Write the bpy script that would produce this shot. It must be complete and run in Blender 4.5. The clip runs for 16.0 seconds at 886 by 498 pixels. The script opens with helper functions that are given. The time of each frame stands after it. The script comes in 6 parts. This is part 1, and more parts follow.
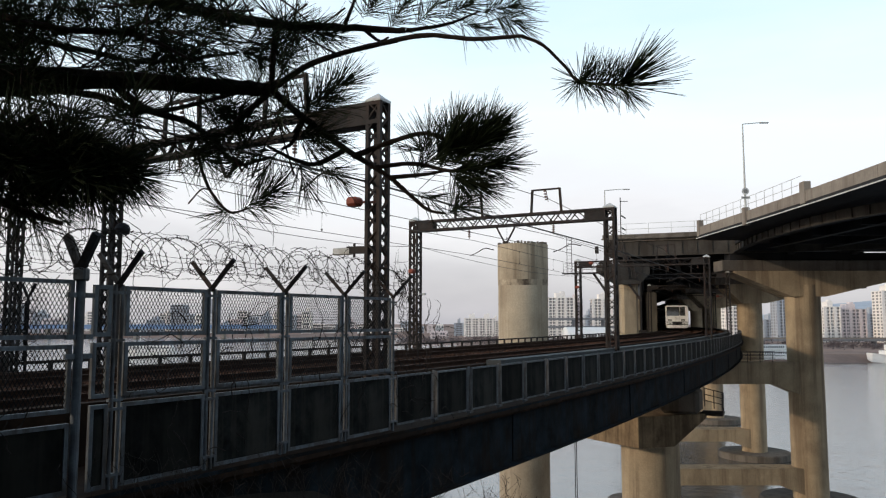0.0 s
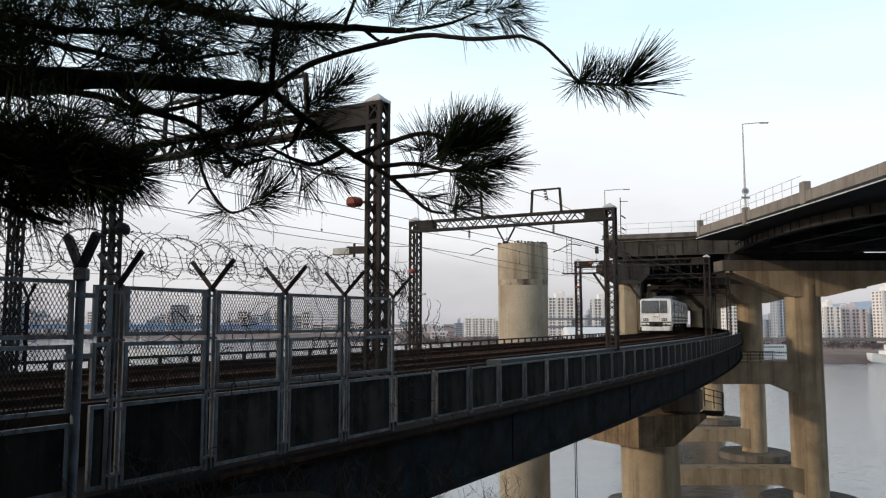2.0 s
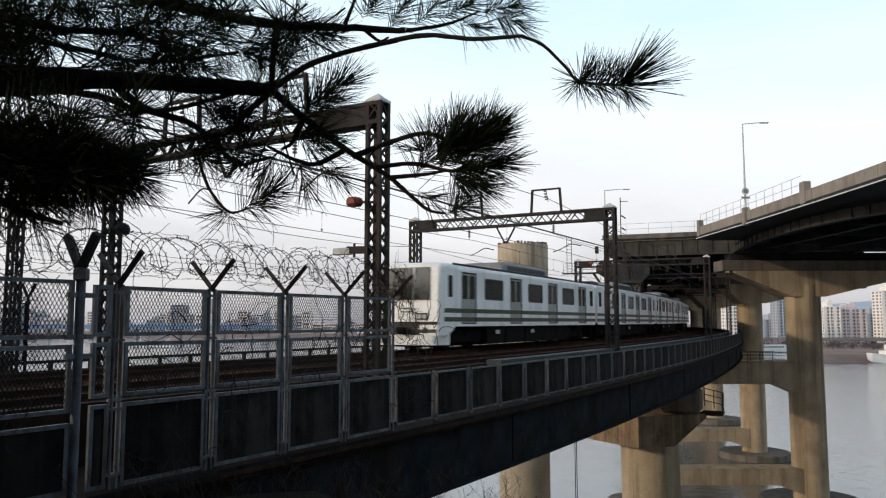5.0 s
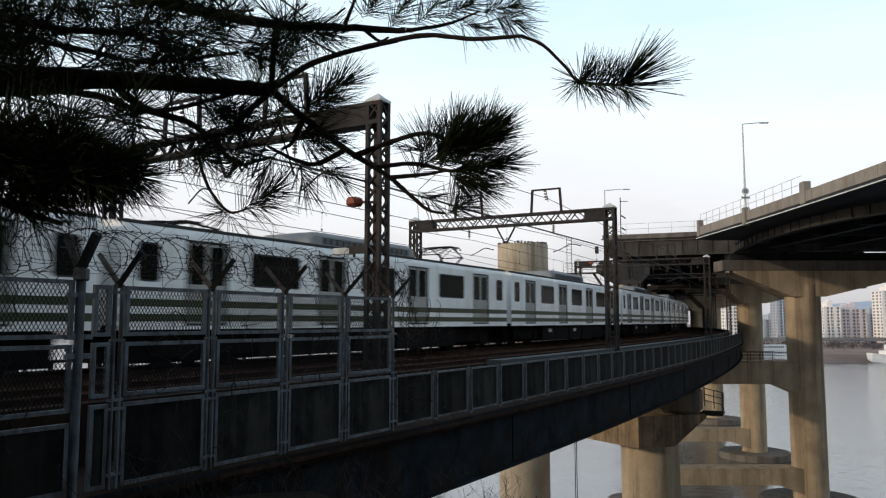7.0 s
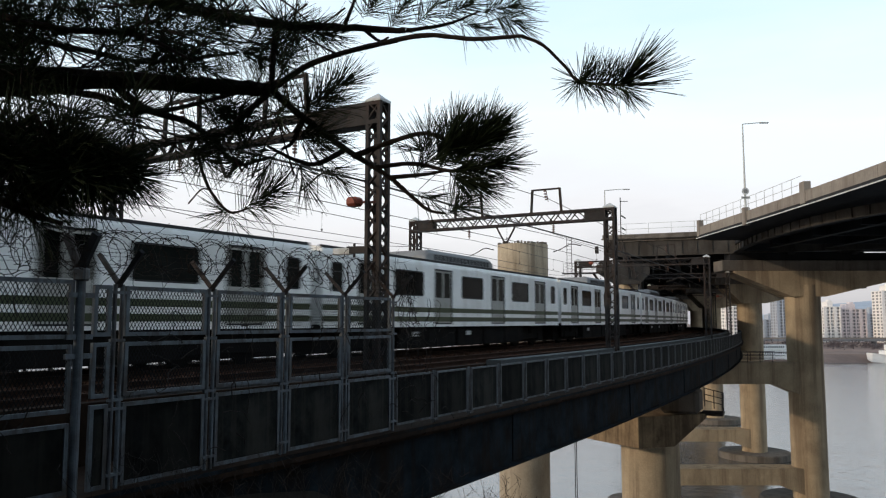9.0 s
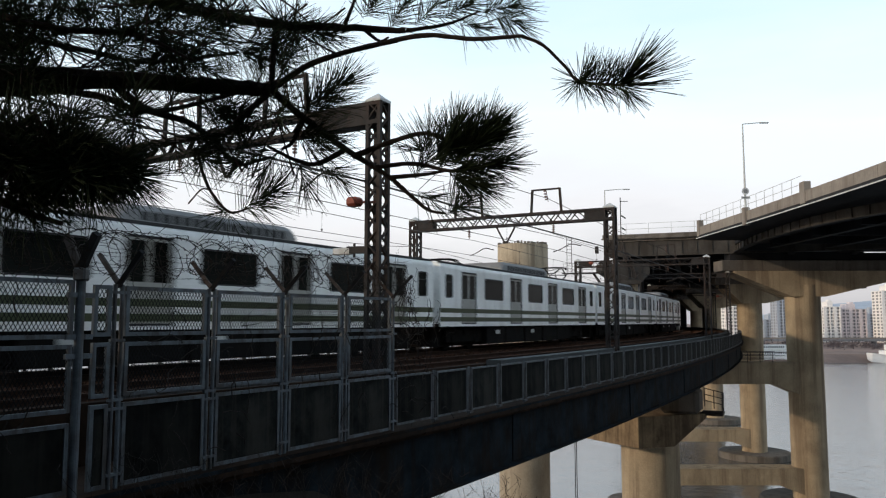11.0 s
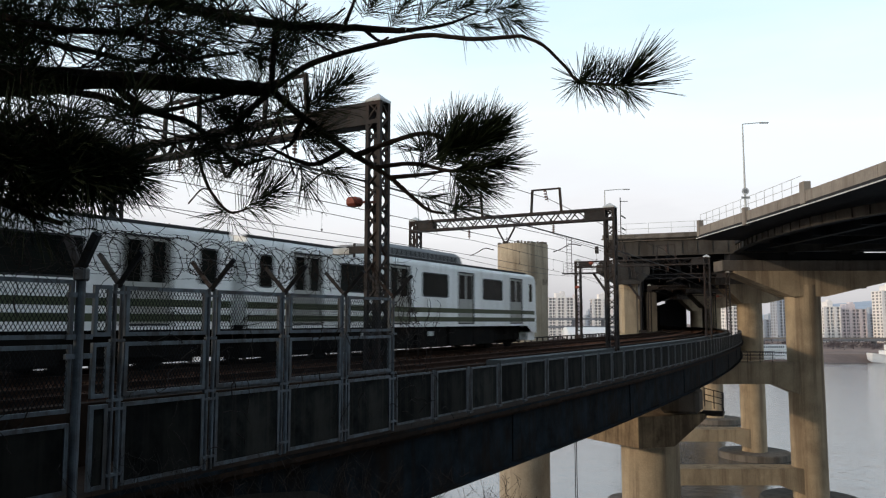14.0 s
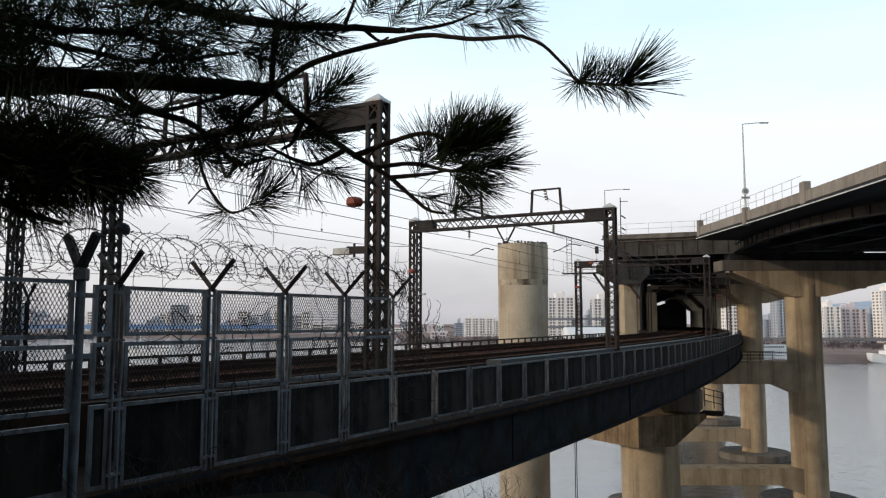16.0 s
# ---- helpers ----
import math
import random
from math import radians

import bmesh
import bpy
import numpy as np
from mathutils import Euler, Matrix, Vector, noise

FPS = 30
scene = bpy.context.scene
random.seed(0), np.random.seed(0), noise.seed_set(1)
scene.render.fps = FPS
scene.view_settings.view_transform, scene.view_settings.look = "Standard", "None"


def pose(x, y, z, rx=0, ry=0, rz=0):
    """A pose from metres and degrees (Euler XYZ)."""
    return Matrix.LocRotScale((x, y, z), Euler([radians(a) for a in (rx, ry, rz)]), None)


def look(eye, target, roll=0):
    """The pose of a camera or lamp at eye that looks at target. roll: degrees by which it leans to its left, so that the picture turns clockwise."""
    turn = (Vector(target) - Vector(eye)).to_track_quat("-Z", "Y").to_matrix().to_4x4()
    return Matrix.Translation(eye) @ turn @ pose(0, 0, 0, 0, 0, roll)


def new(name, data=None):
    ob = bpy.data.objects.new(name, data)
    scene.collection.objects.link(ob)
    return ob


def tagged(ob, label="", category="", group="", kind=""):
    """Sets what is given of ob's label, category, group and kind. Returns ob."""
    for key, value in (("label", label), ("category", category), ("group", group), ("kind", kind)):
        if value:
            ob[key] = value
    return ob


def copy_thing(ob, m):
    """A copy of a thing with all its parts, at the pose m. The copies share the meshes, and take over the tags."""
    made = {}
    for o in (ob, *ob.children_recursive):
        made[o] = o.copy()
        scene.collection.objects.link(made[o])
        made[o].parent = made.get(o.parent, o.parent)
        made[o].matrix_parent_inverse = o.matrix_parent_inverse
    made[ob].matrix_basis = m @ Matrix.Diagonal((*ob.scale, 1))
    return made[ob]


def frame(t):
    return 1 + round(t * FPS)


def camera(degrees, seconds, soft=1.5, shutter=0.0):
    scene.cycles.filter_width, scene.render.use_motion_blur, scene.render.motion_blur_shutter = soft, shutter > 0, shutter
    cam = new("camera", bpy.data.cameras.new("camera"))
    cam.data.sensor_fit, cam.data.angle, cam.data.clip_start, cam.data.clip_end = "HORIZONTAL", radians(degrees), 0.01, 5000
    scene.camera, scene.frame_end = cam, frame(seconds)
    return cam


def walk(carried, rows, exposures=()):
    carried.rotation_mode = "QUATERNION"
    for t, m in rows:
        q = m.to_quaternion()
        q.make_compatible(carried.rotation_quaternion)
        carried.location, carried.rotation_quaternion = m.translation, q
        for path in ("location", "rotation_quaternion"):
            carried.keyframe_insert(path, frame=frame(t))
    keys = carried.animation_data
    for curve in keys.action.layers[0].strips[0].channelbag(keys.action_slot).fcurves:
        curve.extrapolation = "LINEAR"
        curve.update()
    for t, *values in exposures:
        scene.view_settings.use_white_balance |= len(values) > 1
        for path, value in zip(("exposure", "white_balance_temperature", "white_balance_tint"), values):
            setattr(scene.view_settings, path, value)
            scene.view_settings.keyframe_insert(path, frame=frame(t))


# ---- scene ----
# ---- camera: a phone held still on the bank, a little above rail height ----
cam = camera(60.0, 16.0, soft=1.2, shutter=0.4)
VIEW = pose(0, 0, 1.133, 90 + 5.406, 0, 0)
walk(cam, [(0.0, VIEW), (16.0, VIEW)], [(0.0, 0.0), (16.0, 0.0)])

# ---- sky, sun ----
SUN_FROM = Vector((-0.94, -0.32, 0.27)).normalized()


def daylight():
    w = bpy.data.worlds.new("evening_sky")
    scene.world = w
    w.use_nodes = True
    nt = w.node_tree
    nt.nodes.clear()
    out = nt.nodes.new("ShaderNodeOutputWorld")
    bg = nt.nodes.new("ShaderNodeBackground")
    sky = nt.nodes.new("ShaderNodeTexSky")
    sky.sky_type = "NISHITA"
    sky.sun_disc = False
    sky.sun_elevation = math.asin(SUN_FROM.z)
    sky.sun_rotation = math.atan2(SUN_FROM.x, SUN_FROM.y)
    sky.air_density, sky.dust_density, sky.ozone_density = 1.0, 2.0, 1.2
    # thin high overcast veil: pale blue aloft, white lower, faintly pink at the horizon
    co = nt.nodes.new("ShaderNodeTexCoord")
    sep = nt.nodes.new("ShaderNodeSeparateXYZ")
    ramp = nt.nodes.new("ShaderNodeValToRGB")
    el = ramp.color_ramp.elements
    el[0].position, el[0].color = 0.0, (0.50, 0.495, 0.535, 1)
    el[1].position, el[1].color = 1.0, (0.26, 0.33, 0.44, 1)
    for p, c in ((0.05, (0.60, 0.588, 0.620, 1)), (0.13, (0.83, 0.818, 0.838, 1)), (0.25, (0.90, 0.985, 1.03, 1)), (0.42, (0.64, 0.87, 1.0, 1)), (0.56, (0.50, 0.63, 0.77, 1))):
        e = el.new(p)
        e.color = c
    nz = nt.nodes.new("ShaderNodeTexNoise")
    nz.inputs["Scale"].default_value = 3.0
    nz.inputs["Detail"].default_value = 5.0
    mp = nt.nodes.new("ShaderNodeMapping")
    mp.inputs["Scale"].default_value = (1.0, 1.0, 4.0)
    add = nt.nodes.new("ShaderNodeMath")
    add.operation = "MULTIPLY_ADD"
    add.inputs[1].default_value = 0.20
    mix = nt.nodes.new("ShaderNodeMix")
    mix.data_type = "RGBA"
    mix.inputs["Factor"].default_value = 0.82
    gain = nt.nodes.new("ShaderNodeMix")
    gain.data_type = "RGBA"
    gain.blend_type = "MULTIPLY"
    gain.inputs["Factor"].default_value = 1.0
    gain.inputs[7].default_value = (9.8, 9.8, 9.8, 1)
    sub = nt.nodes.new("ShaderNodeMath")
    sub.operation = "SUBTRACT"
    sub.inputs[1].default_value = 0.10
    lk = nt.links.new
    lk(co.outputs["Generated"], sep.inputs[0])
    lk(co.outputs["Generated"], mp.inputs[0])
    lk(mp.outputs[0], nz.inputs["Vector"])
    lk(nz.outputs["Fac"], add.inputs[0])
    lk(sep.outputs["Z"], sub.inputs[0])
    lk(sub.outputs[0], add.inputs[2])
    lk(add.outputs[0], ramp.inputs["Fac"])
    lk(ramp.outputs["Color"], gain.inputs[6])
    lk(sky.outputs["Color"], mix.inputs[6])
    lk(gain.outputs[2], mix.inputs[7])
    lk(mix.outputs[2], bg.inputs["Color"])
    bg.inputs["Strength"].default_value = 0.130
    lk(bg.outputs[0], out.inputs["Surface"])
    lamp = bpy.data.lights.new("sun", "SUN")
    lamp.energy, lamp.angle, lamp.color = 1.6, radians(1.5), (1.0, 0.80, 0.59)
    s = new("sun", lamp)
    s.matrix_world = look(SUN_FROM * 300, (0, 0, 0))


daylight()


# ---- materials ----
def mat(name, base, rough=0.7, metal=0.0, var=0.25, scale=3.0, grain=40.0, bump=0.15, dirt=None, dirt_amount=0.5,
        streak=0.0, island=0.0, obj=0.0, spec=0.4):
    """A worn surface: base colour varied at two scales, with dirt patches, runs down the face and fine relief."""
    m = bpy.data.materials.new(name)
    m.use_nodes = True
    nt = m.node_tree
    b = nt.nodes["Principled BSDF"]
    b.inputs["Roughness"].default_value = rough
    b.inputs["Metallic"].default_value = metal
    b.inputs["Specular IOR Level"].default_value = spec
    co = nt.nodes.new("ShaderNodeTexCoord")
    lk = nt.links.new

    def noise_tex(sc, stretch=(1, 1, 1), detail=5.0):
        mp = nt.nodes.new("ShaderNodeMapping")
        mp.inputs["Scale"].default_value = stretch
        lk(co.outputs["Object"], mp.inputs[0])
        n = nt.nodes.new("ShaderNodeTexNoise")
        n.inputs["Scale"].default_value = sc
        n.inputs["Detail"].default_value = detail
        n.inputs["Roughness"].default_value = 0.65
        lk(mp.outputs[0], n.inputs["Vector"])
        return n.outputs["Fac"]

    def ranged(sock, a, c, lo, hi):
        r = nt.nodes.new("ShaderNodeMapRange")
        for i, v in enumerate((a, c, lo, hi)):
            r.inputs[i + 1].default_value = v
        lk(sock, r.inputs[0])
        return r.outputs[0]

    def mixed(fac, a, c, mode="MIX"):
        x = nt.nodes.new("ShaderNodeMix")
        x.data_type, x.blend_type = "RGBA", mode
        for sock, v in ((x.inputs["Factor"], fac), (x.inputs[6], a), (x.inputs[7], c)):
            if hasattr(v, "links"):
                lk(v, sock)
            else:
                sock.default_value = v
        return x.outputs[2]

    big = noise_tex(scale)
    fine = noise_tex(grain)
    lo, hi = [max(0, c * (1 - var)) for c in base], [min(1, c * (1 + var)) for c in base]
    col = mixed(ranged(big, 0.3, 0.7, 0, 1), (*lo, 1), (*hi, 1))
    g = ranged(fine, 0.3, 0.7, 0.86, 1.12)
    comb = nt.nodes.new("ShaderNodeCombineColor")
    for i in range(3):
        lk(g, comb.inputs[i])
    col = mixed(1.0, col, comb.outputs[0], "MULTIPLY")
    if dirt:
        col = mixed(ranged(noise_tex(scale * 0.7, (1, 1, 0.6)), 0.48, 0.66, 0, dirt_amount), col, (*dirt, 1))
        if streak:
            col = mixed(ranged(noise_tex(scale * 2.6, (1, 1, 0.05)), 0.49, 0.63, 0, streak), col, (*dirt, 1))
    if island or obj:
        src = nt.nodes.new("ShaderNodeNewGeometry").outputs["Random Per Island"] if island else nt.nodes.new("ShaderNodeObjectInfo").outputs["Random"]
        amt = island or obj
        g2 = ranged(src, 0, 1, 1 - amt, 1 + amt)
        c2 = nt.nodes.new("ShaderNodeCombineColor")
        for i in range(3):
            lk(g2, c2.inputs[i])
        col = mixed(1.0, col, c2.outputs[0], "MULTIPLY")
    lk(col, b.inputs["Base Color"])
    lk(ranged(fine, 0.2, 0.8, max(0.02, rough - 0.12), min(1, rough + 0.12)), b.inputs["Roughness"])
    if bump:
        bp = nt.nodes.new("ShaderNodeBump")
        bp.inputs["Strength"].default_value = bump
        bp.inputs["Distance"].default_value = 0.02
        lk(fine, bp.inputs["Height"])
        lk(bp.outputs[0], b.inputs["Normal"])
    return m


def water_material():
    m = bpy.data.materials.new("river_water")
    m.use_nodes = True
    nt = m.node_tree
    b = nt.nodes["Principled BSDF"]
    b.inputs["Base Color"].default_value = (0.085, 0.092, 0.10, 1)
    b.inputs["Roughness"].default_value = 0.07
    b.inputs["IOR"].default_value = 3.2
    co = nt.nodes.new("ShaderNodeTexCoord")
    h = None
    for sc, amt in ((2.2, 0.35), (0.7, 0.5), (0.2, 0.8)):
        n = nt.nodes.new("ShaderNodeTexNoise")
        n.inputs["Scale"].default_value = sc
        n.inputs["Detail"].default_value = 4.0
        nt.links.new(co.outputs["Object"], n.inputs["Vector"])
        mu = nt.nodes.new("ShaderNodeMath")
        mu.operation = "MULTIPLY_ADD"
        mu.inputs[1].default_value = amt
        nt.links.new(n.outputs["Fac"], mu.inputs[0])
        if h:
            nt.links.new(h, mu.inputs[2])
        else:
            mu.inputs[2].default_value = 0.0
        h = mu.outputs[0]
    bp = nt.nodes.new("ShaderNodeBump")
    bp.inputs["Strength"].default_value = 0.42
    bp.inputs["Distance"].default_value = 0.35
    nt.links.new(h, bp.inputs["Height"])
    nt.links.new(bp.outputs[0], b.inputs["Normal"])
    return m


def glowing(name, colour, strength):
    m = bpy.data.materials.new(name)
    m.use_nodes = True
    b = m.node_tree.nodes["Principled BSDF"]
    b.inputs["Base Color"].default_value = (*colour, 1)
    b.inputs["Emission Color"].default_value = (*colour, 1)
    b.inputs["Emission Strength"].default_value = strength
    return m


RUST = (0.075, 0.036, 0.022)
M_WATER = water_material()
M_EARTH = mat("bank_earth", (0.012, 0.010, 0.007), 0.95, spec=0.05, var=0.4, scale=0.8, grain=12, bump=0.6)
M_FARBANK = mat("far_bank_scrub", (0.22, 0.145, 0.115), 0.95, var=0.35, scale=0.03, grain=0.4)
M_CONC = mat("pier_concrete", (0.41, 0.325, 0.220), 0.85, var=0.18, scale=0.35, grain=9, bump=0.12, dirt=(0.13, 0.09, 0.06), dirt_amount=0.55, streak=0.55)
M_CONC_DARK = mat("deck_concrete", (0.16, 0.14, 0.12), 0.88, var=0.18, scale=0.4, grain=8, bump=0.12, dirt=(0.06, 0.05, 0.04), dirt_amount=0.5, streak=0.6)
M_PARAPET = mat("parapet_concrete", (0.25, 0.22, 0.188), 0.88, var=0.15, scale=0.6, grain=8, bump=0.1, dirt=(0.16, 0.13, 0.11), dirt_amount=0.5, streak=0.6)
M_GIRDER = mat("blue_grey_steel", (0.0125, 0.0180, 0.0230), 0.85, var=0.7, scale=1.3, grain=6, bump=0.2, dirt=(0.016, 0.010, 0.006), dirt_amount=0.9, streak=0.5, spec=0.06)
# steel with the shade under the decks put into its colour
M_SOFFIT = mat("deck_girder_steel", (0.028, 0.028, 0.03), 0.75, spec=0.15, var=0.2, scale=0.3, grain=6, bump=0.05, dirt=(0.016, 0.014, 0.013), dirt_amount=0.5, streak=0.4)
M_MAST = mat("weathered_lattice_steel", (0.034, 0.031, 0.030), 0.75, 0.1, var=0.4, scale=2.0, grain=25, dirt=(0.040, 0.021, 0.014), dirt_amount=0.7, streak=0.4, spec=0.25)
M_FENCE = mat("grey_blue_fence_paint", (0.105, 0.122, 0.140), 0.5, 0.0, var=0.35, scale=4, grain=40, dirt=(0.04, 0.030, 0.025), dirt_amount=0.8, streak=0.6, spec=0.35)
M_SCREENFRAME = mat("dirty_screen_frame", (0.125, 0.133, 0.142), 0.65, var=0.35, scale=3, grain=40, dirt=(0.035, 0.024, 0.018), dirt_amount=0.8, streak=0.6, spec=0.25)
M_MESH = mat("expanded_metal", (0.011, 0.0115, 0.0125), 0.8, 0.0, var=0.3, scale=6, grain=60, spec=0.1)
M_ARM = mat("dark_fence_arm", (0.018, 0.018, 0.02), 0.75, 0.0, var=0.3, scale=5, grain=60, spec=0.1)
M_BARB = mat("rusty_barbed_wire", (0.020, 0.015, 0.012), 0.9, 0.0, var=0.35, scale=8, grain=80, spec=0.05)
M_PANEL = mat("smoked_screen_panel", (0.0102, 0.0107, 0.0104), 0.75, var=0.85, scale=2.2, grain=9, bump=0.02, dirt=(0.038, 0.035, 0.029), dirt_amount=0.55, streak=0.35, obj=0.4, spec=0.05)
M_BALLAST = mat("rusty_ballast", (0.082, 0.042, 0.027), 0.95, var=0.5, scale=1.2, grain=18, bump=1.0, dirt=(0.030, 0.017, 0.012), dirt_amount=0.7, island=0.45, spec=0.05)
M_RAIL = mat("rail_steel", (0.040, 0.024, 0.018), 0.9, 0.0, var=0.35, scale=4, grain=50, spec=0.05)
M_RAILTOP = mat("worn_rail_head", (0.075, 0.045, 0.032), 0.8, 0.0, var=0.15, scale=4, grain=50, bump=0.03, spec=0.1)
M_SLEEPER = mat("dirty_brown_concrete", (0.034, 0.020, 0.013), 0.9, var=0.45, scale=1.5, grain=30, dirt=(0.012, 0.009, 0.007), dirt_amount=0.7, streak=0.5, spec=0.1)
M_WIRE = mat("contact_wire", (0.08, 0.07, 0.065), 0.6, 0.5, var=0.2)
M_INSUL = mat("brown_insulator", (0.10, 0.045, 0.03), 0.35, var=0.2)
M_RED = mat("rust_red_box_paint", (0.26, 0.055, 0.03), 0.6, var=0.3, scale=6, grain=40, dirt=(0.08, 0.05, 0.04), dirt_amount=0.6)
M_TROUGH = mat("grey_cable_trough", (0.062, 0.069, 0.073), 0.8, var=0.2, scale=1.5, grain=20, dirt=(0.05, 0.045, 0.04), dirt_amount=0.5, streak=0.3)
M_BOAT = mat("white_boat_paint", (0.78, 0.76, 0.74), 0.5, var=0.06, scale=0.3, grain=4, bump=0)
M_STAIN = mat("stained_pier_concrete", (0.46, 0.38, 0.275), 0.88, var=0.18, scale=0.5, grain=9, bump=0.15, dirt=(0.12, 0.085, 0.055), dirt_amount=0.4, streak=0.65)
M_SHAFT = mat("pale_pier_concrete", (0.455, 0.38, 0.28), 0.88, var=0.12, scale=0.4, grain=9, bump=0.1, dirt=(0.17, 0.115, 0.07), dirt_amount=0.4, streak=0.4)
M_TIDE = mat("soot_stained_concrete", (0.42, 0.345, 0.25), 0.9, var=0.3, scale=1.1, grain=9, bump=0.15, dirt=(0.07, 0.05, 0.036), dirt_amount=0.95, streak=0.5)
# real stains, deepened to stand in for shade on the cap face
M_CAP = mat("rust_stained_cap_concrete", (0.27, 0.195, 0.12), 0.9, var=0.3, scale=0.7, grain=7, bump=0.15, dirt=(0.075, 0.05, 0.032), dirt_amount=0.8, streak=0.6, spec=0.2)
# paler copy of the deck steel for lit outer faces, also the column head
M_FASCIA = mat("weathered_fascia_steel", (0.062, 0.056, 0.050), 0.8, var=0.3, scale=0.5, grain=8, bump=0.05, dirt=(0.03, 0.024, 0.02), dirt_amount=0.6, streak=0.6, spec=0.15)
M_PALE = mat("pale_grey_paint", (0.55, 0.56, 0.55), 0.6, var=0.12, scale=3, grain=30, dirt=(0.25, 0.23, 0.2), dirt_amount=0.4)
M_BARK = mat("pine_bark", (0.024, 0.017, 0.013), 0.95, var=0.45, scale=14, grain=60, bump=0.9)
M_NEEDLE = mat("pine_needles", (0.020, 0.031, 0.015), 0.75, spec=0.08, var=0.4, scale=5, grain=60, bump=0, island=0.4)
M_TWIG = mat("dry_twigs", (0.018, 0.013, 0.010), 0.95, var=0.4, scale=10, grain=60)
M_WHITE = mat("white_carriage_paint", (0.91, 0.905, 0.88), 0.35, var=0.05, scale=0.8, grain=12, bump=0.02, dirt=(0.55, 0.52, 0.47), dirt_amount=0.25, streak=0.35)
M_DOOR = mat("brushed_door_steel", (0.40, 0.39, 0.36), 0.5, 0.1, var=0.1, scale=2, grain=20, bump=0.03, dirt=(0.24, 0.22, 0.18), dirt_amount=0.4, streak=0.5)
M_GREEN = mat("olive_green_stripe", (0.040, 0.052, 0.018), 0.45, var=0.1, scale=2, grain=15, bump=0.02)
M_GLASS = mat("dark_window_glass", (0.007, 0.0085, 0.0075), 0.12, var=0.6, scale=0.7, grain=3, bump=0.0, obj=0.5, spec=0.03)
M_BLACK = mat("black_rubber_trim", (0.02, 0.02, 0.022), 0.6, var=0.2, scale=4, grain=40)
M_ROOF = mat("carriage_roof_grey", (0.22, 0.22, 0.22), 0.7, var=0.15, scale=1.0, grain=15, dirt=(0.18, 0.16, 0.14), dirt_amount=0.6)
M_UNDER = mat("sooty_underframe", (0.009, 0.0085, 0.008), 0.9, 0.0, spec=0.08, var=0.35, scale=2.5, grain=30, dirt=(0.02, 0.014, 0.011), dirt_amount=0.4)
M_LAMPGLASS = mat("lamp_glass", (0.55, 0.55, 0.5), 0.15, var=0.1)
M_TOWER = [mat("apartment_cream", (0.84, 0.79, 0.75), 0.9, var=0.06, scale=0.05, grain=1, bump=0),
           mat("apartment_pink_grey", (0.68, 0.60, 0.60), 0.9, var=0.06, scale=0.05, grain=1, bump=0),
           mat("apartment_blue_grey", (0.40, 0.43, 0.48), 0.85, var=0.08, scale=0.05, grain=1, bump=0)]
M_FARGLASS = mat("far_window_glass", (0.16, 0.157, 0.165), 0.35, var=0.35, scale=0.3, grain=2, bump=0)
# blue haze mixed straight into the hill's base colour
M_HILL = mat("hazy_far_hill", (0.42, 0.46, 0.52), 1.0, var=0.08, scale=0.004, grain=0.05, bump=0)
M_VIADUCT = mat("viaduct_concrete", (0.20, 0.205, 0.22), 0.9, var=0.15, scale=0.05, grain=0.8, bump=0)
M_SCRUB = mat("bare_scrub", (0.105, 0.088, 0.092), 0.95, var=0.4, scale=0.08, grain=2, bump=0, spec=0.1)
M_BLUE = mat("blue_bridge_paint", (0.16, 0.25, 0.42), 0.6, var=0.1)


# ---- building tools ----
def part(name, bm, material, parent=None, label="", smooth=False):
    """Link a bmesh as one mesh object under a thing or a part."""
    me = bpy.data.meshes.new(name)
    bm.to_mesh(me)
    bm.free()
    me.materials.append(material)
    if smooth:
        for p in me.polygons:
            p.use_smooth = True
    ob = new(name, me)
    if parent:
        ob.parent = parent
    if label:
        ob["label"] = label
    return ob


def share(ob, name, parent, m, label=""):
    """Another object on the same mesh, under parent, at pose m."""
    o = new(name, ob.data)
    o.parent = parent
    o.matrix_basis = m
    if label:
        o["label"] = label
    return o


def thing(name, label, category, group="", at=None, kind=""):
    e = new(name)
    e.empty_display_size = 0.3
    if at is not None:
        e.matrix_basis = at
    return tagged(e, label, category, group, kind)


def box(bm, c, s, rot=None, bevel=0.0):
    m = Matrix.Translation(c) @ (rot.to_4x4() if rot else Matrix.Identity(4)) @ Matrix.Diagonal((*s, 1))
    g = bmesh.ops.create_cube(bm, size=1.0, matrix=m)
    if bevel:
        es = list({e for v in g["verts"] for e in v.link_edges})
        bmesh.ops.bevel(bm, geom=es, offset=bevel, segments=1, affect="EDGES")


def bar(bm, a, b, w, h=None, up=(0, 0, 1)):
    """A straight bar of section w x h from a to b."""
    a, b = Vector(a), Vector(b)
    d = b - a
    L = d.length
    if L < 1e-5:
        return
    x = d / L
    y = Vector(up).cross(x)
    if y.length < 1e-3:
        y = Vector((1, 0, 0)).cross(x)
        if y.length < 1e-3:
            y = Vector((0, 1, 0)).cross(x)
    y.normalize()
    z = x.cross(y)
    h = h or w
    vs = [bm.verts.new(p + y * sy * w / 2 + z * sz * h / 2) for p in (a, b) for sy, sz in ((-1, -1), (1, -1), (1, 1), (-1, 1))]
    for f in ((0, 1, 2, 3), (7, 6, 5, 4), (0, 4, 5, 1), (1, 5, 6, 2), (2, 6, 7, 3), (3, 7, 4, 0)):
        bm.faces.new([vs[i] for i in f])


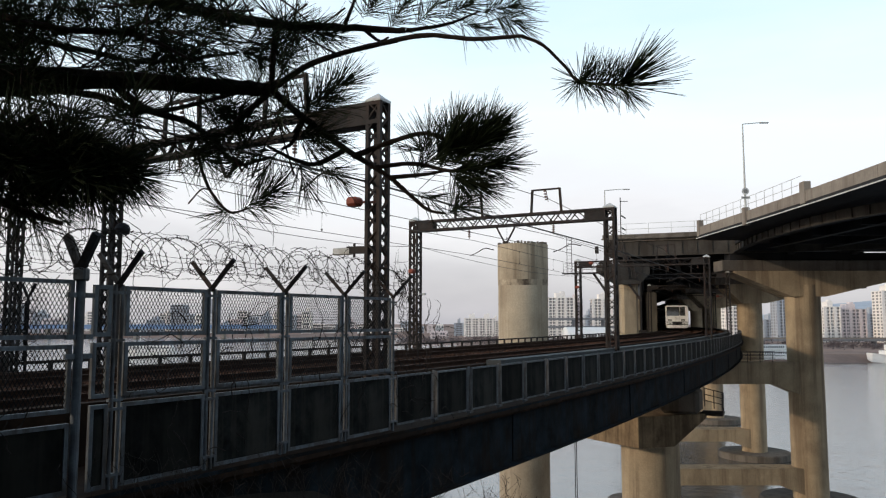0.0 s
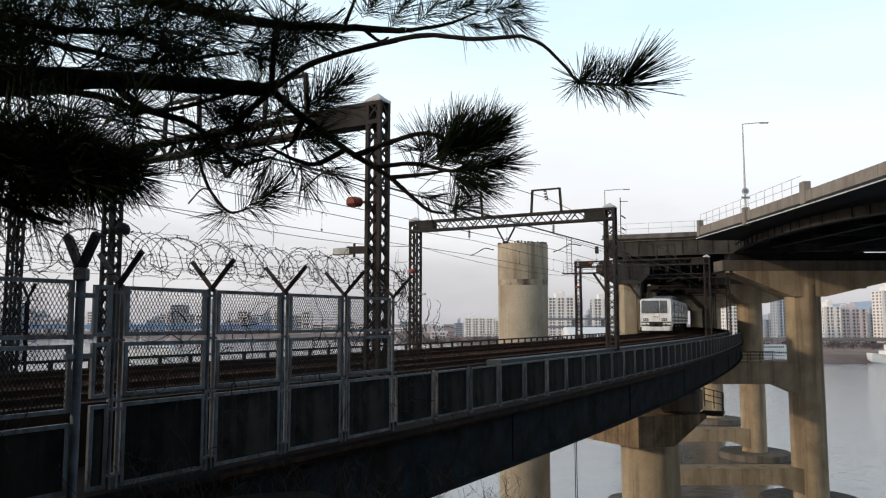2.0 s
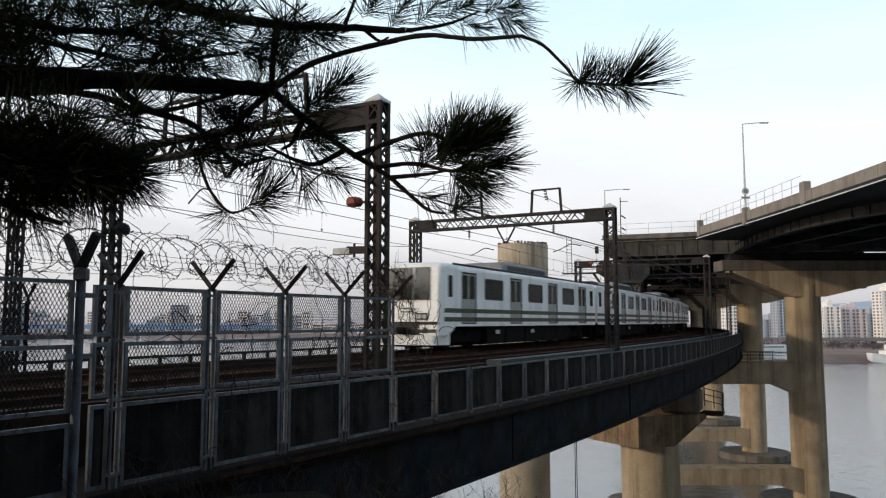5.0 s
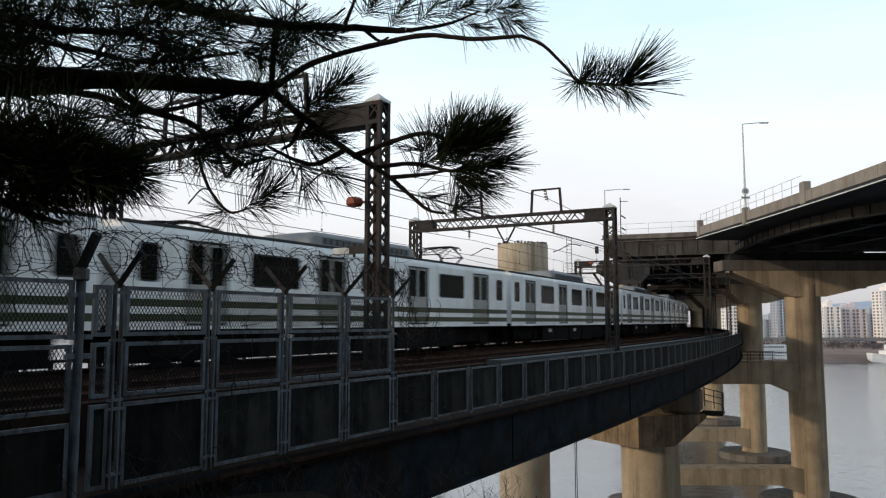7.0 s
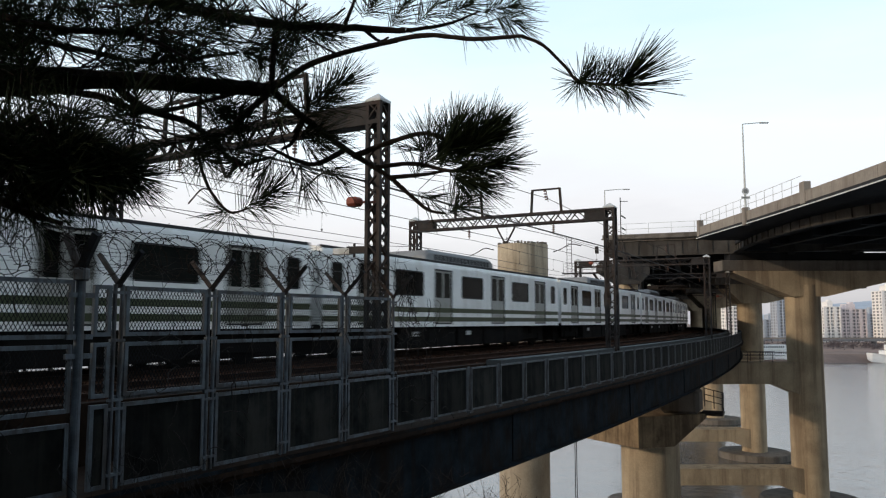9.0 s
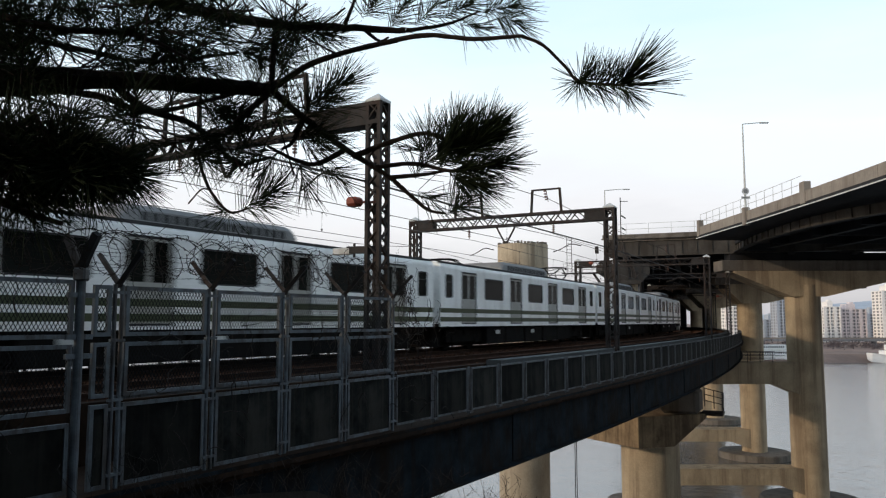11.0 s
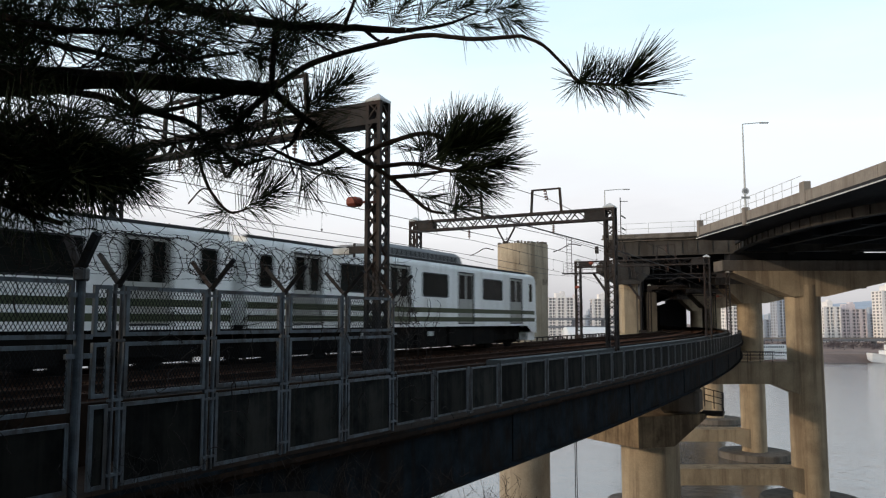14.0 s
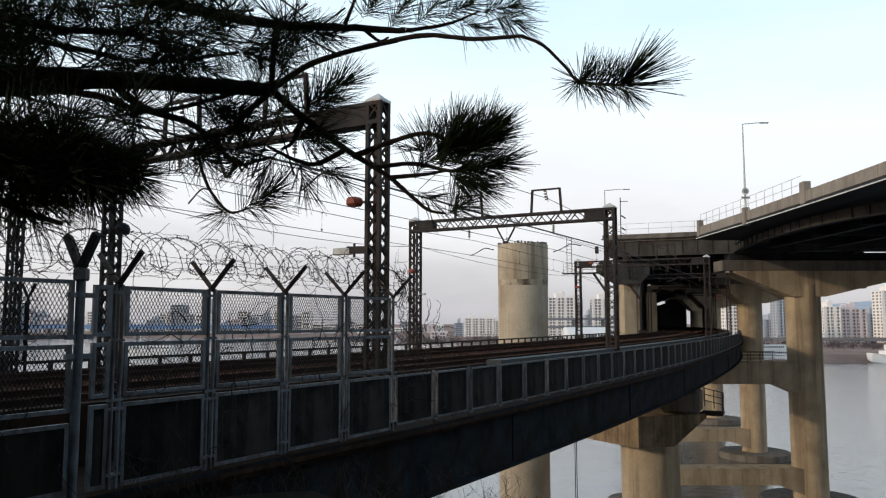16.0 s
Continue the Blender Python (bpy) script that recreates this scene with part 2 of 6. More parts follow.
def tube(bm, pts, r, sides=6, cap=True):
    """A round tube along points; r is a number or one radius a point."""
    pts = [Vector(p) for p in pts]
    rs = r if isinstance(r, (list, tuple)) else [r] * len(pts)
    rings = []
    y = None
    for i, p in enumerate(pts):
        d = (pts[min(i + 1, len(pts) - 1)] - pts[max(i - 1, 0)])
        if d.length < 1e-7:
            d = Vector((0, 0, 1))
        d.normalize()
        if y is None:
            y = d.orthogonal().normalized()
        y = (y - d * y.dot(d))
        y = y.normalized() if y.length > 1e-5 else d.orthogonal().normalized()
        z = d.cross(y)
        rings.append([bm.verts.new(p + (y * math.cos(k * math.tau / sides) + z * math.sin(k * math.tau / sides)) * rs[i]) for k in range(sides)])
    for a, b in zip(rings, rings[1:]):
        for k in range(sides):
            bm.faces.new((a[k], a[(k + 1) % sides], b[(k + 1) % sides], b[k]))
    if cap:
        bm.faces.new(rings[0][::-1])
        bm.faces.new(rings[-1])


def smooth_line(pts, n=8):
    """Catmull-Rom through points."""
    pts = [Vector(p) for p in pts]
    ext = [pts[0] * 2 - pts[1], *pts, pts[-1] * 2 - pts[-2]]
    out = []
    for i in range(1, len(ext) - 2):
        a, b, c, d = ext[i - 1:i + 3]
        for k in range(n):
            t = k / n
            out.append(0.5 * ((2 * b) + (c - a) * t + (2 * a - 5 * b + 4 * c - d) * t * t + (3 * b - a - 3 * c + d) * t ** 3))
    return out + [pts[-1]]


def prism(bm, outline, z0, z1):
    """An upright prism on a plan outline of (x, y)."""
    lo = [bm.verts.new((x, y, z0)) for x, y in outline]
    hi = [bm.verts.new((x, y, z1)) for x, y in outline]
    n = len(outline)
    bm.faces.new(lo[::-1])
    bm.faces.new(hi)
    for i in range(n):
        bm.faces.new((lo[i], lo[(i + 1) % n], hi[(i + 1) % n], hi[i]))


def cylinder(bm, c, r, z0, z1, sides=40, r1=None, bevel=0.0):
    pts = [(c[0], c[1], z0), (c[0], c[1], z1)]
    rs = [r, r if r1 is None else r1]
    if bevel:
        pts = [(c[0], c[1], z0), (c[0], c[1], z1 - bevel), (c[0], c[1], z1)]
        rs = [r, rs[1], rs[1] - bevel]
    tube(bm, pts, rs, sides)


# ---- the railway line in plan: u runs along the track, o is metres to the river-bank side of the carriage flank ----
def line_plan():
    u = np.linspace(-260, 300, 11201)
    d = u[1] - u[0]
    c = np.clip(u, 0, 112) / 100
    k = 0.00373 - 0.00632 * c + 0.00599 * c * c
    k = k * np.clip((u + 45) / 45, 0, 1) * np.clip((135 - u) / 20, 0, 1)
    t = np.cumsum(k) * d
    i = int(np.argmin(abs(u)))
    t = t - t[i] + 0.2992
    x, y = -np.cumsum(np.sin(t)) * d, -np.cumsum(np.cos(t)) * d
    return u, x - x[i] + 33.454, y - y[i] + 105.189, t


LINE_U, LINE_X, LINE_Y, LINE_T = line_plan()


def P(u, o=0.0, z=0.0):
    t = float(np.interp(u, LINE_U, LINE_T))
    return Vector((float(np.interp(u, LINE_U, LINE_X)) + o * math.cos(t), float(np.interp(u, LINE_U, LINE_Y)) - o * math.sin(t), z))


def turn_at(u):
    """Heading: local x runs along the track towards the bank (u grows), local y to the far side, z up."""
    t = float(np.interp(u, LINE_U, LINE_T))
    return math.atan2(-math.cos(t), -math.sin(t))


def at_line(u, o=0.0, z=0.0):
    p = P(u, o, z)
    return Matrix.Translation(p) @ Matrix.Rotation(turn_at(u), 4, "Z")


def sweep(bm, section, u0, u1, du=2.0, closed=True):
    """A section of (o, z) swept along the line."""
    n = max(2, int(round(abs(u1 - u0) / du)) + 1)
    rings = [[bm.verts.new(P(u, o, z)) for o, z in section] for u in np.linspace(u0, u1, n)]
    m = len(section)
    for a, b in zip(rings, rings[1:]):
        for k in range(m if closed else m - 1):
            bm.faces.new((a[k], a[(k + 1) % m], b[(k + 1) % m], b[k]))
    if closed:
        bm.faces.new(rings[0][::-1])
        bm.faces.new(rings[-1])


def rect(o0, o1, z0, z1):
    return [(o0, z0), (o1, z0), (o1, z1), (o0, z1)]


# ---- setting: river, banks ----
WATER_Z = -17.3
PITCH = 1.465


def grid_sheet(name, xs, ys, height, material, parent=None, smooth=True):
    bm = bmesh.new()
    rows = [[bm.verts.new((x, y, height(x, y))) for x in xs] for y in ys]
    for a, b in zip(rows, rows[1:]):
        for k in range(len(xs) - 1):
            bm.faces.new((a[k], a[k + 1], b[k + 1], b[k]))
    return part(name, bm, material, parent, smooth=smooth)


def bank_height(x, y):
    """The bank on which the bridge lands: an added slope behind, dropping to the river ahead and to the side."""
    a = (x + 3.1) * 0.52 + (y - 11.3) * 0.855
    d = max(0.0, a)
    z = -0.55 - 0.115 * max(0.0, a + 5.0) - 0.75 * d - 0.02 * d * d
    z += 0.10 * noise.noise((x * 0.35, y * 0.35, 0)) + 0.05 * noise.noise((x * 1.6, y * 1.6, 3))
    # steep slope added unseen behind the camera, to shade the fence
    z += min(24.0, 1.0 * max(0.0, -1.8 - y))
    side = max(0.0, x - 14.0)
    z -= 0.5 * side
    o = (Vector((x, y, 0)) - P(112)).dot(Vector((math.cos(0.6), -math.sin(0.6), 0)))
    if o < 7.0 and y < 12:
        z = min(z, -2.75)
    return max(z, WATER_Z - 1.5)


def build_setting():
    w = grid_sheet("water", [-3000, -600, -200, 0, 200, 600, 3000], [-200, 0, 150, 400, 1200, 4500], lambda x, y: WATER_Z, M_WATER)
    tagged(w, "calm grey river water with small ripples", "water", kind="structure")
    xs = list(np.concatenate([np.linspace(-160, -20, 15), np.linspace(-18, 14, 54), np.linspace(16, 80, 12)]))
    ys = list(np.concatenate([np.linspace(-140, -12, 12), np.linspace(-10, 24, 58), np.linspace(26, 48, 10)]))
    g = grid_sheet("ground", xs, ys, bank_height, M_EARTH)
    tagged(g, "dark earth of the near bank with an added rear slope", "ground", kind="structure")

    def far_height(x, y):
        edge = 345 if x > 130 else 345 + (130 - x) * 0.9 if x > 30 else 435 + min(465, (30 - x) * 8)
        e = y - edge
        return WATER_Z - 1.0 + min(4.7, max(0.0, e * 0.42)) + (0.9 * noise.noise((x * 0.02, y * 0.02, 1)) if e > 4 else 0)
    f = grid_sheet("far_bank", list(np.linspace(-3000, 3000, 121)), [330, 340, 345, 350, 356, 362, 370, 380, 392, 405, 420, 440, 470, 520, 600, 700, 800, 900, 930, 1200, 2400, 4200], far_height, M_FARBANK)
    tagged(f, "brown scrubby far river bank", "river bank", kind="structure")
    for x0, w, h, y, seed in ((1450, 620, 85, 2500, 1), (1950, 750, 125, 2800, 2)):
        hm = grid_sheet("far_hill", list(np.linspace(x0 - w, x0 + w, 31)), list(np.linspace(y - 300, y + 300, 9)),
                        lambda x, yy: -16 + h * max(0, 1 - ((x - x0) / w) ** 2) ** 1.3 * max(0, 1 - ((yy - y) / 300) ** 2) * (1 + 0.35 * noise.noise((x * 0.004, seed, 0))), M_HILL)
        tagged(hm, "wooded hill behind the city, haze mixed into its blue", "hill", kind="structure")


build_setting()


# ---- railway bridge ----
def build_bridge():
    deck = thing("railway_bridge", "curved double-track steel girder railway bridge over the river", "railway bridge")
    bm = bmesh.new()
    sweep(bm, rect(-5.6, 6.05, -1.15, -0.93), -230, 290, 3)
    part("deck_slab", bm, M_SLEEPER, deck, "dirty concrete deck slab")
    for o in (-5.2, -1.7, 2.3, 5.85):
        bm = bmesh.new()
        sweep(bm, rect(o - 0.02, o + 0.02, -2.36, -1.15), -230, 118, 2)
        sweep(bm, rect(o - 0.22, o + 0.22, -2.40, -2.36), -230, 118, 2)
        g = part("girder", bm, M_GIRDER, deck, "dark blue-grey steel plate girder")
        if o > 5:
            first = None
            for i in range(11):
                at = at_line(111.2 - i * 10.4, o + 0.035, -1.755)
                if first:
                    share(first, "splice_plate", g, at)
                    continue
                bm = bmesh.new()
                box(bm, (0, 0, 0), (0.46, 0.03, 1.16))
                pl = part("splice_plate", bm, M_GIRDER, g, "bolted splice plate")
                pl.matrix_basis = at
                first = pl
            first = None
            for i in range(75):
                at = at_line(111.1 - i * PITCH, 6.0, -1.13)
                if first:
                    share(first, "bracket", g, at)
                    continue
                bm = bmesh.new()
                v = [bm.verts.new((x, y, z)) for x in (-0.03, 0.03) for y, z in ((-0.12, 0.07), (0.10, 0.07), (0.10, 0.05), (-0.12, -0.08))]
                for q in ((0, 1, 2, 3), (7, 6, 5, 4), (0, 4, 5, 1), (1, 5, 6, 2), (2, 6, 7, 3), (3, 7, 4, 0)):
                    bm.faces.new([v[k] for k in q])
                first = part("bracket", bm, M_SLEEPER, g, "rusty bracket under the edge beam")
                first.matrix_basis = at
    # edge beam below the fence
    bm = bmesh.new()
    sweep(bm, rect(5.86, 6.16, -1.06, -0.925), -230, 290, 2)
    part("edge_beam", bm, M_SLEEPER, deck, "dirty rust-brown edge beam")
    bm = bmesh.new()
    sweep(bm, rect(6.04, 6.165, -0.985, -0.93), -230, 290, 2)
    part("edge_angle", bm, M_GIRDER, deck)
    # ballast trough walls
    for o0, o1, z in ((4.12, 4.30, -0.04), (-3.62, -3.44, -0.05)):
        bm = bmesh.new()
        sweep(bm, rect(o0, o1, -0.93, z), -230, 290, 2)
        part("trough_wall", bm, M_SLEEPER, deck, "dirty brown ballast retaining wall")
    bm = bmesh.new()
    sweep(bm, rect(4.32, 4.78, -0.93, 0.06), -60, 89.0, 1.5)
    part("cable_trough", bm, M_TROUGH, deck, "grey covered cable trough beside the track")
    bm = bmesh.new()
    sweep(bm, rect(-5.60, -5.36, -0.925, -0.30), -230, 290, 2)
    part("far_kerb", bm, M_SLEEPER, deck, "dark solid kerb on the river side")
    # far parapet: posts and rails
    bm = bmesh.new()
    for z in (0.06, -0.30, -0.62):
        sweep(bm, rect(-5.55, -5.48, z - 0.05, z + 0.03), -60, 125, 2)
    far = part("far_railing", bm, M_MAST, deck, "low rusty steel railing on the river side")
    bm = bmesh.new()
    box(bm, (0, 0, 0), (0.10, 0.09, 1.0))
    first = part("railing_post", bm, M_MAST, far)
    first.matrix_basis = at_line(125, -5.5, -0.44)
    for i in range(1, 150):
        share(first, "railing_post", far, at_line(125 - i * 1.22, -5.5, -0.44))
    # ballast, with a stony top
    for c in (-1.5, 2.5):
        bm = bmesh.new()
        rnd = random.Random(int(c * 10) + 40)
        us = np.linspace(-230, 290, 1041)
        os_ = np.linspace(-1.92, 1.62, 13) if c > 0 else np.linspace(-1.92, 1.98, 13)
        rows = [[bm.verts.new(P(u, c + o, -0.17 + rnd.uniform(-0.03, 0.03) - (0.12 if abs(o) > 1.7 else 0))) for o in os_] for u in us]
        for a, b in zip(rows, rows[1:]):
            for k in range(12):
                bm.faces.new((a[k], a[k + 1], b[k + 1], b[k]))
        bl = part("ballast", bm, M_BALLAST)
        bl.parent = deck
        bl["label"] = "rust-brown track ballast"
        bl["kind"] = "stuff"
    return deck


BRIDGE = build_bridge()


def build_stones():
    """Loose ballast stones where the camera sees the track best."""
    rnd = np.random.RandomState(5)
    n = 26000
    us = 108 - 58 * rnd.rand(n) ** 1.3
    os_ = np.where(rnd.rand(n) < 0.6, 2.5, -1.5) + rnd.uniform(-1.75, 1.6, n)
    verts, faces = [], []
    base = np.array([(1, 0, 0), (-1, 0, 0), (0, 1, 0), (0, -1, 0), (0, 0, 1), (0, 0, -1)], float)
    tri = ((0, 2, 4), (2, 1, 4), (1, 3, 4), (3, 0, 4), (2, 0, 5), (1, 2, 5), (3, 1, 5), (0, 3, 5))
    for i in range(n):
        p = P(us[i], os_[i], -0.15)
        s = rnd.uniform(0.022, 0.060)
        a = rnd.rand() * 6.3
        q = base * s * rnd.uniform(0.6, 1.3, (6, 3))
        x = q[:, 0] * math.cos(a) - q[:, 1] * math.sin(a)
        y = q[:, 0] * math.sin(a) + q[:, 1] * math.cos(a)
        k = len(verts)
        verts.extend(zip(x + p.x, y + p.y, q[:, 2] + p.z))
        faces.extend((a_ + k, b_ + k, c_ + k) for a_, b_, c_ in tri)
    me = bpy.data.meshes.new("ballast_gravel")
    me.from_pydata(verts, [], faces)
    me.materials.append(M_BALLAST)
    ob = new("ballast_gravel", me)
    ob.parent = BRIDGE
    tagged(ob, "loose rust-stained ballast stones", kind="stuff")


build_stones()


def build_tracks():
    for c in (-1.5, 2.5):
        t = thing("railway_track", "rusty running rails on concrete sleepers in ballast", "railway track", "tracks on the bridge")
        for o in (-0.75, 0.75):
            bm = bmesh.new()
            sweep(bm, [(c + o - 0.07, -0.15), (c + o + 0.07, -0.15), (c + o + 0.07, -0.135), (c + o + 0.01, -0.12), (c + o + 0.01, -0.045),
                       (c + o + 0.036, -0.035), (c + o + 0.036, -0.004), (c + o - 0.036, -0.004), (c + o - 0.036, -0.035), (c + o - 0.01, -0.045), (c + o - 0.01, -0.12), (c + o - 0.07, -0.135)], -230, 290, 1.5)
            r = part("rail", bm, M_RAIL, t, "rust-brown steel rail")
            bm = bmesh.new()
            sweep(bm, rect(c + o - 0.03, c + o + 0.03, -0.004, 0.0), -230, 290, 1.5)
            part("rail_head", bm, M_RAILTOP, r, "polished running surface")
        bm = bmesh.new()
        box(bm, (0, 0, 0), (0.24, 2.4, 0.18), bevel=0.02)
        first = part("sleeper", bm, M_SLEEPER, t)
        first.matrix_basis = at_line(112, c, -0.235)
        for i in range(1, 150):
            share(first, "sleeper", t, at_line(112 - i * 0.62, c, -0.235))


# ---- overhead line gantries ----
def lattice(bm, a, b, w, d, cells, side, leg=0.085, lace=0.068):
    """A four-legged laced lattice from a to b; side: the direction of its width."""
    a, b = Vector(a), Vector(b)
    ax = (b - a).normalized()
    sx = (Vector(side) - ax * Vector(side).dot(ax)).normalized()
    sy = ax.cross(sx)
    cs = [(-1, -1), (1, -1), (1, 1), (-1, 1)]
    pt = lambda k, t: a.lerp(b, t) + sx * cs[k % 4][0] * w / 2 + sy * cs[k % 4][1] * d / 2
    for k in range(4):
        bar(bm, pt(k, 0), pt(k, 1), leg, leg, sx)
        for i in range(cells):
            f = i / cells
            p, q = (k, k + 1) if i % 2 == 0 else (k + 1, k)
            bar(bm, pt(p, f), pt(q, (i + 1) / cells), lace, 0.03, sx.cross(ax) if k % 2 else sx)


def gantry(u, o_far, o_near, zb=5.22, base=-0.93, frames=(0.30, 0.70), wide=0.37, lamps=(), plate=0.86):
    g = thing("overhead_line_gantry", "rust-stained steel lattice gantry spanning both tracks", "gantry", "gantries over the tracks", at_line(u, 0, base))
    # local x along the track, y across it
    yf, yn, h = o_far, o_near, zb + 0.5 - base
    for y in (yf, yn):
        bm = bmesh.new()
        lattice(bm, (0, y, 0), (0, y, h), wide, wide, 22, (1, 0, 0))
        m = part("mast", bm, M_MAST, g, "laced lattice mast with rusty angles")
        bm = bmesh.new()
        box(bm, (0, y, 0.06), (wide + 0.3, wide + 0.3, 0.12), bevel=0.02)
        part("base_plate", bm, M_MAST, m)
        bm = bmesh.new()
        v = [bm.verts.new((sx * (wide / 2 + 0.05), y + sy * (wide / 2 + 0.05), h)) for sx, sy in ((-1, -1), (1, -1), (1, 1), (-1, 1))]
        v2 = [bm.verts.new((p.co.x, p.co.y, h + 0.05)) for p in v]
        top = bm.verts.new((0, y, h + 0.22))
        bm.faces.new(v[::-1])
        for i in range(4):
            bm.faces.new((v[i], v[(i + 1) % 4], v2[(i + 1) % 4], v2[i]))
            bm.faces.new((v2[i], v2[(i + 1) % 4], top))
        part("cap", bm, M_PALE, m, "pyramid cap of the mast")
        # gusset box where the beam meets the mast
        bm = bmesh.new()
        inward = -1 if y > 0 else 1
        reach = plate if y > 0 else 0.86
        box(bm, (0, y + inward * (wide / 2 + reach / 2 - 0.01), h - 0.26), (wide + 0.04, reach, 0.5), bevel=0.01)
        for sx in (-1, 1):
            for k in range(int(reach / 0.12)):
                for dz in (-0.05, -0.47):
                    box(bm, (sx * (wide / 2 + 0.025), y + inward * (wide / 2 + 0.08 + k * 0.12), h + dz), (0.02, 0.03, 0.03))
        part("gusset", bm, M_MAST, m, "plated beam end")
    bm = bmesh.new()
    n = 26
    lattice(bm, (0, yf - wide / 2, h - 0.25), (0, yn + wide / 2, h - 0.25), 0.42, wide, n, (0, 0, 1), leg=0.09, lace=0.06)
    part("beam", bm, M_MAST, g, "laced lattice cross beam")
    # feeder frames on the beam, with hanging insulators
    for f in frames:
        y = yf + (yn - yf) * f
        bm = bmesh.new()
        for s in (-0.62, 0.62):
            bar(bm, (0, y + s * 1.1, h), (0, y + s, h + 1.0), 0.09, 0.09)
            bar(bm, (0, y + s * 1.15, h), (0, y + s * 1.02, h + 0.45), 0.05, 0.05)
        bar(bm, (0, y - 0.66, h + 1.0), (0, y + 0.66, h + 1.0), 0.07, 0.07)
        fr = part("feeder_frame", bm, M_MAST, g, "small portal frame on the beam")
        bm = bmesh.new()
        for i in range(4):
            cylinder(bm, (0, y - 0.05 + i * 0.02), 0.06, h + 0.9 - i * 0.12, h + 0.95 - i * 0.12, 10)
        tube(bm, [(0, y, h + 1.0), (0, y + 0.1, h + 0.45)], 0.015)
        part("insulator", bm, M_INSUL, fr)
    # droppers and registration arms over each track
    bm = bmesh.new()
    bar(bm, (0, -0.45, h - 0.5), (0, -0.08, h - 1.2), 0.06, 0.06)
    bar(bm, (0, 0.45, h - 0.5), (0, 0.05, h - 1.2), 0.06, 0.06)
    bar(bm, (0, -0.08, h - 1.2), (0, 0.08, h - 1.2), 0.08, 0.08)
    part("pull_off", bm, M_MAST, g, "V-shaped hanger")
    for o in (-1.5, 2.5):
        y = o
        for s in (-0.3,):
            bm = bmesh.new()
            tube(bm, [(0, y + s, h - 0.5), (0, y + s, h - 0.95)], 0.018)
            for i in range(4):
                cylinder(bm, (0, y + s), 0.06, h - 0.62 - i * 0.08, h - 0.58 - i * 0.08, 10)
            part("insulator", bm, M_INSUL, g, "brown hanging insulator")
        bm = bmesh.new()
        tube(bm, smooth_line([(0, y + 0.9, h - 1.50), (-0.15, y + 0.4, h - 1.40), (-0.3, y - 0.1, h - 1.58), (-0.5, y - 0.5, h - 1.66)], 4), 0.022)
        part("steady_arm", bm, M_MAST, g)
    for y, z, kind in lamps:
        bm = bmesh.new()
        if kind == "red":
            box(bm, (0.30, y, z - base), (0.30, 0.30, 0.20), bevel=0.05)
            bar(bm, (0.0, y + (0.4 if y > 0 else -0.3), z - base), (0.3, y, z - base), 0.05)
            part("weight_box", bm, M_RED, g, "rust-red painted box on the mast")
        elif kind == "bell":
            tube(bm, [(0.0, y, z - base - 0.16), (0.0, y, z - base - 0.02), (0.0, y, z - base + 0.10), (0.0, y, z - base + 0.16)], [0.17, 0.21, 0.17, 0.06], 14)
            bar(bm, (0.0, y - 0.4, z - base), (0.0, y, z - base), 0.05)
            part("horn", bm, M_ARM, g, "dark round horn on the mast")
        elif kind == "cover":
            box(bm, (0.0, y + 0.42, z - base), (0.10, 0.26, 0.10), bevel=0.02)
            bar(bm, (0, y, z - base), (0, y + 0.3, z - base), 0.05)
            part("arm_cover", bm, M_PALE, g, "pale cover on a side arm")
        elif kind == "arm":
            box(bm, (0.0, y - 0.95, z - base), (0.12, 0.5, 0.16), bevel=0.02)
            a = part("arm_cover", bm, M_PALE, g, "pale cover on a side arm")
            bm = bmesh.new()
            bar(bm, (0, y, z - base), (0, y - 0.8, z - base + 0.02), 0.12, 0.16)
            bar(bm, (0, y - 0.62, z - base - 0.15), (0, y - 0.62, z - base + 0.16), 0.04)
            part("side_arm", bm, M_MAST, g)
    return g


def build_gantries():
    gantry(94.7, -4.5, 4.62, lamps=((4.22, 3.74, "red"), (4.62, 2.70, "arm"), (-4.05, 3.7, "bell")), wide=0.31, plate=1.75, zb=5.47)
    gantry(78.1, -4.6, 4.66, zb=5.29, lamps=((-4.6, 3.45, "red"), (-4.6, 2.4, "cover")))
    gantry(52.0, -4.5, 4.9, lamps=((-4.5, 3.75, "red"), (-3.4, 5.55, "red")))
    gantry(27.0, -4.6, 4.9, zb=5.6, lamps=((3.9, 3.7, "red"),))
    gantry(8.0, -4.6, 4.9, zb=5.25, frames=())
    gantry(-20.0, -4.6, 4.9, zb=5.25, frames=())
    p = thing("lattice_mast", "dark laced steel mast at the river-side edge of the bridge", "mast", "", at_line(97.15, -5.0, -0.93))
    bm = bmesh.new()
    lattice(bm, (0, 0, 0), (0, 0, 5.6), 0.24, 0.24, 18, (1, 0, 0), 0.06, 0.045)
    part("mast", bm, M_MAST, p)
    bm = bmesh.new()
    box(bm, (0, 0, 0.05), (0.45, 0.45, 0.10), bevel=0.02)
    part("base_plate", bm, M_MAST, p)


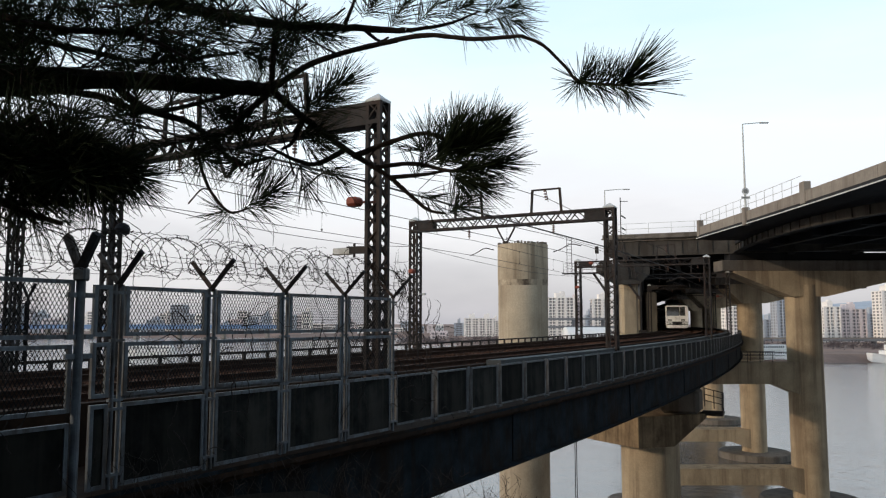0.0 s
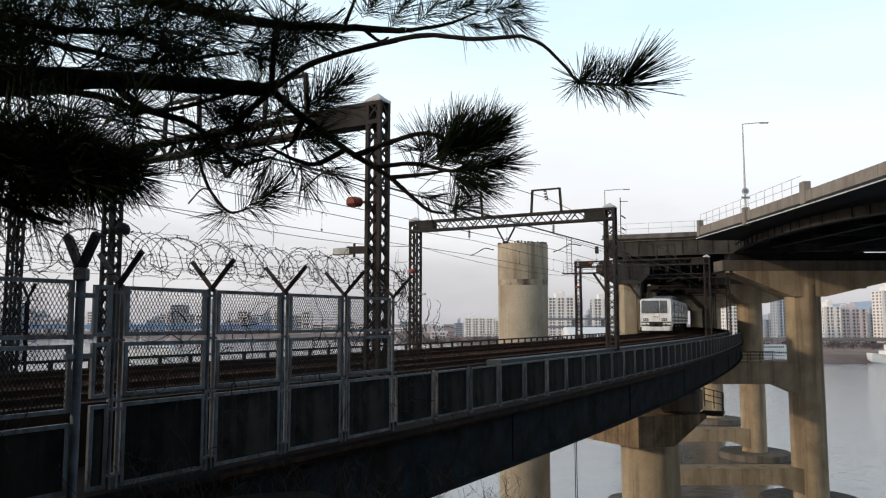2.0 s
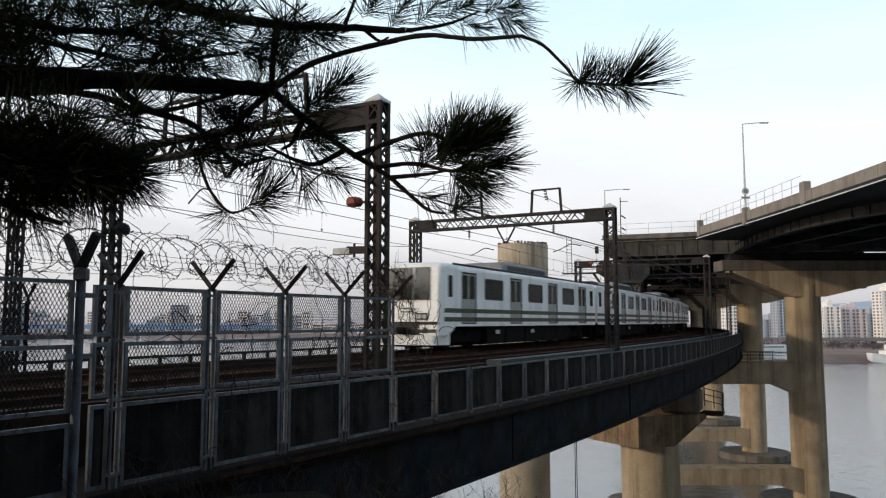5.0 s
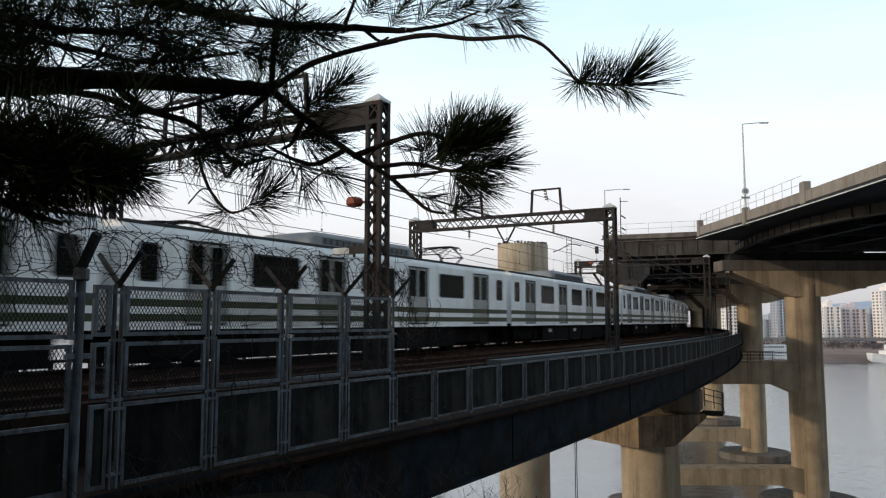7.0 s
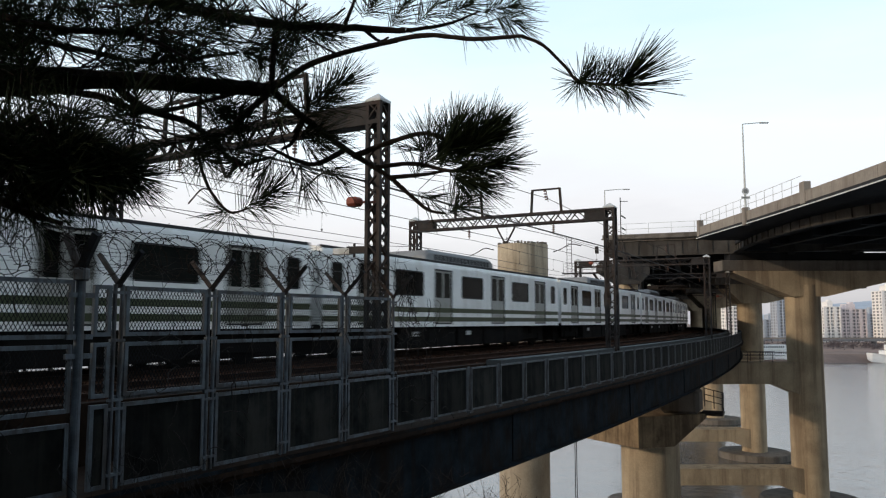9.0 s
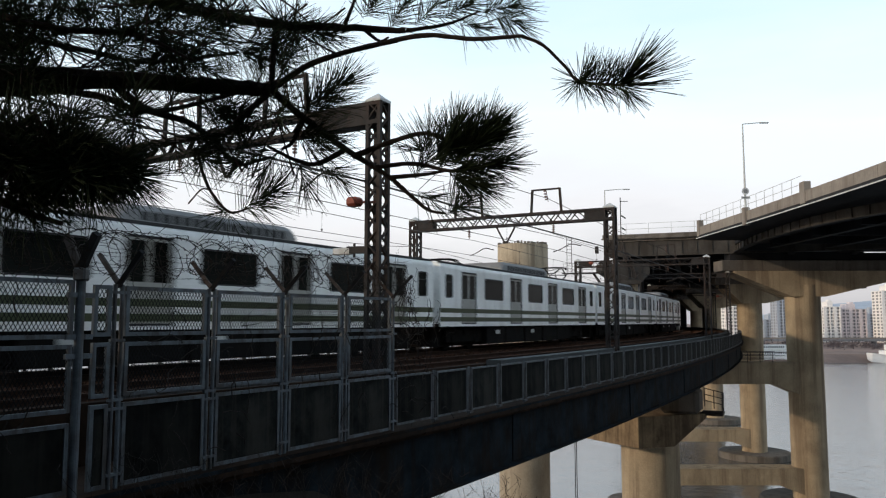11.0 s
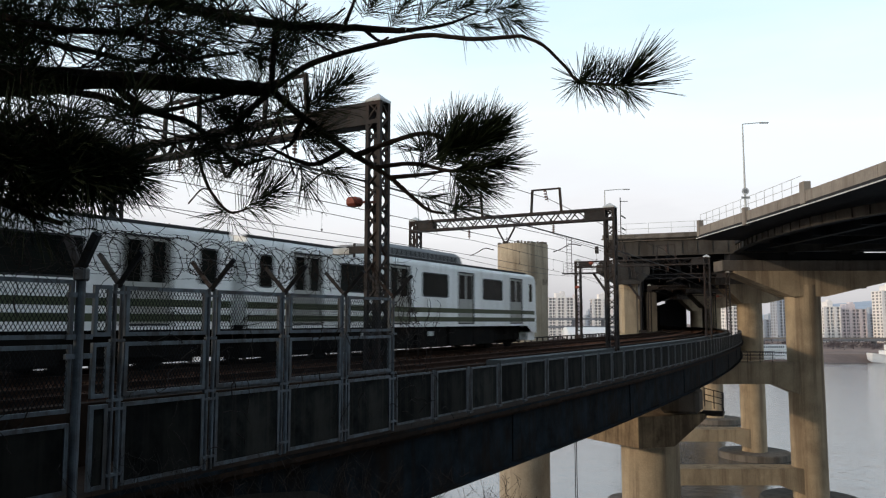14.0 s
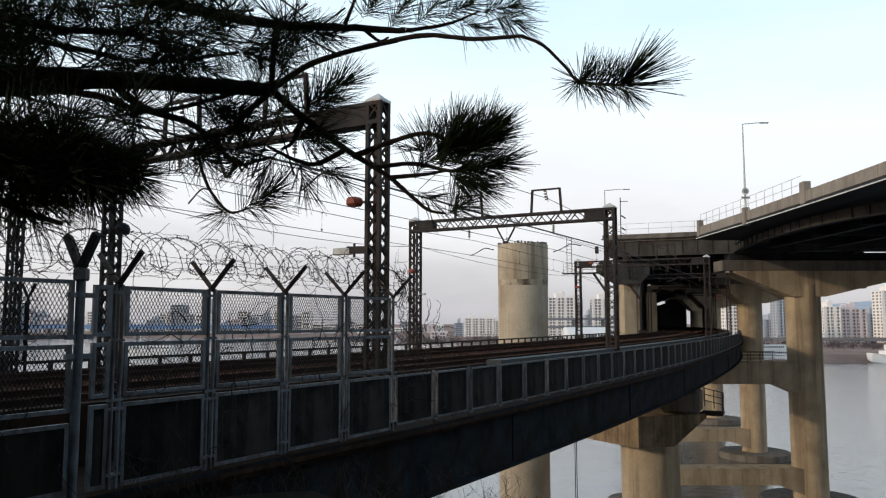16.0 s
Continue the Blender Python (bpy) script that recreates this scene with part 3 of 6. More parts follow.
def build_wires():
    """Contact and messenger wires of both tracks, feeders and the heavy cable."""
    w = thing("overhead_wires", "thin dark contact and messenger wires above the tracks", "overhead wire")
    spans = [130, 112, 94.7, 78.1, 52.0, 27.0, 8.0, -20, -45]

    def hung(o, z, sag):
        pts = []
        for a, b in zip(spans, spans[1:]):
            for k in range(8):
                f = k / 8
                pts.append(P(a + (b - a) * f, o, z - sag * 4 * f * (1 - f)))
        return pts

    for o, zc, zm in ((-1.5, 4.04, 4.74), (2.5, 4.07, 4.68)):
        bm = bmesh.new()
        tube(bm, [P(u, o + (0.15 if i % 2 else -0.15), zc) for i, u in enumerate(spans)], 0.011, 5)
        part("contact_wire", bm, M_WIRE, w)
        bm = bmesh.new()
        tube(bm, hung(o, zm, 0.10), 0.012, 5)
        part("messenger_wire", bm, M_WIRE, w)
        for a, b in zip(spans, spans[1:]):
            k = max(2, int(abs(a - b) // 5))
            for i in range(1, k):
                f = i / k
                u = a + (b - a) * f
                bm = bmesh.new()
                tube(bm, [P(u, o, zc), P(u, o, zm - 0.10 * 4 * f * (1 - f))], 0.006, 4)
                box(bm, P(u, o, zc + 0.04), (0.05, 0.05, 0.06))
                box(bm, P(u, o, zm - 0.40 * f * (1 - f) - 0.02), (0.04, 0.04, 0.05))
                part("dropper", bm, M_WIRE, w)
    for o, z, r, sag in ((1.9, 6.42, 0.014, 0.20), (-1.77, 6.42, 0.012, 0.20), (4.42, 4.20, 0.024, 0.04), (-4.4, 4.6, 0.012, 0.35)):
        bm = bmesh.new()
        tube(bm, hung(o, z, sag), r, 5)
        part("feeder_cable", bm, M_WIRE, w)


# ---- fence along the bank edge of the bridge ----


def frame_bars(bm, x0, x1, z0, z1, w=0.05, d=0.05, y=0.0):
    for z in (z0 + w / 2, z1 - w / 2):
        box(bm, ((x0 + x1) / 2, y, z), (x1 - x0, d, w))
    for x in (x0 + w / 2, x1 - w / 2):
        box(bm, (x, y, (z0 + z1) / 2), (w, d, z1 - z0 - 2 * w))


def diamonds(bm, x0, x1, z0, z1, dx=0.052, dz=0.092, w=0.0032):
    """Expanded metal: two families of slanting strands clipped to the opening."""
    sl = dz / dx
    n0, n1 = int((x1 - x0) / dx) + 2, int((z1 - z0) / dz) + 2
    for s in (1, -1):
        for i in range(-n1 - 1, n0 + n1 + 2):
            xa = x0 + i * dx
            lo, hi = (z0, z1)
            x_lo, x_hi = xa, xa + s * (hi - lo) / sl
            p, q = Vector((x_lo, 0, lo)), Vector((x_hi, 0, hi))
            t0, t1 = 0.0, 1.0
            d = q.x - p.x
            for edge, sign in ((x0, 1), (x1, -1)):
                num = (edge - p.x)
                f = num / d
                if d * sign > 0:
                    t0 = max(t0, f)
                else:
                    t1 = min(t1, f)
            if t1 - t0 > 0.02:
                bar(bm, p.lerp(q, t0), p.lerp(q, t1), 0.008, w, (0, 1, 0))


def build_fence():
    f = thing("security_fence", "tall grey-blue steel fence of framed mesh panels with slanted arms", "fence", "fences along the bridge")
    posts = [101.90 - i * PITCH for i in range(5)]
    tiers = ((0.95, 1.585), (0.20, 0.875), (-0.90, 0.12))
    proto = {}

    def panel(u_mid, width, tiers_):
        m = at_line(u_mid, 6.0, 0)
        for k, (z0, z1) in enumerate(tiers_):
            key = (round(width, 2), z0, z1, k)
            if key not in proto:
                bm = bmesh.new()
                frame_bars(bm, -width / 2, width / 2, z0, z1)
                fr = part("panel_frame", bm, M_FENCE, f, "grey-blue angle frame")
                fr.matrix_basis = m
                bm = bmesh.new()
                if k < 2:
                    diamonds(bm, -width / 2 + 0.05, width / 2 - 0.05, z0 + 0.05, z1 - 0.05)
                    inner = part("wire_mesh", bm, M_MESH, fr, "expanded-metal mesh")
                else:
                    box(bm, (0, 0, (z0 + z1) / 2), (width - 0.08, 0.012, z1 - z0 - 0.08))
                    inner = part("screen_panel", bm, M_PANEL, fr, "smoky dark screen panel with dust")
                proto[key] = (fr, inner)
            else:
                fr0, in0 = proto[key]
                fr = share(fr0, "panel_frame", f, m)
                share(in0, in0.name.split(".")[0], fr, Matrix.Identity(4))

    for u in posts[:-1]:
        panel(u - PITCH / 2, PITCH - 0.17, tiers)
    # the narrow infill and the gate leaf by the stout gate post
    panel(102.12, 0.24, tiers)
    gate_tiers = ((0.93, 1.63), (0.06, 0.86), (-0.88, -0.06))
    panel(103.21, 1.46, gate_tiers)
    panel(104.9, 1.46, gate_tiers)
    panel(106.4, 1.46, gate_tiers)

    def arms(u, z, r, spread, rise, post):
        for s in (-1, 1):
            bm = bmesh.new()
            a, b = P(u, 6.0, z), P(u, 6.0 + s * spread, z + rise)
            d = (b - a).normalized()
            bar(bm, a - d * 0.03, b, r * 2, r * 2, (0, 1, 0))
            part("arm", bm, M_ARM if s > 0 else M_MAST, post, "slanted barbed-wire arm")

    for i, u in enumerate(posts):
        bm = bmesh.new()
        pair = (-0.05, 0.05) if i < 4 else (0.0,)
        for du in pair:
            p = P(u + du, 6.0, 0)
            tube(bm, [(p.x, p.y, -0.95), (p.x, p.y, 1.60)], 0.028, 10)
        for z in (-0.75, 0.05, 0.16, 0.90, 1.5):
            m = at_line(u, 6.0, z)
            box(bm, m.translation, (0.20, 0.05, 0.035), m.to_3x3())
        po = part("post", bm, M_FENCE, f, "grey-blue tubular fence post")
        arms(u, 1.60, 0.028, 0.43, 0.40, po)
    bm = bmesh.new()
    p = P(102.42, 6.02, 0)
    tube(bm, [(p.x, p.y, -0.98), (p.x, p.y, 1.74)], 0.055, 14)
    box(bm, (p.x, p.y, 1.70), (0.15, 0.15, 0.16), bevel=0.02)
    gp = part("gate_post", bm, M_FENCE, f, "stout steel gate post")
    for z in (1.45, 0.95, 0.72):
        bm = bmesh.new()
        m = at_line(102.42, 6.02, z)
        box(bm, m.translation, (0.34, 0.05, 0.06), m.to_3x3())
        part("gate_hinge", bm, M_FENCE, gp)
    arms(102.42, 1.76, 0.045, 0.30, 0.42, gp)
    p = P(103.98, 6.02, 0)
    bm = bmesh.new()
    tube(bm, [(p.x, p.y, -0.98), (p.x, p.y, 1.74)], 0.055, 14)
    part("gate_post", bm, M_FENCE, f)
    bm = bmesh.new()
    for z in (-0.80, 0.16):
        sweep(bm, rect(5.93, 5.97, z, z + 0.05), 95.97, 101.9, 1.4)
    part("rail", bm, M_FENCE, f)
    # low run of the fence further out
    low = thing("bridge_side_screen", "low grey-blue screen of framed smoky panels along the bridge edge", "fence", "fences along the bridge")
    bm = bmesh.new()
    w = PITCH - 0.17
    frame_bars(bm, -w / 2, w / 2, -0.84, 0.105, 0.038, 0.05)
    fr0 = part("panel_frame", bm, M_SCREENFRAME, low, "grey-blue angle frame")
    fr0.matrix_basis = at_line(posts[-1] - PITCH / 2, 6.0, 0)
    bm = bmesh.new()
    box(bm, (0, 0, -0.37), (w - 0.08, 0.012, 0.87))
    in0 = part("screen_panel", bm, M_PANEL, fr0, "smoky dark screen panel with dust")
    bm = bmesh.new()
    for dx in (-0.034, 0.034):
        tube(bm, [(dx, 0, -0.95), (dx, 0, 0.13)], 0.017, 8)
    box(bm, (0, 0.03, -0.86), (0.18, 0.10, 0.04))
    po0 = part("post", bm, M_SCREENFRAME, low, "grey-blue tubular post")
    po0.matrix_basis = at_line(posts[-1] - PITCH, 6.0, 0)
    for i in range(1, 62):
        u = posts[-1] - PITCH * i
        fr = share(fr0, "panel_frame", low, at_line(u - PITCH / 2, 6.0, 0))
        share(in0, "screen_panel", fr, Matrix.Identity(4))
        share(po0, "post", low, at_line(u - PITCH, 6.0, 0))
    # second fence on the river side, far behind the mesh
    far = thing("far_side_fence", "dark mesh fence with forked posts on the river side", "fence", "fences along the bridge")
    bm = bmesh.new()
    diamonds(bm, -0.8, 0.8, 0.12, 0.82, 0.06, 0.10, 0.005)
    diamonds(bm, -0.8, 0.8, 0.92, 1.60, 0.06, 0.10, 0.005)
    frame_bars(bm, -0.82, 0.82, 0.08, 0.86, 0.04, 0.04)
    frame_bars(bm, -0.82, 0.82, 0.88, 1.64, 0.04, 0.04)
    p0 = part("mesh_panel", bm, M_MESH, far, "expanded-metal panel")
    p0.matrix_basis = at_line(97.07, -5.9, 0)
    bm = bmesh.new()
    box(bm, (0, 0, 0.43), (0.06, 0.06, 2.7))
    bar(bm, (0, 0, 1.76), (0, 0.3, 2.15), 0.055)
    bar(bm, (0, 0, 1.76), (0, -0.3, 2.15), 0.055)
    q0 = part("post", bm, M_ARM, far, "dark post with forked arms")
    q0.matrix_basis = at_line(96.2, -5.9, 0)
    for i in range(1, 7):
        share(p0, "mesh_panel", far, at_line(97.07 + i * 1.75, -5.9, 0))
        share(q0, "post", far, at_line(96.2 + i * 1.75, -5.9, 0))


def build_barbed_wire():
    rnd = random.Random(11)
    w = thing("barbed_wire_coil", "tangled rusty concertina wire with loose loops above the fence", "barbed wire")
    for c, (r, pitch, o, z) in enumerate(((0.27, 0.47, 6.02, 2.04), (0.24, 0.61, 5.92, 2.05), (0.26, 0.83, 6.1, 2.0))):
        pts = []
        n = int((104.8 - 95.7) / pitch * 18)
        for k in range(n):
            f = k / n
            a = k / 18 * math.tau
            u = 104.8 - 9.1 * f + 0.10 * noise.noise((f * 40, c, 0.5))
            rr = r * (1 + 0.30 * noise.noise((f * 30, c, 2.5)))
            sag = -0.10 * max(0, (u - 102.0) / 2.0) - 0.14 * max(0, (97.6 - u) / 1.6) + 0.06 * noise.noise((f * 22, c, 7.5))
            # the loops lean along the fence
            pts.append(Vector((rnd.uniform(-1, 1), rnd.uniform(-1, 1), rnd.uniform(-1, 1))) * 0.011 + P(u + 1.2 * rr * math.cos(a), o + 0.35 * rr * math.cos(a + 0.8 + noise.noise((f * 18, c, 9.5))), z + sag + rr * math.sin(a)))
        bm = bmesh.new()
        tube(bm, pts, 0.0048, 5)
        for k in range(0, len(pts)):
            p = pts[k]
            d = Vector((rnd.uniform(-1, 1), rnd.uniform(-1, 1), rnd.uniform(-1, 1))).normalized() * 0.030
            bar(bm, p - d, p + d, 0.0075)
        part("coil", bm, M_BARB, w)
    for o, z in ((6.33, 1.98), (5.67, 1.98), (6.2, 1.83), (5.8, 1.83), (6.05, 1.72)):
        bm = bmesh.new()
        pts = [P(u, o + rnd.uniform(-0.02, 0.02), z + rnd.uniform(-0.025, 0.02)) for u in np.linspace(104.5, 95.9, 36)]
        tube(bm, pts, 0.0035, 4)
        for i in range(110):
            u = rnd.uniform(95.9, 104.5)
            k = (104.5 - u) / (104.5 - 95.9) * 35
            i0 = min(34, int(k))
            p = pts[i0].lerp(pts[i0 + 1], k - i0)
            d = Vector((rnd.uniform(-1, 1), rnd.uniform(-1, 1), rnd.uniform(-1, 1))).normalized() * 0.02
            bar(bm, p - d, p + d, 0.003)
        part("strand", bm, M_BARB, w)
    # dry stalks caught in the coils
    for i in range(140):
        u = rnd.uniform(95.4, 103.8)
        p = Vector((u, 6.0 + rnd.uniform(-0.2, 0.2), rnd.uniform(1.68, 2.1) if i < 90 else rnd.uniform(2.1, 2.32)))
        d = Vector((rnd.uniform(-1, 1), rnd.uniform(-0.3, 0.3), rnd.uniform(-0.3, 0.3)))
        pts = []
        for k in range(rnd.randint(5, 12)):
            pts.append(P(*p))
            d = (d + Vector((rnd.uniform(-0.5, 0.5), rnd.uniform(-0.3, 0.3), rnd.uniform(-0.5, 0.5)))).normalized()
            p = p + d * 0.07
        bm = bmesh.new()
        tube(bm, pts, [0.006 - 0.004 * k / len(pts) for k in range(len(pts))], 4)
        part("stalk", bm, M_TWIG, w)
    # long bare creepers hanging from the free end of the tall fence
    h = thing("dead_creeper", "bare creeper stems hanging from the end of the fence", "vine")
    for i in range(16):
        u = rnd.uniform(95.3, 96.15)
        z = rnd.uniform(1.5, 2.2)
        pts = []
        x = 0.0
        for k in range(rnd.randint(10, 26)):
            pts.append(P(u + x, 6.0 + rnd.uniform(-0.03, 0.03), z))
            x += rnd.uniform(-0.09, 0.06)
            z -= rnd.uniform(-0.02, 0.12)
        bm = bmesh.new()
        tube(bm, pts, [0.008 - 0.005 * k / len(pts) for k in range(len(pts))], 4)
        for k in range(2, len(pts), 4):
            q = pts[k]
            for f in range(2):
                bar(bm, q, q + Vector((rnd.uniform(-0.16, 0.16), rnd.uniform(-0.1, 0.1), rnd.uniform(-0.12, 0.10))), 0.005)
        part("stem", bm, M_TWIG, h)
    # dead creepers tangled in the fence
    v = thing("dead_vine", "bare dead creeper twigs tangled in the fence", "vine")
    for i in range(175):
        u = 95.9 + 1.6 * rnd.random() if i >= 120 else rnd.choice((96.0, 95.6, 95.1, 94.7, 99.9, 100.2, 98.1, 97.2, 101.0, 95.2, 103.5)) + rnd.uniform(-0.35, 0.35)
        p = Vector((u, 6.0 + rnd.uniform(-0.10, 0.12), rnd.uniform(-0.8, 1.2)))
        d = Vector((rnd.uniform(-1, 1), rnd.uniform(-0.2, 0.2), rnd.uniform(0.1, 1)))
        p0 = P(*p)
        pts = []
        for k in range(rnd.randint(8, 18)):
            pts.append(P(*p))
            d = (d + Vector((rnd.uniform(-0.8, 0.8), rnd.uniform(-0.25, 0.25), rnd.uniform(-0.6, 0.6)))).normalized()
            p = p + d * 0.075
            p.y = min(6.25, max(5.85, p.y))
        if i >= 120:
            pts = [P(u + (q.x - p0.x) * 0.6, -5.75 + 0.3 * math.sin(k * 0.9 + i), q.z + 0.55) for k, q in enumerate(pts)]
        bm = bmesh.new()
        tube(bm, pts, [0.0085 - 0.006 * k / len(pts) for k in range(len(pts))], 5)
        part("twig", bm, M_TWIG, v)


# ---- piers ----
def prow_pier(name, label, m, col_r, z_base, z_top, arm, depth, tip, width):
    """A round column under a cap with tapered arms and a blunt prow on both faces; m: its pose in plan, local y across the track."""
    t = thing(name, label, "bridge pier", "piers in the river")
    c = m.translation
    bm = bmesh.new()
    cylinder(bm, (c.x, c.y), col_r, z_base, z_top - depth, 44)
    part("column", bm, M_CONC, t, "round concrete column with rain streaks")
    bm = bmesh.new()
    # blunt prow: plan half width as a share of the pier's, falling straight from the middle to the arm ends
    end = arm * 0.85
    at_col = 2.0 + (0.2 - 2.0) * col_r / end
    sec = [(-arm * 1.25, z_top, 0.62), (-arm * 1.25, z_top - depth * 0.9, 0.62), (-col_r, z_top - depth, 1.3), (0.0, z_top - depth, 2.0), (col_r, z_top - depth, at_col), (end, z_top - tip, 0.2), (end, z_top, 0.2), (0.0, z_top, 2.0)]
    fr = [bm.verts.new(m @ Vector((width / 2 * k, y, z))) for y, z, k in sec]
    bk = [bm.verts.new(m @ Vector((-width / 2 * k, y, z))) for y, z, k in sec]
    for q in (fr, bk):
        for a in ((0, 1, 2, 3, 7), (7, 3, 4, 5, 6)):
            bm.faces.new([q[i] for i in a])
    n = len(sec)
    for i in range(n):
        bm.faces.new((fr[i], fr[(i + 1) % n], bk[(i + 1) % n], bk[i]))
    bmesh.ops.recalc_face_normals(bm, faces=bm.faces)
    part("cap_beam", bm, M_CAP, t, "stained tapered concrete cap beam with a blunt prow, darkened for shade")
    return t


def portal(cx_l, cx_r, cy, w, top_z, ang=0.0, footing=True, dy=3.2, round_col=True, cap_reach=(8.0, 15.0), w_l=2.4):
    """A portal of the double-deck bridge: two columns, cross beams at two levels, flared cap."""
    t = thing("portal_pier", "stained concrete portal pier carrying road deck and railway", "bridge pier", "portal piers")
    w_r = w
    for cx, w in ((cx_l, w_l), (cx_r, w_r)):
        bm = bmesh.new()
        y = cy + (cx - cx_r) * math.tan(ang)
        if cx == cx_r:
            cylinder(bm, (cx, y), w / 2, WATER_Z - 2, top_z - 1.4, 48)
        else:
            box(bm, (cx, y, (WATER_Z - 2 + top_z - 1.0) / 2), (w, dy if cx == cx_r else 2.0, top_z - 1.0 - WATER_Z + 2), bevel=0.25)
        col = part("column", bm, M_CONC, t, "tall concrete column with water stains")
        if footing:
            bm = bmesh.new()
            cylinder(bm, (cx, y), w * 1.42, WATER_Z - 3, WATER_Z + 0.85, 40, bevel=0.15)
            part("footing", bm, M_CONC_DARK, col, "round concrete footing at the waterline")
    for z1, dep, hn in ((-2.95, 2.15, 1.25), (-13.4, 1.6, 1.1)):
        bm = bmesh.new()
        y = lambda x: cy + (x - cx_r) * math.tan(ang)
        xa, xb = cx_l + w_l * 0.4, cx_r - w * 0.2
        sec = [(xa, z1), (xb, z1), (xb, z1 - dep - hn), (xb - 3.0, z1 - dep), (xa + 2.4, z1 - dep), (xa, z1 - dep - hn)]
        fr = [bm.verts.new((x, y(x) - dy * 0.42, z)) for x, z in sec]
        bk = [bm.verts.new((x, y(x) + dy * 0.42, z)) for x, z in sec]
        n = len(sec)
        bm.faces.new(fr)
        bm.faces.new(bk[::-1])
        for i in range(n):
            bm.faces.new((fr[(i + 1) % n], fr[i], bk[i], bk[(i + 1) % n]))
        bmesh.ops.recalc_face_normals(bm, faces=bm.faces)
        part("cross_beam", bm, M_CONC, t, "haunched concrete cross beam")
    # flared cap on the right column
    bm = bmesh.new()
    y = cy
    l, r = cap_reach
    sec = [(cx_r - l, top_z), (cx_r - l, top_z - 0.25), (cx_r - w / 2, top_z - 2.6), (cx_r + w / 2, top_z - 2.6), (cx_r + r, top_z - 0.25), (cx_r + r, top_z)]
    fr = [bm.verts.new((x, cy - dy * 0.53, z)) for x, z in sec]
    bk = [bm.verts.new((x, cy + dy * 0.53, z)) for x, z in sec]
    n = len(sec)
    bm.faces.new(fr)
    bm.faces.new(bk[::-1])
    for i in range(n):
        bm.faces.new((fr[(i + 1) % n], fr[i], bk[i], bk[(i + 1) % n]))
    bmesh.ops.recalc_face_normals(bm, faces=bm.faces)
    part("cap_beam", bm, M_CONC, t, "flared concrete cap under the road deck")
    # bearing beam darkened for shade, and added gap-closing girder, between cap and road deck
    bm = bmesh.new()
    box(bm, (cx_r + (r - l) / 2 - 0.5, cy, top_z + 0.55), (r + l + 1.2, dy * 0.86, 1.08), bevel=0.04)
    bb = part("bearing_beam", bm, M_CONC_DARK, t, "bearing beam on the cap, darkened for deck shade")
    bm = bmesh.new()
    box(bm, (cx_r + (r - l) / 2 + 8.0, cy + 0.3, top_z + 1.52), (r + l + 16.0, dy * 0.5, 0.86))
    part("seat_girder", bm, M_SOFFIT, bb, "added dark girder closing the gap under the deck")
    # bracketed head of the left column
    if round_col:
        return t
    top_z += 1.35
    bm = bmesh.new()
    yl = cy + (cx_l - cx_r) * math.tan(ang)
    sec = [(cx_l - 2.9, top_z - 0.6), (cx_l - 2.9, top_z - 1.3), (cx_l - w_l / 2, top_z - 2.7), (cx_l + w_l / 2, top_z - 2.7), (cx_l + 1.9, top_z - 1.6), (cx_l + 1.9, top_z - 0.6)]
    fr = [bm.verts.new((x, yl - dy * 0.53, z)) for x, z in sec]
    bk = [bm.verts.new((x, yl + dy * 0.53, z)) for x, z in sec]
    bm.faces.new(fr)
    bm.faces.new(bk[::-1])
    for i in range(n):
        bm.faces.new((fr[(i + 1) % n], fr[i], bk[i], bk[(i + 1) % n]))
    bmesh.ops.recalc_face_normals(bm, faces=bm.faces)
    part("cap_beam", bm, M_FASCIA, t, "dark column head")
    return t


def railing(parent, pts, h=1.05, gap=2.0, material=None, r=0.03, bars=2):
    """A light pipe railing along 3D points."""
    material = material or M_PALE
    pts = [Vector(p) for p in pts]
    bm = bmesh.new()
    for k in range(bars):
        up = Vector((0, 0, h * (1 - k / max(1, bars))))
        tube(bm, [p + up for p in pts], r, 6)
    rl = part("railing", bm, material, parent, "thin pipe railing")
    first = None
    for a, b in zip(pts, pts[1:]):
        n = max(1, int((b - a).length / gap))
        for i in range(n):
            at = Matrix.Translation(a.lerp(b, i / n))
            if first:
                share(first, "railing_post", rl, at)
            else:
                bm = bmesh.new()
                bar(bm, (0, 0, 0), (0, 0, h), r * 1.6)
                first = part("railing_post", bm, material, rl)
                first.matrix_basis = at


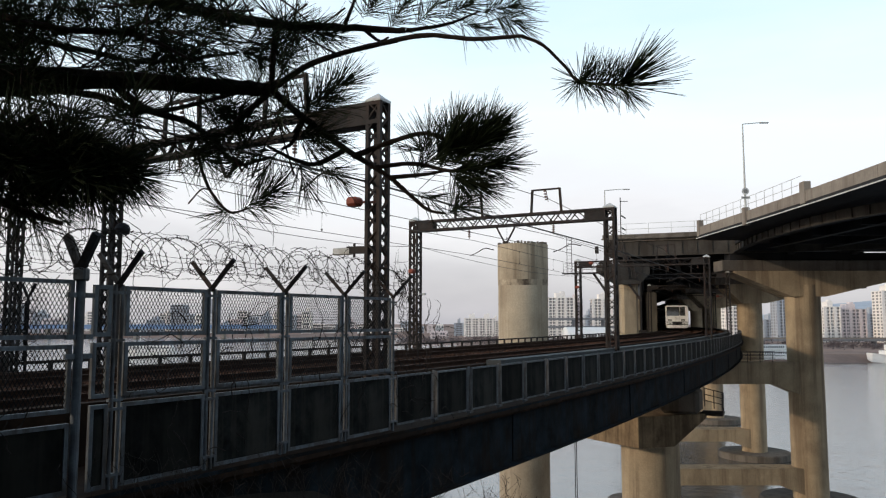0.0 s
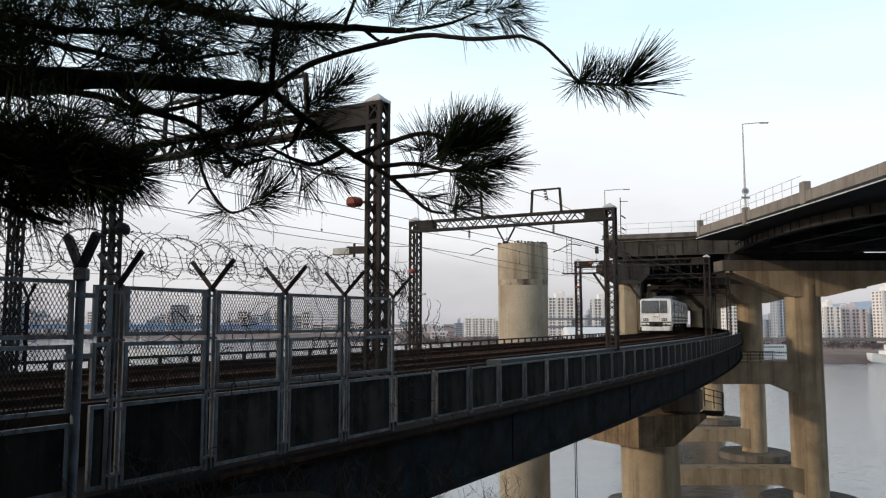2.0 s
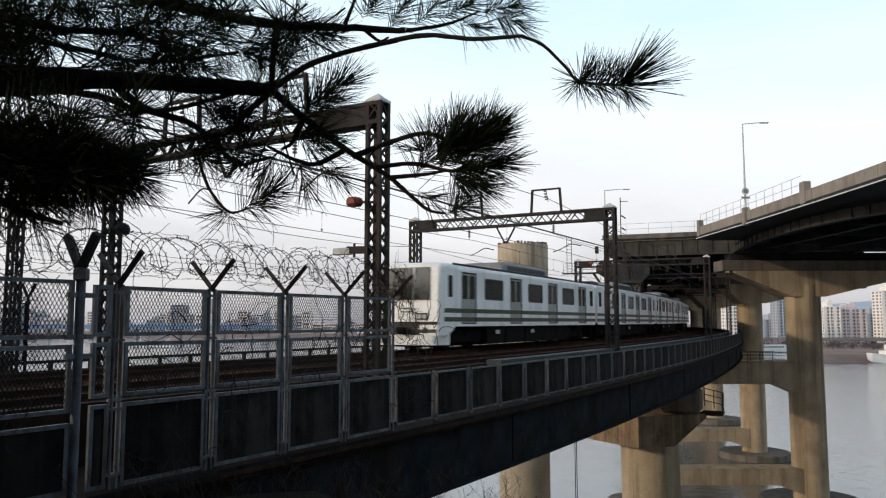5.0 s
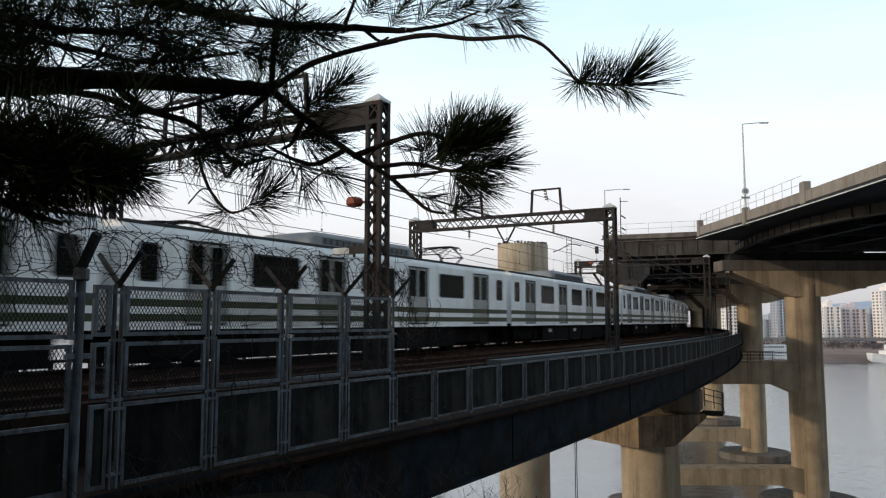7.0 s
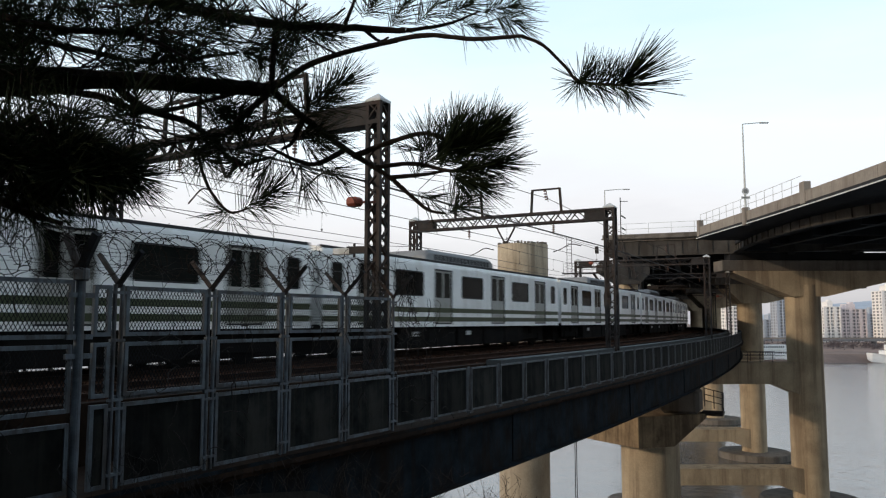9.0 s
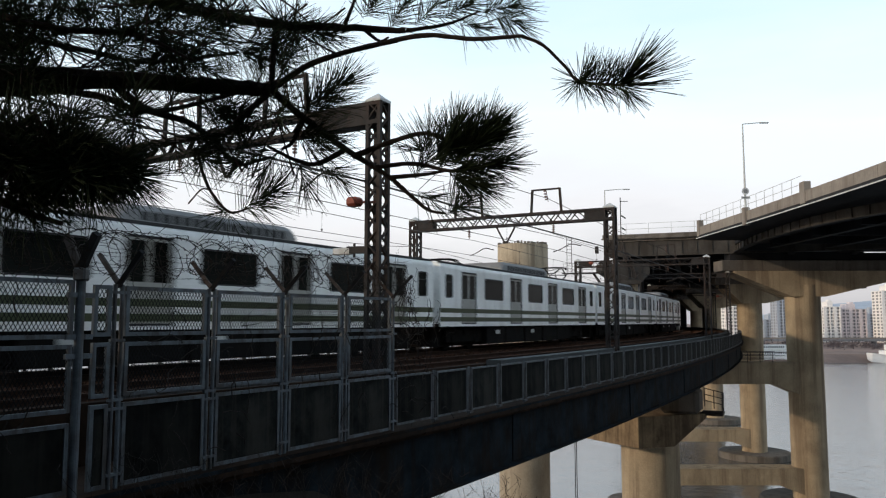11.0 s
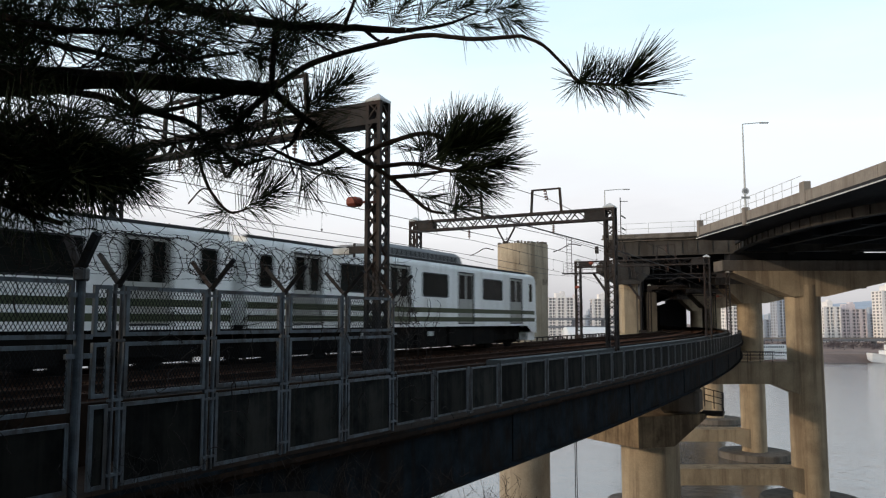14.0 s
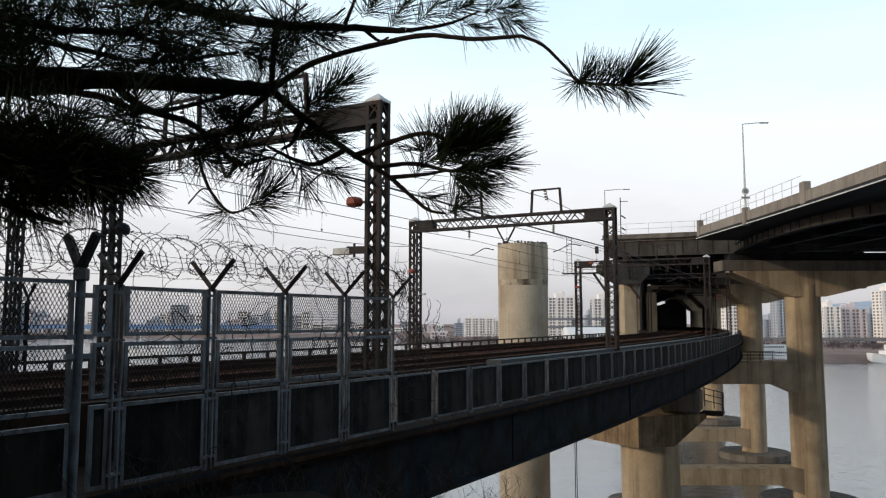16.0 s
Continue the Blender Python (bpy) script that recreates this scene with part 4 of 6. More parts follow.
def build_piers():
    # railway pier under the approach girder
    c = P(52.0, 0.6)
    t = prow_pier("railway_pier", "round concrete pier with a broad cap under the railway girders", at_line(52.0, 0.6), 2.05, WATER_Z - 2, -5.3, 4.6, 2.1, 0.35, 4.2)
    for o in (-3.0, 2.9):
        bm = bmesh.new()
        m = at_line(52.0, o, -4.45)
        box(bm, m.translation, (2.6, 2.6, 1.70), m.to_3x3(), bevel=0.22)
        m = at_line(52.0, o, -3.0)
        box(bm, m.translation, (0.9, 1.1, 1.2), m.to_3x3())
        part("bearing_block", bm, M_CONC_DARK, t, "dark bearing block")
    bm = bmesh.new()
    m = at_line(51.2, 4.9, -5.36)
    box(bm, m.translation, (2.2, 1.5, 0.14), m.to_3x3())
    part("platform", bm, M_MAST, t, "rusty steel platform beside the cap")
    railing(t, [P(50.2, 4.25, -5.0), P(50.2, 5.55, -5.29), P(51.6, 5.55, -5.29)], 1.3, 0.5, M_MAST, 0.035, 3)
    bm = bmesh.new()
    for s in (-0.25, 0.25):
        bar(bm, P(52.0 + s, -4.9, -4.0), P(52.0 + s, -4.9, -16), 0.05)
    for i in range(36):
        bar(bm, P(51.75, -4.9, -4.2 - i * 0.32), P(52.25, -4.9, -4.2 - i * 0.32), 0.03)
    part("ladder", bm, M_MAST, t, "thin steel access ladder")
    bm = bmesh.new()
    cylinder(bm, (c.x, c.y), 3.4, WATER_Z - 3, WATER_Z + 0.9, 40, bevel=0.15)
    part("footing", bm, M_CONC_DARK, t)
    # tall unfinished round pier standing free beside the track
    s = thing("free_standing_pier", "tall round concrete pier stub with rust streaks", "bridge pier", "piers in the river")
    bm = bmesh.new()
    cylinder(bm, (6.25, 60.0), 1.93, WATER_Z - 2, 3.9, 56)
    part("shaft", bm, M_SHAFT, s, "smooth weathered concrete shaft")
    bm = bmesh.new()
    cylinder(bm, (6.25, 60.0), 1.96, 4.35, 7.1, 56)
    sh = part("top_lift", bm, M_STAIN, s, "upper pour with dark streaks")
    bm = bmesh.new()
    cylinder(bm, (6.25, 60.0), 1.945, 3.9, 4.35, 56)
    part("pour_joint", bm, M_TIDE, s, "sooty band at the pour joint")
    rnd = random.Random(3)
    bm = bmesh.new()
    for i in range(44):
        a_ = i / 44 * math.tau
        hh = rnd.uniform(0.05, 0.22)
        p = Vector((6.25 + 1.83 * math.cos(a_), 60 + 1.83 * math.sin(a_), 7.1 + hh / 2))
        box(bm, p, (rnd.uniform(0.08, 0.25), rnd.uniform(0.08, 0.2), hh), Matrix.Rotation(a_, 3, "Z"))
    part("broken_rim", bm, M_CONC_DARK, sh, "ragged broken concrete rim")
    # portals of the double-deck bridge
    portal(19.0, 36.95, 79.0, 3.4, 6.25, 0.0, True, 3.0, False, (7.5, 11.7), 1.7)
    portal(28.8, 42.6, 107.0, 3.3, 6.25, 0.0, True, 3.2, True, (4.0, 13.0), 1.5)
    portal(36.0, 50.2, 144.0, 3.3, 6.25, 0.0, True, 3.2, True, (4.0, 13.0), 1.5)
    portal(44.0, 59.5, 180.0, 3.3, 6.25, 0.0, True, 3.2, True, (4.0, 13.0), 1.5)


def build_service_walk():
    """Railing on the cross beam of the nearest portal."""
    t = thing("service_walkway_railing", "rusty pipe railing on the concrete cross beam", "railing")
    railing(t, [(25.5, 77.8, -2.95), (34.4, 77.8, -2.95)], 1.0, 1.2, M_MAST, 0.03, 3)
    railing(t, [(25.5, 80.2, -2.95), (34.4, 80.2, -2.95)], 1.0, 1.2, M_MAST, 0.03, 3)


# ---- road decks above ----
def build_ramp():
    t = thing("road_ramp", "concrete-edged road viaduct ramp on deep steel girders", "road viaduct")
    ys = list(np.linspace(73.6, -60, 70))
    ex = [25.45 - (0.00085 * (y - 40) ** 2 if y > 40 else -0.0035 * (40 - y) ** 2) for y in ys]

    # the outer girder curves more tightly than the parapet above it
    gys = list(np.linspace(86.5, -60, 76))
    gx = [26.1 + 0.0065 * (y - 59) ** 2 if y > 59 else 26.1 + 0.016 * (y - 59) ** 2 if y > 47 else 28.4 + (47 - y) * 0.4 for y in gys]

    climb = lambda y: 0.0055 * min(60.0, max(0.0, 73.6 - y))

    def strip(name, sec, mat_, label="", curved=False):
        bm = bmesh.new()
        rings = [[bm.verts.new((x + o, y, z + (0.0 if curved else climb(y)))) for o, z in sec] for x, y in (zip(gx, gys) if curved else zip(ex, ys))]
        m = len(sec)
        for a, b in zip(rings, rings[1:]):
            for k in range(m):
                bm.faces.new((a[k], b[k], b[(k + 1) % m], a[(k + 1) % m]))
        bm.faces.new(rings[0])
        bm.faces.new(rings[-1][::-1])
        bmesh.ops.recalc_face_normals(bm, faces=bm.faces)
        return part(name, bm, mat_, t, label)
    # under-deck shade is put into the slab's colour; its unseen width deepens it
    strip("slab", [(0.0, 9.08), (0.0, 9.38), (44, 9.38), (44, 9.0), (1.6, 8.92)], M_SOFFIT, "road slab with its underside shade put into the colour")
    # slab added over the junction so that the cap below stays shaded
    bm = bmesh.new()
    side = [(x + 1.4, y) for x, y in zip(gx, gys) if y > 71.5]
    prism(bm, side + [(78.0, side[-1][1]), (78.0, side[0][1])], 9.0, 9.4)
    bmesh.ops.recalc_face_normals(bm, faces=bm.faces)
    part("junction_slab", bm, M_SOFFIT, t, "added dark slab shading the cap where ramp and bridge join")
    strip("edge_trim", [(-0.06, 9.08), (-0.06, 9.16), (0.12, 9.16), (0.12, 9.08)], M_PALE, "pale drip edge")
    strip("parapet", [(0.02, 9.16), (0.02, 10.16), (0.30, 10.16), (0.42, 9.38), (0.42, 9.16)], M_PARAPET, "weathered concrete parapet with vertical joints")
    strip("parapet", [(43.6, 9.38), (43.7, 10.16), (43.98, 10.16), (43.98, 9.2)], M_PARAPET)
    # outer girder paler where lit; inner ones darker, shade put into their steel
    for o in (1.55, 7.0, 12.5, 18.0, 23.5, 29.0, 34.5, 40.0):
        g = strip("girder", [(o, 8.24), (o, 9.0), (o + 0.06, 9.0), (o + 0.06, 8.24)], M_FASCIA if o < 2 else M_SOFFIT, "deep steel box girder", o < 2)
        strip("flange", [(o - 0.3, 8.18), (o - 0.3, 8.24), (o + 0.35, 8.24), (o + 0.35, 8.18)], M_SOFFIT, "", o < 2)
    first = None
    for i in range(34):
        y = 84.6 - i * 1.6
        x = float(np.interp(y, gys[::-1], gx[::-1])) + 1.55
        if first:
            share(first, "stiffener", t, pose(x - 0.04, y, 8.62))
        else:
            bm = bmesh.new()
            box(bm, (0, 0, 0), (0.10, 0.03, 0.74))
            first = part("stiffener", bm, M_FASCIA, t)
            first.matrix_basis = pose(x - 0.04, y, 8.62)
    for i in range(12):
        y = 77 - i * 7.0
        x = 25.45 - (0.00085 * (y - 40) ** 2 if y > 40 else -0.0035 * (40 - y) ** 2)
        bm = bmesh.new()
        box(bm, (x + 23.5, y, 8.6), (36, 0.25, 0.72))
        part("cross_girder", bm, M_SOFFIT, t)
    # vertical joints of the parapet
    bm = bmesh.new()
    for i in range(22):
        y = 75.5 - i * 2.6
        x = 25.45 - (0.00085 * (y - 40) ** 2 if y > 40 else -0.0035 * (40 - y) ** 2)
        box(bm, (x + 0.018, y, 9.66 + climb(y)), (0.012, 0.035, 0.98))
    part("parapet_joint", bm, M_CONC_DARK, t)["kind"] = "stuff"
    # end blocks and railing
    for y in (73.2, 53.4):
        bm = bmesh.new()
        x = 25.45 - 0.00085 * (y - 40) ** 2
        box(bm, (x + 0.2, y, 10.05 + climb(y)), (0.5, 0.75 if y < 60 else 0.5, 1.55), bevel=0.03)
        part("parapet_block", bm, M_PARAPET, t, "raised parapet block")
    pts = []
    for y in np.linspace(73.0, 53.8, 14):
        pts.append((25.45 - 0.00085 * (y - 40) ** 2 + 0.16, y, 10.16 + climb(y)))
    railing(t, pts, 1.18, 2.0, M_PALE, 0.02, 2)
    # main deck over the railway
    d = thing("double_deck_bridge", "dark steel road deck of the double-deck bridge with a concrete edge", "road bridge")
    bm = bmesh.new()
    sweep(bm, rect(-7.6, 20, 9.7, 10.05), 26.5, -230, 4)
    part("slab", bm, M_CONC_DARK, d, "concrete road slab")
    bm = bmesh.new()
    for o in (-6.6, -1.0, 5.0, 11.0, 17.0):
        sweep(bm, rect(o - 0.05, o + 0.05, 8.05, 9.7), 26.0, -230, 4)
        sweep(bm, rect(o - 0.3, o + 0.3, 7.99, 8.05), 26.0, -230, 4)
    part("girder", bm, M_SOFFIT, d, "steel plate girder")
    # paler steel stands in for daylight on the end face
    bm = bmesh.new()
    sweep(bm, rect(-7.6, 20, 8.1, 9.7), 26.3, 25.9, 0.4)
    part("end_girder", bm, M_FASCIA, d, "steel end cross girder with stiffeners")
    bm = bmesh.new()
    for i in range(12):
        m = at_line(26.36, -7.0 + i * 1.5, 8.9)
        box(bm, m.translation, (0.12, 0.06, 1.2), m.to_3x3())
    part("stiffener", bm, M_FASCIA, d)
    # darker concrete than the side parapet, standing in for shade on this end
    bm = bmesh.new()
    sweep(bm, rect(-7.7, 8.0, 10.07, 10.45), 26.75, 26.45, 0.3)
    sweep(bm, rect(-7.8, 8.0, 9.95, 10.07), 26.9, 26.4, 0.5)
    part("end_parapet", bm, M_CONC_DARK, d, "concrete end parapet, in darker concrete for shade")
    bm = bmesh.new()
    sweep(bm, rect(-7.7, -7.4, 10.05, 10.5), 26.4, -230, 4)
    part("side_parapet", bm, M_PARAPET, d)
    railing(d, [P(26.6, -7.5, 10.45), P(26.6, 6.5, 10.45)], 1.15, 2.2, M_PALE, 0.02, 2)
    for i in range(22):
        m = at_line(20 - i * 8, 6.0, 9.0)
        bm = bmesh.new()
        box(bm, m.translation, (0.4, 27, 0.8), m.to_3x3())
        part("cross_girder", bm, M_SOFFIT, d)
    # river-side screen wall inside the double-deck part, added to darken the covered track
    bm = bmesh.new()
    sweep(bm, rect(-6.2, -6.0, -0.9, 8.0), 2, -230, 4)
    part("side_wall", bm, M_SOFFIT, d, "added dark wall closing in the covered track")
    # bank-side wall, added for the same darkness
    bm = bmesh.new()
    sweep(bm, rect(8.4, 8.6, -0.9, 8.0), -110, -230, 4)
    part("side_wall", bm, M_SOFFIT, d, "added dark wall closing in the covered track")
    # wall added across the far end to shut out the bright opening
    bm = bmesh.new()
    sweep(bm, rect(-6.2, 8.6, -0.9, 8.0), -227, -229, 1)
    part("end_wall", bm, M_SOFFIT, d, "added dark wall across the covered track's far end")
    # inspection walkway bracketed off the portal head
    w = thing("inspection_walkway", "rusty bracketed inspection platform with pipe railing", "walkway")
    bm = bmesh.new()
    m = at_line(31.0, -8.0, 6.12)
    box(bm, m.translation, (1.2, 6.2, 0.10), m.to_3x3())
    part("platform", bm, M_MAST, w, "rusty steel platform")
    bm = bmesh.new()
    bar(bm, P(31.0, -7.9, 6.05), P(31.0, -6.3, 3.6), 0.30, 0.22)
    bar(bm, P(30.6, -5.2, 6.05), P(30.6, -3.2, 3.2), 0.3, 0.2)
    part("brace", bm, M_MAST, w, "slanted support brace")
    railing(w, [P(31.4, -11.0, 6.17), P(31.4, -5.0, 6.17)], 0.95, 0.9, M_MAST, 0.02, 3)
    bm = bmesh.new()
    for s in (0, 0.5):
        bar(bm, P(31.4, -10.6 + s, 6.1), P(31.4, -10.6 + s, 9.9), 0.05)
    for i in range(11):
        bar(bm, P(31.4, -10.6, 6.3 + i * 0.33), P(31.4, -10.1, 6.3 + i * 0.33), 0.03)
    part("ladder", bm, M_MAST, w, "steel ladder to the road deck")
    rnd = random.Random(8)
    for k in range(7):
        m = at_line(31.0 + rnd.uniform(-0.4, 0.3), -7.6 + k * 0.5, 7.4 + rnd.uniform(-0.9, 1.2))
        bm = bmesh.new()
        box(bm, m.translation, (0.3, rnd.uniform(0.3, 0.6), rnd.uniform(0.4, 0.9)), m.to_3x3(), bevel=0.03)
        part("equipment_box", bm, M_MAST, w, "rusty equipment box")
    for k in range(3):
        bm = bmesh.new()
        m = at_line(31.3, -5.6 + k * 0.35, 8.0)
        tube(bm, smooth_line([m @ Vector((0, 0, 1.4)), m @ Vector((0.1, 0.3, 0.2)), m @ Vector((0.1, 1.1, -0.9)), m @ Vector((0.1, 1.3, -2.6))], 5), 0.05, 8)
        part("drain_pipe", bm, M_MAST, w, "bent drain pipe")


def street_lamp(x, y, z, h, reach, label, disc=False):
    s = thing("street_lamp", label, "street lamp", "street lamps")
    bm = bmesh.new()
    tube(bm, [(x, y, z), (x, y, z + h * 0.5), (x, y, z + h)], [0.10, 0.075, 0.05], 10)
    part("pole", bm, M_PALE, s, "slender steel pole")
    bm = bmesh.new()
    tube(bm, [(x, y, z + h), (x + reach * 0.6, y, z + h + 0.10), (x + reach, y, z + h + 0.14)], [0.045, 0.04, 0.035], 8)
    part("arm", bm, M_PALE, s)
    bm = bmesh.new()
    box(bm, (x + reach, y, z + h + 0.12), (0.75, 0.22, 0.10), bevel=0.03)
    part("lamp_head", bm, M_PALE, s, "flat lamp head")
    if disc:
        bm = bmesh.new()
        tube(bm, [(x, y - 0.08, z + 1.95), (x, y - 0.12, z + 1.95)], [0.30, 0.30], 24)
        box(bm, (x, y - 0.1, z + 1.42), (0.72, 0.05, 0.20))
        sg = part("sign", bm, M_PALE, s, "round sign and plate")
        bm = bmesh.new()
        tube(bm, [(x, y - 0.122, z + 1.95), (x, y - 0.128, z + 1.95)], [0.17, 0.17], 24)
        part("sign_face", bm, M_ROOF, sg, "faded grey sign face")
        bm = bmesh.new()
        box(bm, (x, y - 0.13, z + 1.42), (0.6, 0.01, 0.05))
        part("sign_bar", bm, M_ROOF, sg, "faded grey bar")
        bm = bmesh.new()
        box(bm, (x, y, z - 0.15), (0.5, 0.6, 1.5), bevel=0.06)
        part("plinth", bm, M_PARAPET, s, "concrete lamp plinth")


def build_road_lamps():
    street_lamp(25.08, 63.0, 9.95, 7.65, 1.8, "tall slender street lamp on the ramp parapet", True)
    street_lamp(17.9, 84.0, 9.9, 5.7, 2.4, "slender street lamp on the upper deck")
    p = thing("camera_mast", "thin steel mast with small solar panels", "mast")
    bm = bmesh.new()
    tube(bm, [(18.9, 81.0, 9.9), (18.9, 81.0, 14.3)], 0.05, 8)
    tube(bm, [(18.9, 81.0, 13.9), (19.7, 81.0, 13.9)], 0.03, 6)
    part("pole", bm, M_MAST, p)
    for z in (12.2, 10.9):
        bm = bmesh.new()
        box(bm, (19.15, 80.8, z), (0.55, 0.4, 0.05), Matrix.Rotation(0.6, 3, "Y"))
        part("solar_panel", bm, M_BLACK, p, "small dark solar panel")


# ---- the city across the river ----
def tower(x, y, w, d, h, kind, z0=-9.5, floors=None, bays=None, label="", core=True):
    t = thing("apartment_block", label or "pale high-rise apartment block across the river", "apartment building", "apartment blocks")
    m = M_TOWER[kind]
    bm = bmesh.new()
    box(bm, (x, y, z0 + h / 2), (w, d, h))
    part("wall", bm, m, t)
    bm = bmesh.new()
    if core:
        n = max(1, int(w / 14))
        for i in range(n):
            cx = x - w / 2 + (i + 0.5) * w / n
            box(bm, (cx, y, z0 + h + 2.0), (w / n * 0.36, d * 0.6, 4.0))
            box(bm, (cx + w / n * 0.1, y, z0 + h + 4.2), (w / n * 0.16, d * 0.3, 2.2))
    else:
        box(bm, (x, y, z0 + h + 0.6), (w * 0.96, d * 0.9, 1.2))
    part("roof", bm, m, t)
    floors = floors or max(2, int(h / 2.2))
    bays = bays or max(3, int(w / 1.7))
    bm = bmesh.new()
    fh, bw = h / floors, w / bays
    for i in range(floors):
        for j in range(bays):
            cx = x - w / 2 + (j + 0.5) * bw
            cz = z0 + (i + 0.55) * fh
            s, q = bw * 0.42, fh * 0.30
            for (yy, dx, dz) in ((y - d / 2 - 0.02, s, q),):
                v = [bm.verts.new(c) for c in ((cx - dx, yy, cz - dz), (cx + dx, yy, cz - dz), (cx + dx, yy, cz + dz), (cx - dx, yy, cz + dz))]
                bm.faces.new(v)
    flank = x - w / 2 - 0.02 if x > 0 else x + w / 2 + 0.02
    for i in range(floors):
        for j in range(3):
            cy, cz = y - d / 2 + (j + 0.5) * d / 3, z0 + (i + 0.55) * fh
            v = [bm.verts.new((flank, cy + a * d * 0.09, cz + b * fh * 0.28)) for a, b in ((-1, -1), (1, -1), (1, 1), (-1, 1))]
            bm.faces.new(v)
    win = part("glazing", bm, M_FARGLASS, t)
    win["kind"] = "stuff"
    bm = bmesh.new()
    for i in range(floors + 1):
        box(bm, (x, y - d / 2 - 0.2, z0 + i * fh), (w, 0.4, 0.22))
    for j in range(0, bays + 1, 2):
        box(bm, (x - w / 2 + j * bw, y - d / 2 - 0.35, z0 + h / 2), (0.9 if j % 4 else 2.2, 0.7, h + 0.6))
    part("balcony_band", bm, m, t)["kind"] = "stuff"


def build_city():
    # towers seen between the pier stub and the gantry, and past the portals
    D = 560.0
    def at(px, w_px, h_px, kind, dist=D, base_px=598, label="", core=True):
        s = dist / 1358.0
        z0 = 1.13 + (569.5 - base_px) * s
        tower((px - 784) * s, dist, w_px * s, 14, h_px * s, kind, z0, label=label, core=core)
    for a in CITY:
        at(*a)


# centre, breadth and height as seen at arm's length (thousandths), kind, distance, foot, words, roof cores
CITY = (
    (990, 46, 72, 0, 620, 600), (1018, 20, 70, 1, 640, 600), (1064, 36, 70, 0, 620, 600), (1040, 12, 42, 2, 700, 600), (1102, 20, 60, 0, 640, 600),
    (848, 52, 34, 0, 760, 598), (812, 14, 26, 2, 820, 598), (876, 12, 30, 0, 800, 598), (778, 30, 12, 1, 700, 600, "low pale riverside building", False),
    (1291, 26, 72, 0, 520, 604), (1240, 14, 60, 0, 600, 600),
    (1358, 26, 40, 2, 640, 606), (1380, 24, 78, 2, 600, 606), (1462, 26, 62, 0, 560, 606), (1498, 44, 58, 1, 565, 606), (1534, 18, 50, 2, 600, 606), (1568, 34, 90, 0, 540, 606), (1620, 50, 70, 1, 560, 606),
    (1440, 14, 50, 1, 640, 606),
)


def low_city():
    """The hazy low skyline upstream, and the elevated riverside road."""
    rnd = random.Random(4)
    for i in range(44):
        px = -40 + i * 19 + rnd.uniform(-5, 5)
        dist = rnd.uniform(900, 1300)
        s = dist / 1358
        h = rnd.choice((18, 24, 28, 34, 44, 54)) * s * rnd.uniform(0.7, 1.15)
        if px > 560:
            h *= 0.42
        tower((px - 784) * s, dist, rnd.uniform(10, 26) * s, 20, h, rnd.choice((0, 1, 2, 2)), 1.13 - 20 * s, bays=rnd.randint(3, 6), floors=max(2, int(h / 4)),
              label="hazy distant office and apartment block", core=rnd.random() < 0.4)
    r = thing("riverside_viaduct", "long pale elevated road along the far bank", "viaduct")
    bm = bmesh.new()
    box(bm, (500, 470, -9.9), (700, 9, 1.7))
    part("deck", bm, M_VIADUCT, r, "grey concrete road deck")
    bm = bmesh.new()
    box(bm, (500, 465.6, -8.8), (700, 0.3, 0.7))
    part("deck_rail", bm, M_PARAPET, r)
    for i in range(20):
        bm = bmesh.new()
        box(bm, (160 + i * 34, 470, -12.6), (2.0, 3, 4.2))
        part("pier", bm, M_VIADUCT, r)
    for z, xa, xb in ((2.9, 62, 140), (-2.6, 62, 140)):
        bm = bmesh.new()
        box(bm, ((xa + xb) / 2, 530, z), (xb - xa, 9, 1.5))
        part("deck", bm, M_VIADUCT, r)
        for i in range(4):
            bm = bmesh.new()
            box(bm, (xa + 8 + i * 20, 530, (z - 15) / 2), (2.0, 3, z + 14))
            part("pier", bm, M_VIADUCT, r)
    # bare riverside trees and scrub
    s = thing("riverside_scrub", "bare greyish trees and scrub along the far bank", "trees")
    V, F = [], []
    nr = np.random.RandomState(9)
    for i in range(230):
        if i < 120:
            x, y, h = nr.uniform(120, 420), nr.uniform(395, 455), nr.uniform(2.0, 5.5)
            if 172 < x < 196:
                h *= 1.3
        else:
            x, y, h = nr.uniform(-60, 110), nr.uniform(470, 520), nr.uniform(3.0, 7.0)
        for k in range(90):
            d = nr.normal(size=3)
            c = np.array((x, y, -13.2 + h * 0.5)) + d * (h * 0.45, 1.5, h * 0.24)
            n = len(V)
            a, b = nr.normal(size=3) * 0.5, nr.normal(size=3) * 0.5
            V.extend([tuple(c), tuple(c + a), tuple(c + b)])
            F.append((n, n + 1, n + 2))
    me = bpy.data.meshes.new("crowns")
    me.from_pydata(V, [], F)
    me.materials.append(M_SCRUB)
    ob = new("crowns", me)
    ob.parent = s
    tagged(ob, "bare winter twigs", kind="stuff")
    b = thing("far_river_bridge", "long low blue girder bridge far upstream", "bridge")
    bm = bmesh.new()
    box(bm, (-400, 880, -4.6), (420, 10, 4.6))
    part("girder", bm, M_BLUE, b, "blue painted girder")
    for i in range(9):
        bm = bmesh.new()
        box(bm, (-600 + i * 50, 880, -12), (3, 8, 11))
        part("pier", bm, M_PARAPET, b)


